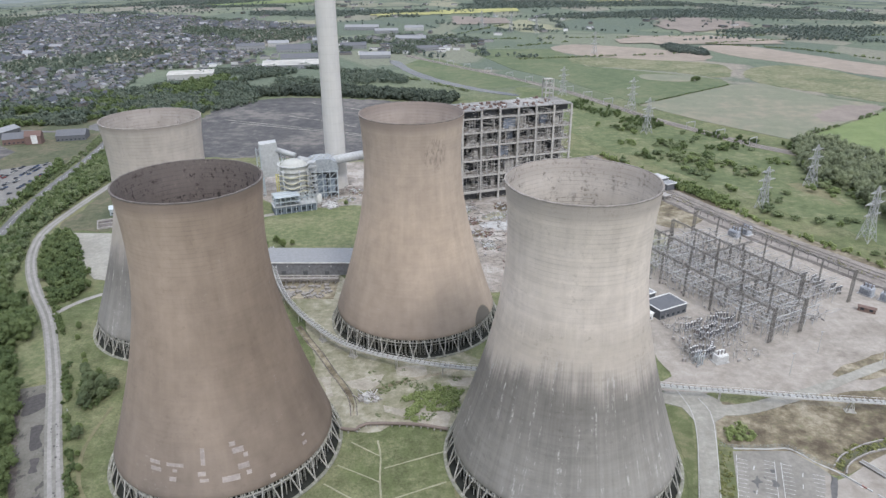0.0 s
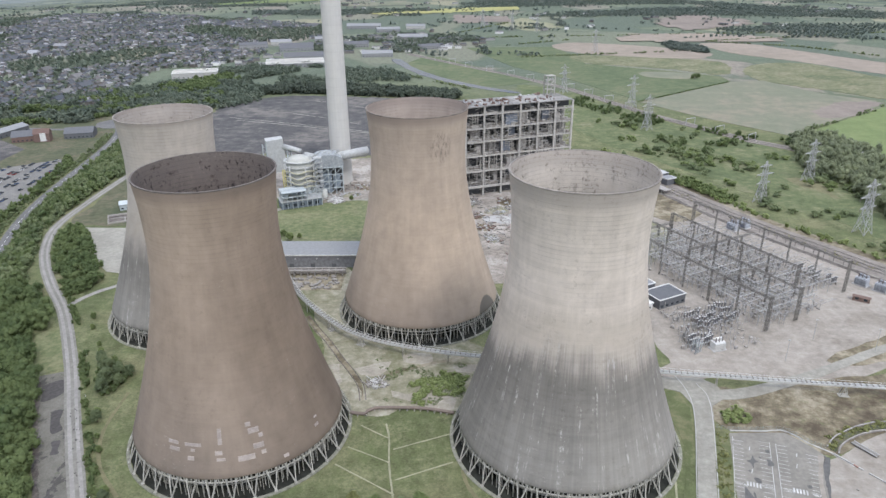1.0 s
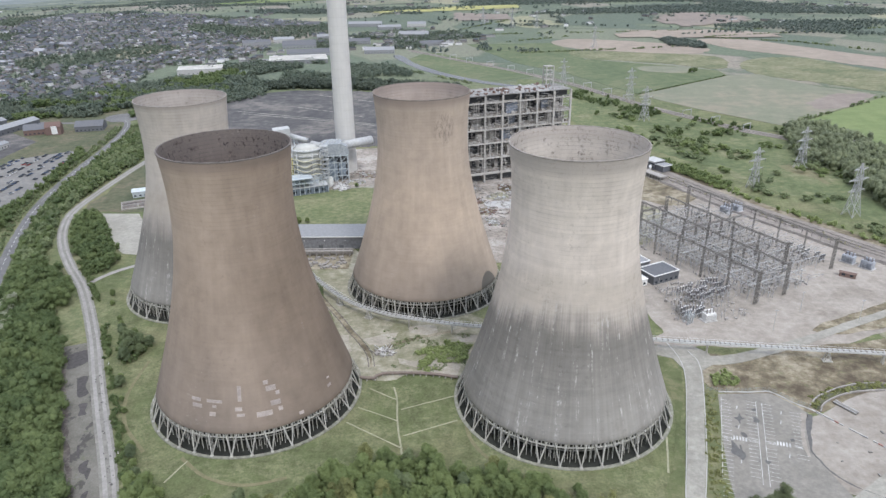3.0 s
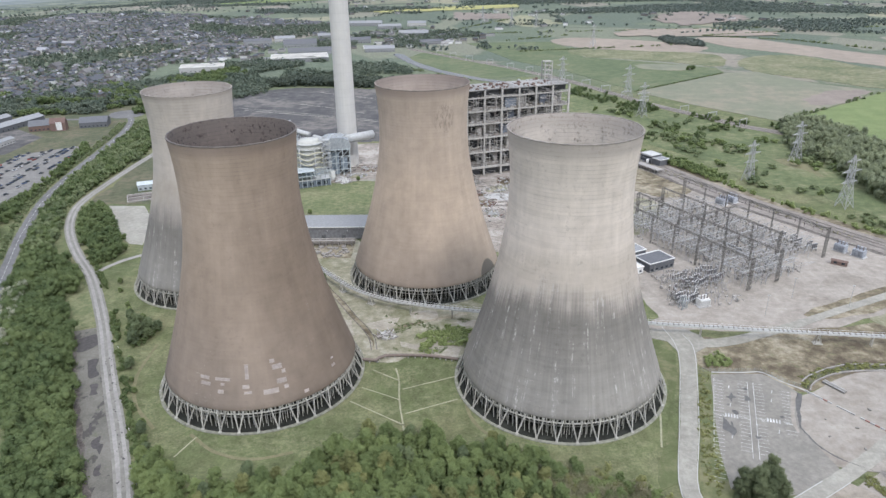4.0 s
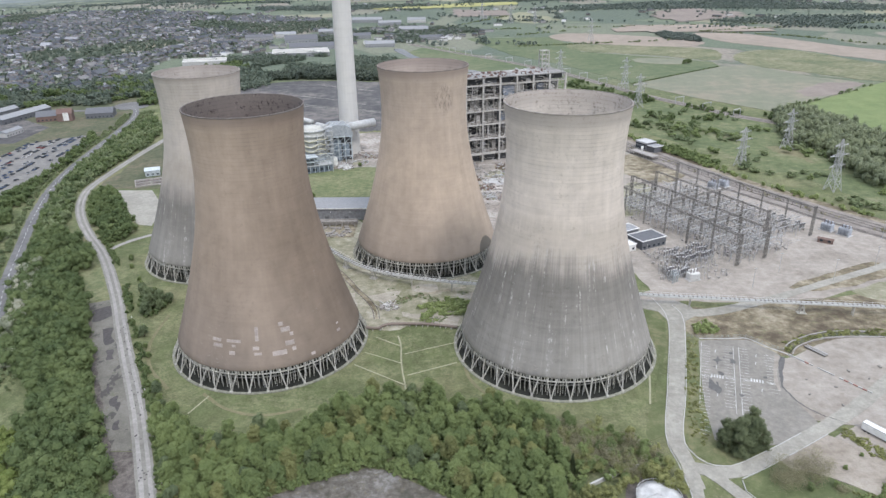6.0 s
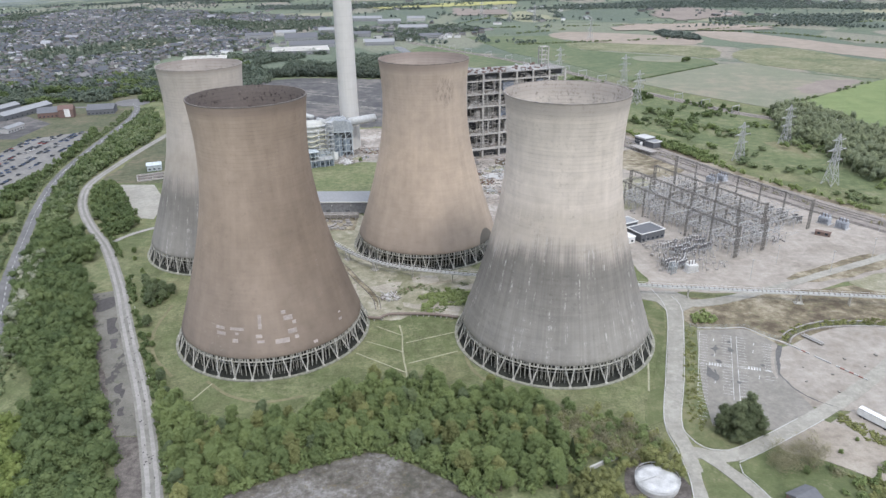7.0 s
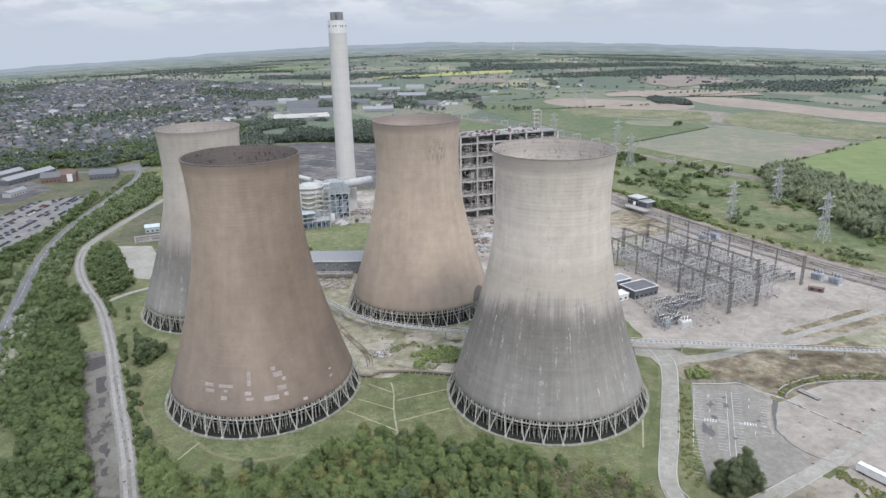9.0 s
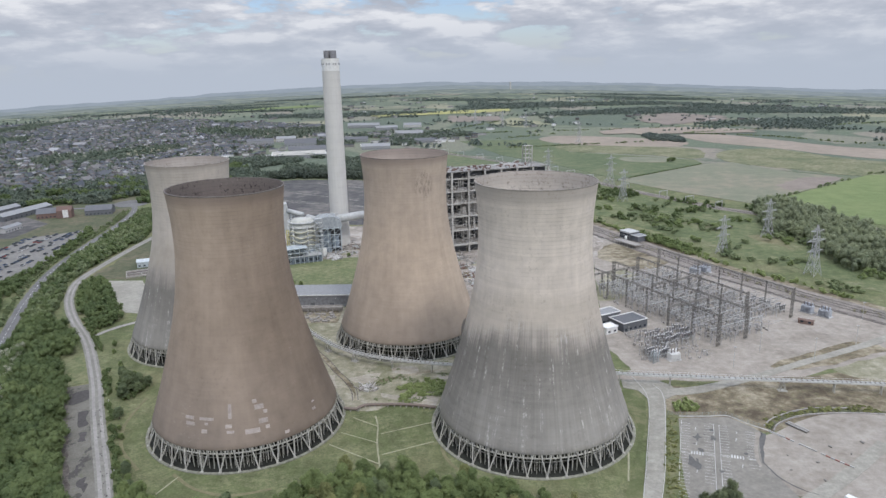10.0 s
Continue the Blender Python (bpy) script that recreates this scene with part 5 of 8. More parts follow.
def flue_plant():
    vessel = thing("absorber_tower", "cream steel absorber vessel ringed by galleries", "vessel", (-114, 608, 0))
    part("shell", Geo().lathe([(11.2, 8), (11.2, 31.5), (10.6, 33.0), (8.5, 34.4), (8.2, 35.4), (0.01, 35.8)], 40), M_CREAM, vessel, smooth=True)
    for z in (11, 15, 19.5, 24, 28.5, 33):
        part("gallery", Geo().lathe([(11.2, z), (12.8, z), (12.8, z + 0.35), (11.2, z + 0.35)], 40), M_DUCT, vessel, "pale ring gallery")
        rail = Geo().lathe([(12.7, z + 1.2), (12.85, z + 1.2), (12.85, z + 1.35), (12.7, z + 1.35)], 40)
        for i in range(20):
            a = 2 * math.pi * i / 20
            rail.beam((12.75 * math.cos(a), 12.75 * math.sin(a), z + 0.3), (12.75 * math.cos(a), 12.75 * math.sin(a), z + 1.3), 0.12)
        part("rail", rail, M_WHITE, vessel)
    for a in (-150, -118, -60, -25, 15):
        x, y = 13.4 * math.cos(radians(a)), 13.4 * math.sin(radians(a))
        part("pipe", Geo().tube((x, y, 0), (x, y, 31), 0.55, n=10), M_DUCT, vessel, smooth=True)
    for z, wave in ((12.6, 0.9), (16.8, 1.2), (21.0, 1.3), (25.6, 0.8)):
        pts = [(13.7 * math.cos(radians(a)), 13.7 * math.sin(radians(a)), z + wave * math.sin(a * 0.09)) for a in range(-165, 16, 6)]
        part("spray_pipe", Geo().hose(pts, 0.5, 8), M_SPRAY, vessel, "cream curved spray pipe", smooth=True)
    for x in (-12.9, -11.2):
        part("riser", Geo().tube((x, -8, 0), (x, -8, 27), 0.55, n=10), M_RISER, vessel, "yellow riser pipe", smooth=True)
    stairs = Geo()
    for x in (13.5, 18.5):
        for y in (-7, -1):
            stairs.box(x - 0.2, y - 0.2, 0, x + 0.2, y + 0.2, 36)
    for i, z in enumerate(range(4, 37, 4)):
        stairs.box(13.3, -7.2, z, 18.7, -0.8, z + 0.2)
        stairs.beam((13.5, -7.1, z - 4), (18.5, -7.1, z), 0.35) if i % 2 else stairs.beam((18.5, -7.1, z - 4), (13.5, -7.1, z), 0.35)
    part("stair_tower", stairs, M_DUCT, vessel, "pale open stair tower")
    skirt = Geo().lathe([(11.4, 0), (11.4, 8)], 40)
    part("skirt", skirt, M_BLUE, vessel, "blue-grey skirt")

    base = thing("pump_house", "blue-grey steel pump house with open galleries", "plant building", (-112, 590, 0), 22)
    part("wall", Geo().box(-17, -7, 0, 16, 7, 6), M_PUMP, base)
    part("roof", Geo().box(-17.4, -7.4, 6, 16.4, 7.4, 6.5), M_DUCT, base)
    frame_geo = Geo()
    for x in range(-16, 17, 4):
        for y in (-7.6, 0, 7.6):
            frame_geo.box(x - 0.2, y - 0.2, 0, x + 0.2, y + 0.2, 14)
    for z in (10, 14):
        for y in (-7.6, 0, 7.6):
            frame_geo.box(-16.2, y - 0.15, z - 0.3, 16.2, y + 0.15, z)
        frame_geo.box(-16, -7.4, z - 0.45, 4, 7.4, z - 0.3)
    part("steel_frame", frame_geo, M_BLUEPALE, base, "pale blue open steel frame")
    for x in (-14, -8, -2, 4, 10):
        part("window", Geo().box(x, -7.12, 1.6, x + 3.4, -7.0, 4.2), M_GLASS, base)

    fan = thing("duct_house", "grey inlet duct house on a blue steel frame", "plant building", (-94, 624, 0), 12)
    steel = Geo()
    for x in range(-12, 13, 6):
        for y in (-9, 0, 9):
            steel.box(x - 0.35, y - 0.35, 0, x + 0.35, y + 0.35, 25)
    for z in (6, 12, 18, 24):
        for y in (-9, 0, 9):
            steel.box(-12, y - 0.3, z - 0.5, 12, y + 0.3, z)
        for x in range(-12, 12, 6):
            steel.beam((x, -9.1, z - 6), (x + 6, -9.1, z), 0.35)
    part("steel_frame", steel, M_BLUEPALE, fan, "pale blue braced steel frame")
    inner = Geo().box(-7, -4, 0, 3, 7, 20).box(4, -5, 4, 10, 6, 15)
    part("inner_duct", inner, M_BLUE, fan)
    arch = [(-13, 4), (-13, 27), (-11.6, 31), (-8, 33.8), (-2, 34.6), (7, 34.2), (12, 31.5), (13.4, 27), (13.4, 24), (-9.5, 24), (-9.5, 4)]
    n = len(arch)
    casing = Geo().add([(x, -8.6, z) for x, z in arch] + [(x, 8.6, z) for x, z in arch], [tuple(range(n)), tuple(range(2 * n - 1, n - 1, -1))] + [((i + 1) % n, i, n + i, n + (i + 1) % n) for i in range(n)])
    part("casing", casing, M_CASING, fan, "grey round-shouldered duct casing")
    # dark sheet added as the shade inside the frame
    part("backing", Geo().box(-9, -1.0, 0.2, 12, -0.6, 23.5), M_SHADEBACK, fan, "added dark backing for the shade behind the steel frame")
    plant = Geo()
    for i in range(16):
        plant.box(-9 + i * 1.3, -6 + (i % 4) * 3, 34.0, -8.2 + i * 1.3, -4.5 + (i % 4) * 3, 35.2 + (i % 3) * 0.5)
    tagged(part("roof_plant", plant, M_DUCT, fan, "small plant and rails on the casing"), kind="stuff")
    part("duct", Geo().tube((6, 2, 29.5), (36, 12, 30.5), 3.9, n=24), M_DUCT, fan, "round pale duct to the chimney", smooth=True)
    part("duct", Geo().tube((-9, -2, 31), (-18, -7, 35), 3.2, n=24), M_DUCT, fan, "round pale duct to the absorber", smooth=True)

    top = thing("inlet_hood", "pale boxy inlet hood on steel legs", "duct", (-139, 634, 0), 20)
    part("hood", Geo().add([(-8, -6, 16), (8, -6, 16), (8, 6, 16), (-8, 6, 16), (-8, -6, 44), (6, -5, 45), (6, 5, 45), (-8, 6, 44)],
         [(3, 2, 1, 0), (4, 5, 6, 7), (0, 1, 5, 4), (1, 2, 6, 5), (2, 3, 7, 6), (3, 0, 4, 7)]), M_DUCT, top)
    part("duct", Geo().tube((6, -4, 38), (19, -15, 35), 2.3, n=20), M_DUCT, top, smooth=True)
    for x in (-7, 7):
        for y in (-5, 5):
            part("leg", Geo().box(x - 0.4, y - 0.4, 0, x + 0.4, y + 0.4, 16), M_BLUEPALE, top)
    part("brace_frame", lattice(lattice(Geo(), (-10, -7.5, 0), (-10, -7.5, 42), 1.6, 4.0, 0.35), (10, -7.5, 0), (10, -7.5, 36), 1.6, 4.0, 0.35), M_BLUEPALE, top, "pale blue braced steelwork")
    tank = thing("slurry_tank", "cream round slurry tank", "tank", (-97, 606, 0))
    part("shell", Geo().lathe([(4.5, 0), (4.5, 7), (0.01, 8.6)], 28), M_CREAM, tank, smooth=True)


M_PUMP = plain("dark_blue_cladding", (0.15, 0.18, 0.215), 0.65, vary=0.5)
M_CASING = plain("grey_casing_sheet", (0.33, 0.355, 0.37), 0.65, 0.1, vary=0.5)
M_SPRAY = plain("cream_pipe_lagging", (0.52, 0.5, 0.37), 0.6)
M_RISER = plain("yellow_riser_paint", (0.44, 0.40, 0.17), 0.6)
M_BLUEPALE = plain("pale_blue_steel", (0.44, 0.485, 0.50), 0.6, vary=0.4)
flue_plant()


# ---- long shed and the opened basement before it ----
M_SHED = plain("grey_shed_cladding", (0.235, 0.24, 0.255), 0.75, vary=0.5)
shed = thing("long_shed", "long dark-clad shed with a pale eaves line", "shed", (-75, 478, 0), -1)
part("wall", Geo().box(-42, -10, 0, 34, 10, 8.6), M_SHED, shed)
part("roof", Geo().add([(-42.5, -10.5, 8.6), (34.5, -10.5, 8.6), (34.5, 10.5, 9.6), (-42.5, 10.5, 9.6), (-42.5, -10.5, 9.2), (34.5, -10.5, 9.2), (34.5, 10.5, 10.2), (-42.5, 10.5, 10.2)],
     [(3, 2, 1, 0), (4, 5, 6, 7), (0, 1, 5, 4), (1, 2, 6, 5), (2, 3, 7, 6), (3, 0, 4, 7)]), M_ROOF, shed, "grey sheet roof")
part("eaves_board", Geo().box(-42.6, -10.8, 8.5, 34.6, -10.55, 9.3), M_WHITE, shed, "white eaves trim")
for x in range(-36, 34, 14):
    part("door", Geo().box(x, -10.12, 0, x + 3.0, -10.0, 2.8), M_SLATE, shed)
    part("lamp", Geo().box(x + 4, -10.5, 6.0, x + 4.5, -10.0, 6.5), M_WHITE, shed)
basement = thing("opened_basement", "opened concrete basement with square bays", "ruin", (-77, 451, 0), 0)
rng = random.Random(3)
part("pit_floor", Geo().box(-20, -16, 0.0, 18, 8, 0.4), M_SOIL, basement)
for i in range(9):
    x = -19 + i * 4.4
    part("bay_wall", Geo().box(x, 2, 0.4, x + 0.6, 6.5, 4.2), M_RUIN, basement)
part("back_wall", Geo().box(-20, 6.6, 0.4, 18.5, 7.6, 4.6), M_RUIN, basement)
part("lintel", Geo().box(-20, 1.6, 4.2, 18.5, 3.2, 5.0), M_RUIN, basement)
rub = Geo()
for _ in range(60):
    x, y, s = rng.uniform(-19, 16), rng.uniform(-15, 1), rng.uniform(0.5, 2.2)
    rub.turned(x, y, 0.4, 0.4 + s * 0.6, s * 1.6, s, rng.uniform(0, 180))
tagged(part("rubble", rub, M_RUIN, basement, "broken concrete rubble"), kind="stuff")


def heap(at, size, mats, count, label, seed):
    """A low heap of demolition waste."""
    r = random.Random(seed)
    ob = thing("rubble_heap", label, "rubble", at, r.uniform(0, 180), group="demolition heaps")
    mound = Geo()
    n = 20
    for ring, k in enumerate((1.0, 0.7, 0.4, 0.12)):
        for i in range(n):
            a = 2 * math.pi * i / n
            w = r.uniform(0.82, 1.12)
            mound.v.append((size[0] * k * w * math.cos(a), size[1] * k * w * math.sin(a), size[2] * (1 - k) * r.uniform(0.7, 1.2)))
    for ring in range(3):
        for i in range(n):
            mound.f.append((ring * n + i, ring * n + (i + 1) % n, (ring + 1) * n + (i + 1) % n, (ring + 1) * n + i))
    mound.f.append(tuple(3 * n + i for i in range(n)))
    part("mound", mound, mats[0], ob)
    for mat in mats[1:]:
        g = Geo()
        for _ in range(count):
            a, k = r.uniform(0, 6.28), math.sqrt(r.random())
            x, y, z = size[0] * k * math.cos(a), size[1] * k * math.sin(a), size[2] * (1 - k) * 0.8
            if r.random() < 0.5:
                s = r.uniform(0.5, 1.8)
                g.turned(x, y, z - 0.3, z + s * 0.6, s * 1.5, s, r.uniform(0, 180))
            else:
                g.beam((x, y, z), (x + r.uniform(-4, 4), y + r.uniform(-4, 4), z + r.uniform(0.1, 2.2)), r.uniform(0.2, 0.5))
        tagged(part("debris", g, mat, ob), kind="stuff")
    return ob


for k, (x, y, sx, sy, sz, kind) in enumerate([(30, 560, 9, 6, 3, 1), (48, 572, 12, 8, 3.5, 0), (34, 535, 9, 6, 3.5, 1), (50, 552, 17, 9, 2.5, 2), (58, 590, 12, 7, 4, 1), (25, 585, 9, 6, 3, 0),
                                            (-66, 632, 9, 6, 3.5, 1), (-86, 601, 12, 7, 3.2, 2), (-74, 612, 9, 5, 3, 0), (40, 515, 9, 5, 2.2, 0), (-52, 640, 10, 6, 3, 1), (75, 600, 14, 7, 3, 1), (66, 560, 10, 7, 2.5, 2), (95, 560, 10, 7, 2.5, 0)]):
    heap((x, y, 0), (sx, sy, sz), ([M_SCRUB, M_RUIN, M_STEEL], [M_SOIL, M_RUST, M_STEEL], [M_PALE, M_PALE, M_RUIN])[kind], 34,
         ("grey heap of broken concrete and steel", "heap of red-brown rusty scrap steel", "pale heap of crushed concrete")[kind], 20 + k)


def strewn(poly, count, seed):
    r = random.Random(seed)
    pale, dark, rust = Geo(), Geo(), Geo()
    spots = scatter(poly, 6.0, r)
    for _ in range(count):
        x, y = r.choice(spots)
        x, y = x + r.uniform(-4, 4), y + r.uniform(-4, 4)
        if math.hypot(x + 9, y - 415) < 50 or noise.noise(Vector((x * 0.03, y * 0.03, 6))) < -0.1:
            continue
        g = r.choice((pale, pale, pale, dark, dark, rust))
        if r.random() < 0.5:
            k = r.uniform(0.4, 1.6)
            g.turned(x, y, 0.05, 0.1 + k * 0.6, k * 1.7, k, r.uniform(0, 180))
        else:
            a = r.uniform(0, 6.28)
            l = r.uniform(2, 8)
            g.beam((x, y, 0.3), (x + l * math.cos(a), y + l * math.sin(a), r.uniform(0.3, 1.2)), r.uniform(0.25, 0.5))
    for name, g, mat, label in (("strewn_concrete", pale, M_RUIN, "broken concrete strewn over the cleared works"), ("strewn_steel", dark, M_GANTRY, "dark bent steel strewn over the cleared works"), ("strewn_scrap", rust, M_RUST, "rusty scrap strewn over the cleared works")):
        solid(name, g, mat, label, "debris", kind="stuff")


heap((-28.4, 334.5, 0.1), (4.6, 3.4, 1.6), [M_SCRUB, M_RUIN, M_PALE], 26, "small heap of broken pale concrete in the waste ground", 91)
strewn([(-50, 612), (-100, 640), (-90, 660), (0, 640), (20, 600), (30, 520), (50, 470), (110, 440), (140, 560), (110, 620), (60, 590), (20, 612)], 850, 14)


# ---- pipe bridge that curves between the towers ----
def pipe_bridge():
    line = catmull([(-110, 500), (-96, 452), (-80, 417), (-58, 387), (-40, 371), (-17, 360), (21, 350), (62, 347.6), (107, 335), (142, 329.5), (167, 325.5), (210, 320), (262, 312), (330, 300)], 5.0)
    ob = thing("pipe_bridge", "long pale raised pipe bridge on concrete trestles", "pipe bridge")
    z = 6.0
    deck, rails, floor = Geo(), Geo(), Geo()
    clamp = Geo().box(-0.25, -1.0, 0.42, 0.25, 1.0, 0.82).mesh("pipe_clamp", M_GANTRY)
    runs = {-0.55: [], 0.45: []}
    for i, (a, b) in enumerate(zip(line, line[1:])):
        way = (b - a).normalized()
        s = Vector((-way.y, way.x))
        for k in (-1.1, 1.1):
            deck.beam((*(a + s * k), z), (*(b + s * k), z), 0.3, 0.9)
            rails.beam((*(a + s * k), z + 1.5), (*(b + s * k), z + 1.5), 0.1)
            rails.beam((*(a + s * k), z + 0.4), (*(a + s * k), z + 1.5), 0.1)
        for m in (0.25, 0.75):
            q = a.lerp(b, m)
            part("pipe_clamp", clamp, M_GANTRY, ob).matrix_basis = pose(q.x, q.y, z, 0, 0, math.degrees(math.atan2(way.y, way.x)))
        floor.beam((*a, z - 0.28), (*b, z - 0.28), 2.0, 0.16)
        for k in runs:
            runs[k].append((*(a + s * k), z + 0.2))
    part("deck", deck, M_BRIDGE, ob, "pale painted steel deck")
    part("rail", rails, M_BRIDGE, ob)
    part("floor", floor, M_ROOF, ob, "grey deck plates")
    for pts in runs.values():
        part("pipe", Geo().hose(pts, 0.3, 8), M_DUCT, ob, "pale pipe", smooth=True)
    run = 0.0
    for i in range(1, len(line) - 1):
        run += (line[i] - line[i - 1]).length
        if line[i].x < 120 and run > 23 or any(line[i - 1].x < x <= line[i].x for x in (131, 189, 213, 235, 258, 282, 306)):
            run = 0.0
            way = (line[i + 1] - line[i - 1]).normalized()
            s, p = Vector((-way.y, way.x)), line[i]
            turn = math.degrees(math.atan2(way.y, way.x))
            cap = part("trestle", Geo().turned(p.x, p.y, z - 0.9, z - 0.45, 0.5, 3.0, turn), M_LEG, ob, "concrete trestle")
            if 186 < p.x < 196 or 258 < p.x < 266 or -60 < p.x < -35:
                for k in (-1.0, 1.0):
                    for m in (-1, 1):
                        q = p + s * k
                        part("leg", Geo().beam((*(q + way * 1.7 * m), 0.0), (*(q + way * 0.15 * m), z - 0.8), 0.36), M_LEG, cap)
                part("footing", Geo().turned(p.x, p.y, -0.2, 0.35, 4.6, 3.2, turn), M_LEG, cap)
            else:
                for k in (-0.8, 0.8):
                    part("leg", Geo().beam((*(p + s * k), 0.0), (*(p + s * k), z - 0.85), 0.42), M_LEG, cap)


M_BRIDGE = plain("pale_bridge_paint", (0.55, 0.55, 0.53), 0.6)
pipe_bridge()
M_OLDPIPE = plain("brown_pipe_coating", (0.22, 0.18, 0.155), 0.85)
low = thing("ground_pipe", "low brown water main on sleepers between the towers", "pipe")
line = catmull([(-38.5, 312), (-32, 311), (-28, 315), (-7, 314.5), (8, 311)], 3.0)
g = Geo()
for a, b in zip(line, line[1:]):
    part("sleeper", Geo().turned(a.x, a.y, 0, 0.7, 0.5, 2.4, math.degrees(math.atan2(b.y - a.y, b.x - a.x))), M_LEG, low, "concrete sleeper")
part("pipe", g.hose([(*p, 1.1) for p in line], 0.75, 12), M_OLDPIPE, low, smooth=True)


# ---- switchyard ----
UX, UY = (-0.45, 0.893), (0.893, 0.45)


def yard(u, v):
    return 178 + UX[0] * u + UY[0] * v, 381 + UX[1] * u + UY[1] * v


YARD_TURN = math.degrees(math.atan2(UX[1], UX[0]))


def gantries():
    mast = lattice(Geo(), (0, 0, 0), (0, 0, 21), 0.34, 2.6, 0.14).mesh("mast", M_GANTRY)
    boom = lattice(Geo(), (0, 0, 20), (20, 0, 20), 0.42, 2.0, 0.18).mesh("boom", M_GANTRY)
    string = Geo().lathe([(0.1, 16.4)] + [(0.1 + 0.16 * (i % 2), 16.6 + i * 0.28) for i in range(10)] + [(0.1, 19.6)], 7)
    string = string.mesh("insulator_string", M_INSUL)
    for v, u0, n in ((0, 0, 6), (24, 0, 6), (48, 20, 5), (80, 10, 6)):
        row = thing("busbar_gantry", "tall dark lattice steel busbar gantry row", "gantry", (*yard(u0, v), 0.1), YARD_TURN, group="busbar gantries")
        for i in range(n + 1):
            part("mast", mast, M_GANTRY, row).matrix_basis = pose(20 * i, 0, 0)
            if i in (0, n):
                part("mast", mast, M_GANTRY, row).matrix_basis = pose(20 * i, 1.9 if i else -1.9, 0)
            if i < n:
                part("boom", boom, M_GANTRY, row).matrix_basis = pose(20 * i, 0, 0)
                for k in (3.5, 10, 16.5):
                    part("insulator_string", string, M_INSUL, row).matrix_basis = pose(20 * i + k, 0, 0)
    for u, v0, v1 in ((40, 0, 48), (80, 24, 80), (120, 0, 48)):
        a, b = yard(u, v0), yard(u, v1)
        row = thing("cross_gantry", "lower dark steel cross gantry", "gantry", (*a, 0.1), math.degrees(math.atan2(b[1] - a[1], b[0] - a[0])), group="cross gantries")
        k = v1 - v0
        part("boom", lattice(Geo(), (0, 0, 13), (k, 0, 13), 0.5, 2.2, 0.22), M_GANTRY, row)
        for i in range(int(k // 12) + 1):
            part("mast", lattice(Geo(), (i * 12, 0, 0), (i * 12, 0, 12.6), 0.45, 2.4, 0.22), M_GANTRY, row)


gantries()


def bus_supports():
    rng = random.Random(11)
    stand = thing("bus_support", "grey steel stand with a brown post insulator", "insulator", (*yard(4, 6), 0.1), YARD_TURN, group="bus supports")
    g = Geo()
    for x in (-0.5, 0.5):
        g.beam((x, 0, 0), (x * 0.5, 0, 3.4), 0.18)
    g.beam((-0.5, 0, 1.2), (0.5, 0, 2.2), 0.12).box(-0.7, -0.4, 3.3, 0.7, 0.4, 3.6)
    part("stand", g, M_STEEL, stand)
    ins = Geo().lathe([(0.16, 3.6)] + [(0.16 + 0.16 * (i % 2), 3.7 + i * 0.2) for i in range(13)] + [(0.16, 6.3)], 8)
    part("insulator", ins, M_INSUL, stand)
    part("cap", Geo().box(-0.35, -0.35, 6.3, 0.35, 0.35, 6.6), M_STEEL, stand)
    count = 0
    for v in (6, 10, 15, 19, 29, 33, 38, 43, 53, 58, 63, 68, 74):
        for k in range(24):
            u = 3 + k * 5.1
            if (v > 48 and u < 16) or rng.random() < 0.2:
                continue
            if count:
                copy_thing(stand, pose(*yard(u + rng.uniform(-1, 1), v + rng.uniform(-0.6, 0.6)), 0.1, 0, 0, YARD_TURN + 90 * (v % 2)))
            count += 1
    for _ in range(46):
        a, b = rng.uniform(0, 40), rng.uniform(0, 26)
        x, y = 128 + a + b * 0.25, 366 + b + a * 0.42
        if math.hypot(x - 146, y - 364) > 6:
            copy_thing(stand, pose(x, y, 0.1, 0, 0, rng.uniform(0, 90)))
    tube = thing("busbar_run", "long pale aluminium busbar tube on posts", "busbar", (*yard(3, 6), 0.1), YARD_TURN, group="busbar tubes")
    part("tube", Geo().tube((0, 0, 6.7), (112, 0, 6.7), 0.2, n=6), M_DUCT, tube)
    for v in (10, 15, 29, 33, 43):
        copy_thing(tube, pose(*yard(3, v), 0.1, 0, 0, YARD_TURN))
    cross = thing("busbar_run", "pale aluminium cross busbar between the gantry rows", "busbar", (*yard(6, 1), 0.1), YARD_TURN - 90, group="cross busbars")
    part("tube", Geo().tube((0, 0, 9.2), (46, 0, 9.2), 0.2, n=6), M_DUCT, cross)
    for x in (0.5, 15, 30, 45.5):
        part("post", Geo().box(x - 0.12, -0.12, 0, x + 0.12, 0.12, 9.1), M_STEEL, cross)
    for k in range(1, 14):
        copy_thing(cross, pose(*yard(6 + k * 8.6, 1 + 26 * (k % 2)), 0.1, 0, 0, YARD_TURN - 90))


bus_supports()


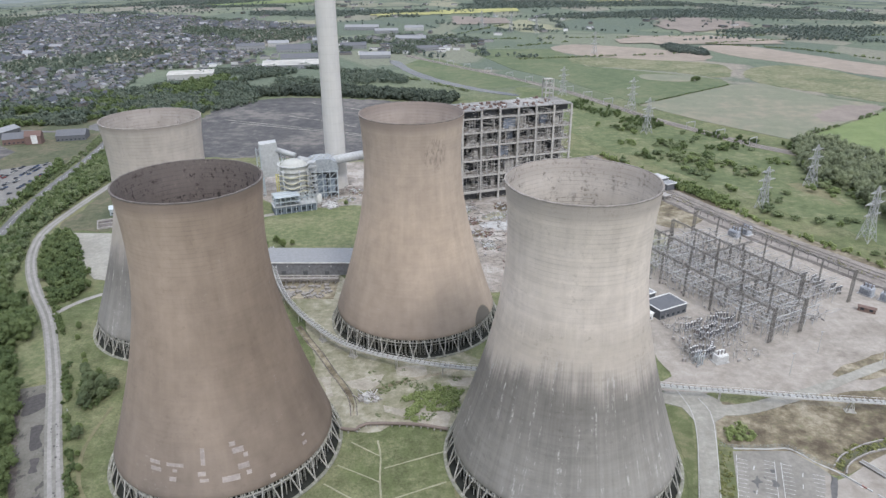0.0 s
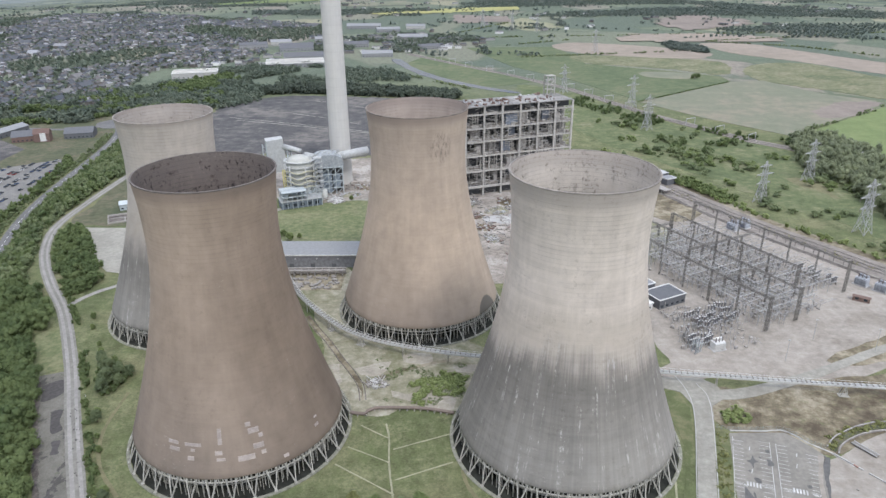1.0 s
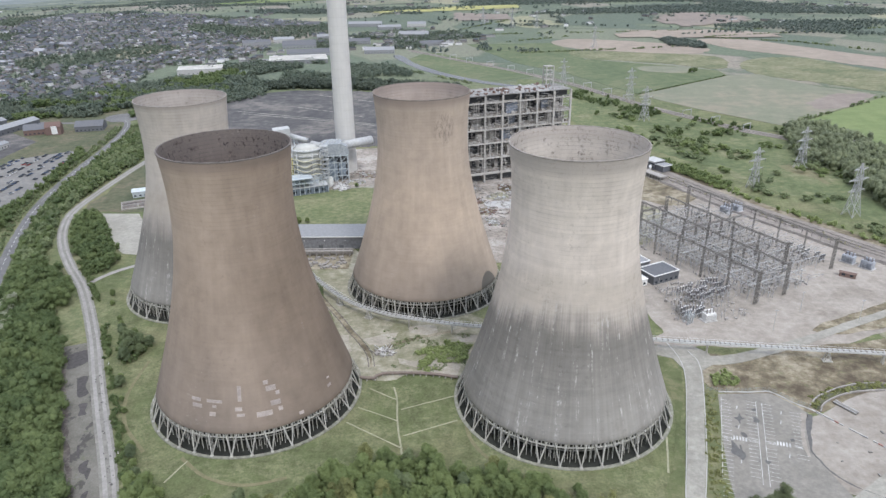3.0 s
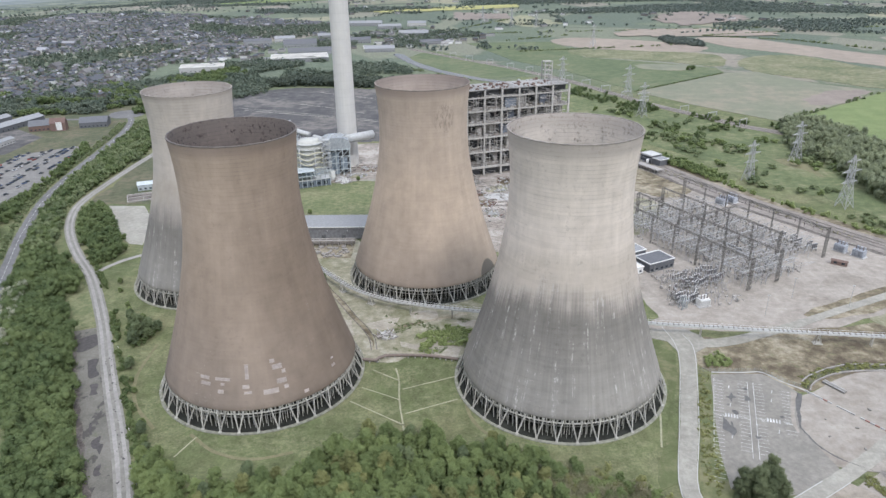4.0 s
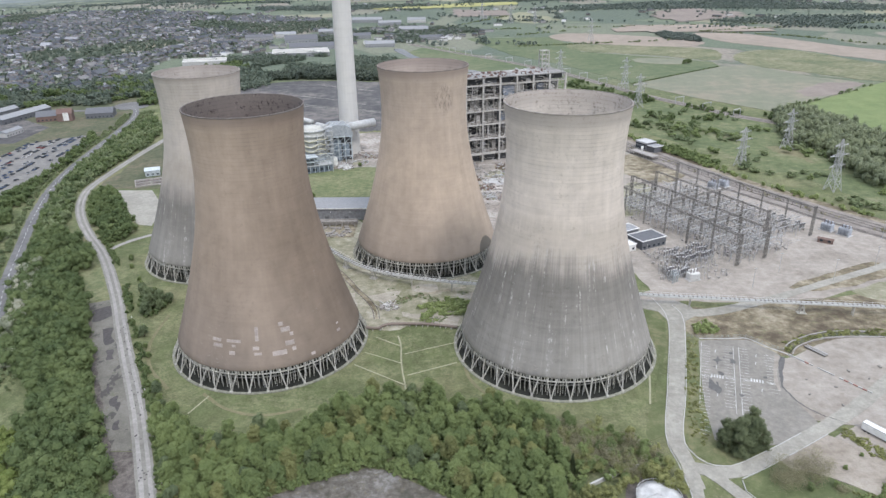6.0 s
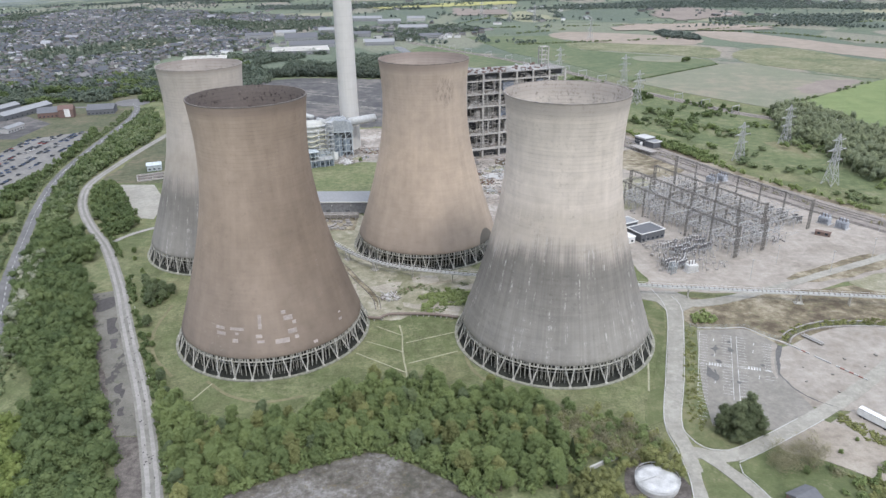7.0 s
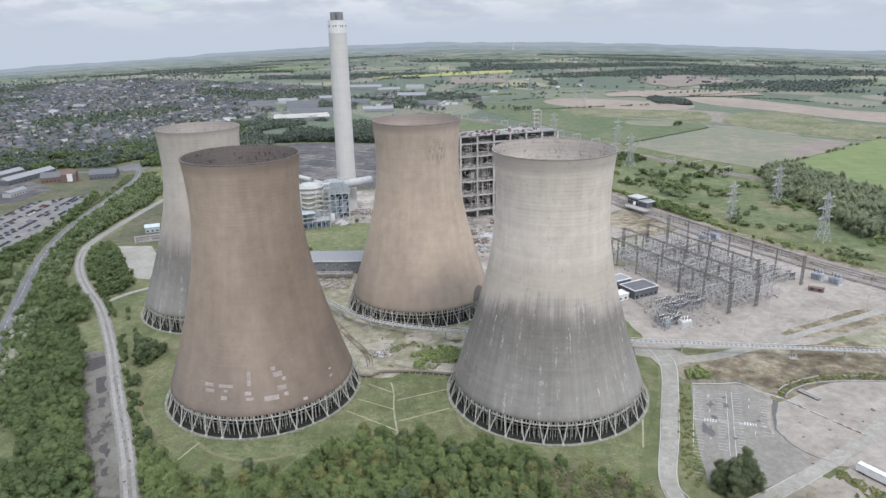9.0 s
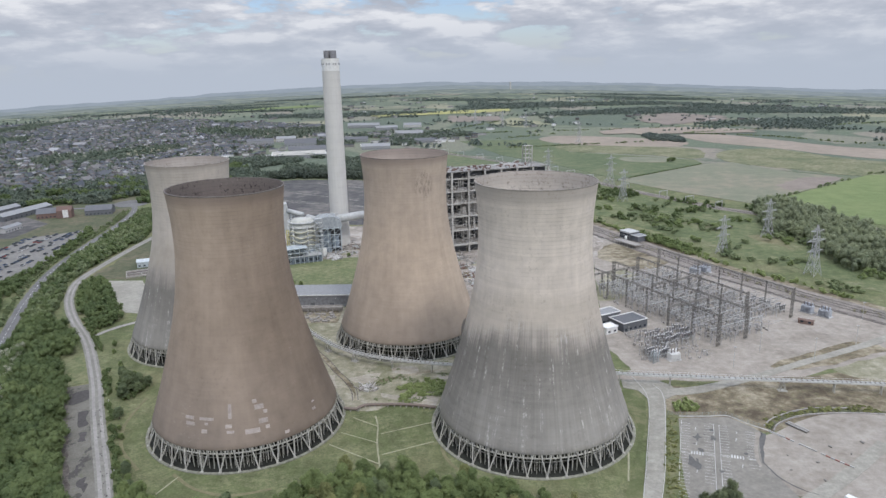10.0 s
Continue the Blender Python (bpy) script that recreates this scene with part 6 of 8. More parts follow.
def transformer(at, turn, mat, label):
    ob = thing("transformer", label, "transformer", at, turn, group="transformers")
    part("tank", Geo().box(-3.2, -1.8, 0.4, 3.2, 1.8, 4.6), mat, ob)
    part("plinth", Geo().box(-4, -2.8, 0, 4, 2.8, 0.4), M_PALE, ob)
    bank = part("radiator", Geo().box(-3.0, -1.95, 0.8, 3.0, -1.82, 4.3), mat, ob)
    for i in range(9):
        part("fin", Geo().box(-2.9 + i * 0.7, -2.7, 0.9, -2.6 + i * 0.7, -1.96, 4.2), mat, bank)
    part("conservator", Geo().tube((-2.6, 0.9, 5.6), (2.6, 0.9, 5.6), 0.65, n=14), mat, ob, smooth=True)
    for x in (-2, 0, 2):
        g = Geo()
        g.lathe([(0.16, 4.5)] + [(0.22 + 0.17 * (i % 2), 4.6 + i * 0.2) for i in range(12)] + [(0.1, 7.1)], 8, x, -0.6)
        part("bushing", g, M_INSUL, ob)
    return ob


M_TRANSF = plain("grey_transformer_paint", (0.36, 0.38, 0.41), 0.6, vary=0.5)
transformer((146, 364, 0.1), 18, M_WHITE, "pale grey transformer on a concrete plinth")
for x, y, turn in ((262, 436, -55), (269, 427, -55)):
    big = transformer((x, y, 0.1), turn, M_TRANSF, "blue-grey transformer with radiator fins at the yard's end")
    big.scale = (1.1, 1.1, 1.1)
for x, y, turn in ((219, 528, -62), (229, 533, -62)):
    big = transformer((x, y, 0.1), turn, M_TRANSF, "large blue-grey transformer with radiator fins")
    big.scale = (1.2, 1.2, 1.1)


M_PORCELAIN = plain("dark_porcelain", (0.17, 0.17, 0.175), 0.4)


def breaker(at, turn):
    ob = thing("circuit_breaker", "dark porcelain circuit breaker on a steel frame", "circuit breaker", at, turn, group="circuit breakers")
    part("frame", Geo().box(-2.4, -0.5, 1.8, 2.4, 0.5, 2.2).box(-2.2, -0.3, 0, -1.8, 0.3, 1.8).box(1.8, -0.3, 0, 2.2, 0.3, 1.8), M_STEEL, ob)
    for x in (-1.8, 0, 1.8):
        g = Geo()
        for i in range(5):
            g.tube((x, 0, 2.2 + i * 0.5), (x + 0.1, 0, 2.6 + i * 0.5), 0.45, 0.28, 8)
        g.tube((x - 0.3, -0.9, 4.7), (x + 0.3, 0.9, 5.2), 0.36, n=8)
        part("pole", g, M_PORCELAIN, ob)
        part("cap", Geo().box(x - 0.32, -0.36, 5.0, x + 0.32, 0.36, 5.35), M_WHITE, ob, "white end cap")
    return ob


first = breaker((140, 394, 0.1), 20)
rng = random.Random(8)
for i in range(7):
    for j in range(3):
        if i + j and rng.random() < 0.8:
            copy_thing(first, pose(140 + i * 4.0 + j * 2.6 + rng.uniform(-0.6, 0.6), 394 + i * 2.1 - j * 5.6 + rng.uniform(-1.4, 1.4), 0.1, 0, 0, 20 + rng.uniform(-40, 40)))
for i in range(6):
    copy_thing(first, pose(*yard(38 + i * 6, 36), 0.1, 0, 0, YARD_TURN))
    copy_thing(first, pose(*yard(20 + i * 4.5 + rng.uniform(-1, 1), 85 + rng.uniform(-2, 2)), 0.1, 0, 0, YARD_TURN + 90))
for i in range(4):
    for j in range(2):
        copy_thing(first, pose(134 + i * 3.4 + rng.uniform(-1, 1), 366 + j * 4 + i + rng.uniform(-1, 1), 0.1, 0, 0, 30 + rng.uniform(-40, 40)))


sealing = thing("cable_sealing_end", "pale blue-grey cable sealing end leaning on its stand", "sealing end", (133, 359, 0.1), 20, group="cable sealing ends")
part("stand", Geo().box(-0.5, -0.4, 0, 0.5, 0.4, 1.2), M_STEEL, sealing)
part("tube", Geo().tube((0, 0, 1.2), (0.9, 0.3, 6.4), 0.32, 0.2, 10), M_BLUEPALE, sealing, smooth=True)
part("tip", Geo().tube((0.9, 0.3, 6.4), (0.96, 0.32, 6.8), 0.3, n=10), M_WHITE, sealing)
for x, y in ((134.6, 360.2), (136.2, 361.2), (132.2, 362), (133.8, 363), (135.4, 364)):
    copy_thing(sealing, pose(x, y, 0.1, 0, 0, 20))


M_DULL = plain("dull_yard_steel", (0.42, 0.415, 0.40), 0.75, vary=0.5)


def yard_clutter():
    """Droppers, jumpers, earth wires, cabinets and small steelwork, too fine to count."""
    r = random.Random(12)
    g, w = Geo(), Geo()
    for _ in range(1700):
        u, v = r.uniform(0, 122), r.uniform(-2, 88)
        if v > 50 and u < 18:
            continue
        x, y = yard(u, v)
        h = r.uniform(2, 7.5)
        kind = r.random()
        if kind < 0.34:
            g.beam((x, y, 0.1), (x, y, h), r.uniform(0.14, 0.26))
            g.beam((x - 1.2 * UX[0], y - 1.2 * UX[1], h), (x + 1.2 * UX[0], y + 1.2 * UX[1], h), 0.16)
        elif kind < 0.85:
            dx, dy = (UX if r.random() < 0.35 else UY)
            l = min(r.uniform(4, 14), 90 - v)
            h = r.uniform(4.5, 9.5)
            g.beam((x, y, h), (x + dx * l, y + dy * l, h + r.uniform(-1.2, 1.2)), 0.22)
        else:
            w.turned(x, y, 0.1, r.uniform(0.8, 2.2), r.uniform(0.8, 2.2), r.uniform(0.6, 1.6), YARD_TURN)
    for _ in range(260):
        x, y = 128 + r.uniform(0, 40), 362 + r.uniform(0, 46)
        if y < 355 + (x - 128) * 0.3:
            continue
        h = r.uniform(1.5, 5)
        if r.random() < 0.7:
            g.beam((x, y, 0.1), (x, y, h), 0.2)
            if r.random() < 0.5:
                g.beam((x, y, h), (x + r.uniform(-4, 4), y + r.uniform(-4, 4), h), 0.15)
        else:
            w.turned(x, y, 0.1, r.uniform(0.6, 2.0), r.uniform(0.6, 2.2), r.uniform(0.6, 1.4), 20)
    solid("yard_steelwork", g, M_DULL, "fine grey steelwork and jumpers of the switchyard", "steelwork", kind="stuff")
    solid("yard_cabinets", w, M_RUIN, "small pale cabinets and plinths of the switchyard", "cabinets", kind="stuff")


yard_clutter()


def block_house(name, label, at, turn, size, wall, roof, storeys=1, parapet=True, category="building", group=""):
    """A plain flat-roofed or low building with windows on its long sides."""
    w, d, h = size
    ob = thing(name, label, category, at, turn, group)
    part("wall", Geo().box(-w / 2, -d / 2, 0, w / 2, d / 2, h), wall, ob)
    if parapet:
        part("roof", Geo().box(-w / 2 - 0.3, -d / 2 - 0.3, h, w / 2 + 0.3, d / 2 + 0.3, h + 0.35), roof, ob)
        p = Geo()
        for box in ((-w / 2 - 0.35, -d / 2 - 0.35, w / 2 + 0.35, -d / 2 + 0.25), (-w / 2 - 0.35, d / 2 - 0.25, w / 2 + 0.35, d / 2 + 0.35), (-w / 2 - 0.35, -d / 2 + 0.25, -w / 2 + 0.25, d / 2 - 0.25), (w / 2 - 0.25, -d / 2 + 0.25, w / 2 + 0.35, d / 2 - 0.25)):
            p.box(box[0], box[1], h + 0.36, box[2], box[3], h + 0.8)
        part("parapet", p, M_WHITE, ob, "white parapet edge")
    else:
        r = Geo().add([(-w / 2 - 0.4, -d / 2 - 0.4, h), (w / 2 + 0.4, -d / 2 - 0.4, h), (w / 2 + 0.4, d / 2 + 0.4, h), (-w / 2 - 0.4, d / 2 + 0.4, h), (-w / 2 - 0.4, 0, h + d * 0.22), (w / 2 + 0.4, 0, h + d * 0.22)],
                      [(0, 1, 5, 4), (2, 3, 4, 5), (1, 2, 5), (3, 0, 4), (3, 2, 1, 0)])
        part("roof", r, roof, ob)
    pane = Geo().box(-0.9, -0.06, 0, 0.9, 0.06, 1.3).mesh("window", M_GLASS)
    for s in range(storeys):
        n = min(10, max(1, int(w // 4)))
        for i in range(n):
            x = -w / 2 + (i + 0.5) * w / n
            for y in (-d / 2, d / 2):
                part("window", pane, M_GLASS, ob).matrix_basis = pose(x, y, 1.1 + s * 3.0)
    return ob


block_house("control_house", "dark brick control house with a white parapet", (134, 417, 0), 27, (20, 14, 5.5), M_SLATE, M_SLATE, 1)
block_house("control_house", "low brick control house with a white parapet", (122, 428, 0), 27, (16, 10, 6.5), M_SLATE, M_ROOF, 1)
block_house("control_house", "small white-roofed hut beside the yard", (119, 408, 0), 27, (9, 7, 4), M_WHITE, M_WHITE, 1)
signal = thing("signal_house", "dark two-storey signal house with white roof edges", "building", (199, 647, 0), -62)
part("wall", Geo().box(-9, -6, 0, 5, 6, 7.4), M_SLATE, signal)
part("wing", Geo().box(5, -5, 0, 15, 5, 5.6), M_SLATE, signal, "lower dark wing")
part("roof", Geo().box(-9.5, -6.5, 7.4, 5.5, 6.5, 7.9), M_ROOFPALE, signal, "pale flat roof")
part("wing_roof", Geo().box(5.5, -5.3, 5.6, 15.3, 5.3, 5.95), M_ROOF, signal, "grey wing roof")
part("wing_edge", Geo().box(5.5, -5.6, 5.5, 15.6, -5.3, 6.3).box(15.3, -5.3, 5.5, 15.6, 5.6, 6.3).box(5.5, 5.3, 5.5, 15.3, 5.6, 6.3), M_WHITE, signal, "white roof edge")
part("band", Geo().box(-9.1, -6.12, 6.6, 5.1, -6.0, 7.3), M_WHITE, signal, "white fascia")
for i in range(6):
    for z in (1.2, 4.4):
        win = part("window", Geo().box(-8.4 + i * 2.2, -6.1, z, -7.0 + i * 2.2, -6.0, z + 1.5), M_GLASS, signal)
        part("frame", Geo().box(-8.5 + i * 2.2, -6.14, z - 0.15, -6.9 + i * 2.2, -6.0, z), M_WHITE, win)
for i in range(5):
    part("window", Geo().box(-9.1, -5 + i * 2.2, 4.4, -9.0, -3.6 + i * 2.2, 5.9), M_GLASS, signal)
part("tank", Geo().tube((3, -9, 0), (3, -9, 4.5), 1.2, n=16), M_WHITE, signal, "white upright tank", smooth=True)
platform = thing("signal_platform", "raised concrete platform on posts before the signal house", "platform", (189, 621, 0), -62)
part("slab", Geo().box(-14, -4, 3.2, 14, 4, 3.7), M_RUIN, platform)
for i in range(9):
    for y in (-3.6, 3.6):
        part("post", Geo().box(-13.7 + i * 3.4, y - 0.2, 0, -13.3 + i * 3.4, y + 0.2, 3.2), M_LEG, platform)
for i in range(15):
    part("rail_post", Geo().box(-13.9 + i * 2.0, -3.95, 3.7, -13.8 + i * 2.0, -3.85, 4.8), M_STEEL, platform)
part("rail", Geo().box(-14, -3.95, 4.8, 14, -3.85, 4.9), M_STEEL, platform)
block_house("yard_hut", "small brown hut in the switchyard", (250, 415, 0), -35, (9, 3.2, 2.8), M_RUST, M_RUST, 1, False)
ruins = thing("old_foundations", "low broken walls of cleared buildings in rough ground", "ruin", (-243, 566, 0), 24)
for x0, y0, x1, y1 in ((-16, -12, 14, -11.2), (-16, -3, 14, -2.2), (-16, 6, 14, 6.8), (-16, -11.2, -15.2, 6), (-4, -11.2, -3.2, -3), (6, -2.2, 6.8, 6), (13.2, -11.2, 14, 6)):
    part("low_wall", Geo().box(x0, y0, 0, x1, y1, 1.3), M_RUIN, ruins)
for x0, y0, x1, y1 in ((-15, -11, -4.5, -3.4), (-2.6, -11, 13, -3.4), (-15, -1.8, 5.6, 5.6)):
    part("pit_floor", Geo().box(x0, y0, 0.0, x1, y1, 0.25), M_DARKSOIL, ruins)
block_house("works_hut", "pale blue hut beside the far tower", (-252, 585, 0), 20, (12, 9, 5), M_BLUEPALE, M_BLUEPALE, 1, False)
for (x, y), h in (((200, 372), 12), ((226, 360), 13), ((262, 380), 12), ((176, 352), 12), ((290, 420), 12)):
    lamp = thing("yard_lamp", "slim grey lamp post in the switchyard", "lamp post", (x, y, 0.1), group="yard lamps")
    part("post", Geo().tube((0, 0, 0), (0, 0, h), 0.16, 0.09, 8), M_STEEL, lamp)
    part("head", Geo().box(-0.8, -0.2, h, 0.8, 0.2, h + 0.25), M_STEEL, lamp)


# ---- pylons ----
def pylon(at, h, turn, label):
    ob = thing("pylon", label, "pylon", at, turn, group="pylons")
    k = h / 46
    level = [(0, 5.2), (9, 3.8), (18, 2.6), (27, 2.0), (36, 1.7), (46, 0.4)]
    bar, legs = 0.38, [Geo() for _ in range(4)]
    for (z0, a), (z1, b) in zip(level, level[1:]):
        c0 = [(x * a * k, y * a * k, z0 * k) for x, y in ((-1, -1), (1, -1), (1, 1), (-1, 1))]
        c1 = [(x * b * k, y * b * k, z1 * k) for x, y in ((-1, -1), (1, -1), (1, 1), (-1, 1))]
        for i in range(4):
            j = (i + 1) % 4
            legs[i].beam(c0[i], c1[i], bar)
            part("brace", Geo().beam(c0[i], c1[j], bar * 0.65).beam(c0[j], c1[i], bar * 0.65).beam(c1[i], c1[j], bar * 0.65), M_STEEL, ob)
    for leg in legs:
        part("leg", leg, M_STEEL, ob)
    for z, w in ((22, 10.2), (31.5, 12.2), (40.5, 8.8)):
        for s in (-1, 1):
            arm = Geo()
            for y in (-1, 1):
                arm.beam((s * 1.2 * k, y * k, z * k), (s * w * k, 0, z * k + 0.4), bar * 0.8)
                arm.beam((s * 1.0 * k, y * k, (z + 2.4) * k), (s * w * k, 0, z * k + 0.4), bar * 0.65)
            arm = part("cross_arm", arm, M_STEEL, ob)
            part("insulator", Geo().tube((s * w * k, 0, z * k + 0.3), (s * w * k, 0, z * k - 2.2), 0.16, n=6), M_INSUL, arm)
    return ob


pylon((264, 586, 0), 35, 25, "grey lattice steel pylon in rough grass")
pylon((330.4, 640.8, 0), 38, 25, "grey lattice steel pylon beside the trees")
pylon((309.5, 518.8, 0), 41, 25, "grey lattice steel pylon in rough grass")
for x, y, h in ((241, 836, 40), (255, 958, 42), (183, 1062, 40), (316, 1481, 45), (249, 1861, 46), (190, 1900, 46), (120, 1990, 46)):
    pylon((x, y, far_height(x, y)), h, 30, "distant grey lattice steel pylon")


# ---- railway: rails, portal gantries ----
def rail_line(pts, offsets, label):
    line = catmull(pts, 12.0)
    ob = thing("track", label, "railway track", kind="structure")
    for o in offsets:
        for side in (-0.72, 0.72):
            g = Geo()
            for i in range(len(line) - 1):
                a, b = line[i], line[i + 1]
                way = (b - a).normalized()
                s = Vector((-way.y, way.x)) * (o + side)
                g.beam((*(a + s), 0.5), (*(b + s), 0.5), 0.14, 0.2)
            part("rail", g, M_GANTRY, ob)


rail_line([(150, 740), (183, 666), (213, 594), (240, 534), (266, 490), (288, 453), (320, 410), (370, 360)], (-5, 0, 5), "rusty disused siding tracks")
rail_line([(-60, 1480), (26, 1351), (121, 1215), (197, 1086), (265, 915), (298, 856), (339, 781), (381, 733), (444, 667), (540, 580)], (-2.4, 2.4), "double track of the electrified line")
line = catmull([(-20, 1420), (26, 1351), (121, 1215), (197, 1086), (265, 915), (298, 856), (339, 781), (381, 733), (444, 667), (520, 597)], 48.0)
for i in range(1, len(line) - 1):
    way = (line[i + 1] - line[i - 1]).normalized()
    ob = thing("catenary_portal", "pale steel overhead-line portal over the railway", "portal", (*line[i], 0.3), math.degrees(math.atan2(way.y, way.x)) + 90, group="catenary portals")
    for x in (-7, 7):
        part("mast", Geo().box(x - 0.25, -0.25, 0, x + 0.25, 0.25, 8), M_STEEL, ob)
    part("beam", Geo().box(-7.3, -0.3, 7.4, 7.3, 0.3, 8.1), M_STEEL, ob)


# ---- car park, pads and small things by the site road ----
AX, BX = (0.345, 0.939), (0.939, -0.345)


def bay(a, b):
    return 109 + AX[0] * a + BX[0] * b, 241 + AX[1] * a + BX[1] * b


BAY_TURN = math.degrees(math.atan2(AX[1], AX[0]))
marks = Geo()


def bay_line(a, b0, b1, wide=0.16):
    p, q = bay(a, b0), bay(a, b1)
    marks.turned((p[0] + q[0]) / 2, (p[1] + q[1]) / 2, 0.15, 0.208, wide, b1 - b0, BAY_TURN)


for i in range(-7, 24):
    a = 1.0 + i * 2.4
    for b0, b1, a0, a1 in ((-1.7, 2.3, -16, 56), (8.3, 12.3, 4, 57), (15.1, 19.0, 4, 57), (26.2, 30.6, 22, 56)):
        if a0 <= a <= a1 and not 25 < a < 29:
            bay_line(a, b0, b1)
for b, a0, a1 in ((12.6, 2, 57), (15.0, 2, 57), (-1.8, 2, 56)):
    p, q = bay(a0, b), bay(a1, b)
    marks.turned((p[0] + q[0]) / 2, (p[1] + q[1]) / 2, 0.15, 0.209, a1 - a0, 0.2, BAY_TURN)
for b0, a in ((3.0, 28.0), (19.6, 30.0)):
    for i in range(5):
        x, y = bay(a, b0 + i * 1.15)
        marks.turned(x, y, 0.15, 0.21, 2.6, 0.65, BAY_TURN)
for b0, a in ((-1.4, 27), (8.6, 28.2), (15.4, 29), (26.2, 30)):
    for i in range(7):
        x, y = bay(a, b0 + i * 0.6)
        marks.turned(x, y, 0.15, 0.207, 2.4, 0.12, BAY_TURN + 38)
for a, b in ((45, 22), (23, 23.5), (13.5, 5.3), (52, 22.6), (50, 4.6), (36, 5.0)):
    x, y = bay(a, b)
    marks.turned(x, y, 0.15, 0.21, 2.6, 0.3, BAY_TURN - 8)
solid("bay_markings", marks, M_LINE, "faded white parking bay lines and crossings", "road marking", kind="structure")
M_REDPLASTIC = plain("red_plastic", (0.36, 0.20, 0.17), 0.6)
M_TANKROOF = plain("dirty_tank_roof", (0.52, 0.525, 0.52), 0.7, vary=0.5, scale=0.3)
M_PATCH = plain("dark_tar_patch", (0.125, 0.123, 0.12), 0.9, vary=0.4)
for outline in ([(126.2, 279.1), (128.2, 279.8), (129.9, 282.1), (129.8, 279.8), (130.6, 278.2), (128.6, 277.6), (127.3, 274.8), (127.2, 277.6)],
                [(134.6, 279.5), (135.9, 279.3), (136.6, 277.0), (135.4, 275.6), (133.4, 276.2), (134.4, 277.6)],
                [(119.6, 264.4), (120.3, 262.2), (120.6, 259.6), (122.0, 257.0), (121.4, 254.6), (119.4, 252.6), (118.4, 254.8), (116.6, 257.0), (117.6, 259.6), (118.6, 262.0)],
                [(121.6, 261.4), (122.2, 260.9), (121.4, 257.8), (120.9, 258.0)],
                [(128.2, 252.6), (129.2, 251.6), (130.2, 251.2), (128.8, 250.0), (127.9, 250.4)],
                [(125.3, 251.9), (126.2, 252.0), (125.9, 251.2)],
                [(136.4, 285.2), (138.2, 285.2), (138.0, 283.8), (136.6, 283.4)],
                [(124.4, 273.6), (125.4, 273.8), (125.2, 272.6)],
                [(144.0, 264.8), (145.6, 264.6), (145.2, 263.2), (143.8, 263.2)],
                [(125.0, 269.0), (126.8, 269.2), (127.2, 266.8), (125.6, 266.2)],
                [(131.9, 281.2), (132.8, 281.0), (132.4, 280.0)]):
    solid("tar_patch", area(outline, 0.1, 0.215, 0.12, True, 0.5), M_PATCH, "ragged dark tar patch in the asphalt", "patch", "tar patches", "structure")
for pts, w, mat, name, label in (
        ([(160, 280.6), (156.8, 275), (153.4, 268), (150.8, 261.3), (149.1, 257), (149.6, 251.8), (150.4, 246), (156, 237), (164, 231)], [2.6, 2.0, 1.6, 1.2, 0.5, 0.7, 0.4, 0.4, 0.3], M_PATCH, "drain_line", "dark curved crack and drain round the pad"),
        ([(158, 281.5), (154.2, 274.5), (150.8, 268), (147.8, 260), (146.6, 254)], [2.6, 1.8, 1.8, 1.8, 1.0], M_ROUNDPAD, "apron_edge", "pale concrete edge strip of the car park"),
        ([(164.2, 284.6), (169.2, 290.2), (177.4, 294.9), (185.6, 298.2), (196, 300.2), (212, 299.6), (228, 297.5)], [2.4, 3.6, 3.4, 3.6, 4.0, 3.6, 3.0], M_ROUGH, "ditch", "overgrown dark ditch round the pad"),
        ([(127, 298.2), (140, 297.6), (150.3, 297.4), (157.6, 288.6), (163, 283.5), (168, 275)], 0.7, M_PALE, "kerb", "pale concrete kerb with rusty stains")):
    solid(name, ribbon(pts, w, 0, 0.26, 2.0, 0.25), mat, label, "kerb", kind="structure")
for pts, label in (([(165.6, 282.4), (169.2, 287.3), (175.8, 291.8), (183.5, 295.1), (194, 297.2), (212, 297), (227, 295)], "low dark-stained concrete wall round the pad"), ([(163.2, 286.9), (169.1, 292.7), (178.7, 298.0), (187.4, 301.3), (197, 302.8), (212, 302)], "broken pale stone wall beside the ditch")):
    wall = thing("low_wall", label, "wall", kind="structure")
    line = catmull(pts, 2.2)
    for i, (p, q) in enumerate(zip(line, line[1:])):
        way = q - p
        part("wall_block", Geo().turned((p.x + q.x) / 2, (p.y + q.y) / 2, 0.0, 0.75 + 0.3 * noise.noise(Vector((p.x * 0.3, p.y * 0.3, 1))), way.length - 0.06, 0.6, math.degrees(math.atan2(way.y, way.x))), M_RUIN, wall)
mesh_fence = thing("mesh_fence", "grey-green wire mesh fence along the car park", "fence")
line = catmull([(121.8, 300), (126.3, 298.4), (138, 297.9), (149.6, 297.7), (156.6, 290), (162, 285)], 2.6)
for p, q in zip(line, line[1:]):
    part("post", Geo().beam((*p, 0.0), (*p, 2.3), 0.12), M_FENCE, mesh_fence)
    for z in (0.5, 0.9, 1.3, 1.7, 2.1):
        part("wire", Geo().beam((*p, z), (*q, z), 0.05), M_FENCE, mesh_fence)
fence = thing("barrier_line", "line of grimy white and red barriers across the pad", "barrier", (163.5, 282.5, 0.18), math.degrees(math.atan2(-31, 21)))
for i in range(19):
    if i not in (6, 11):
        part("barrier", Geo().box(i * 2.0 + 0.05, -0.22, 0, i * 2.0 + 1.95, 0.22, 0.55), M_REDPLASTIC if i in (4, 13, 15, 17) else M_PALE, fence)
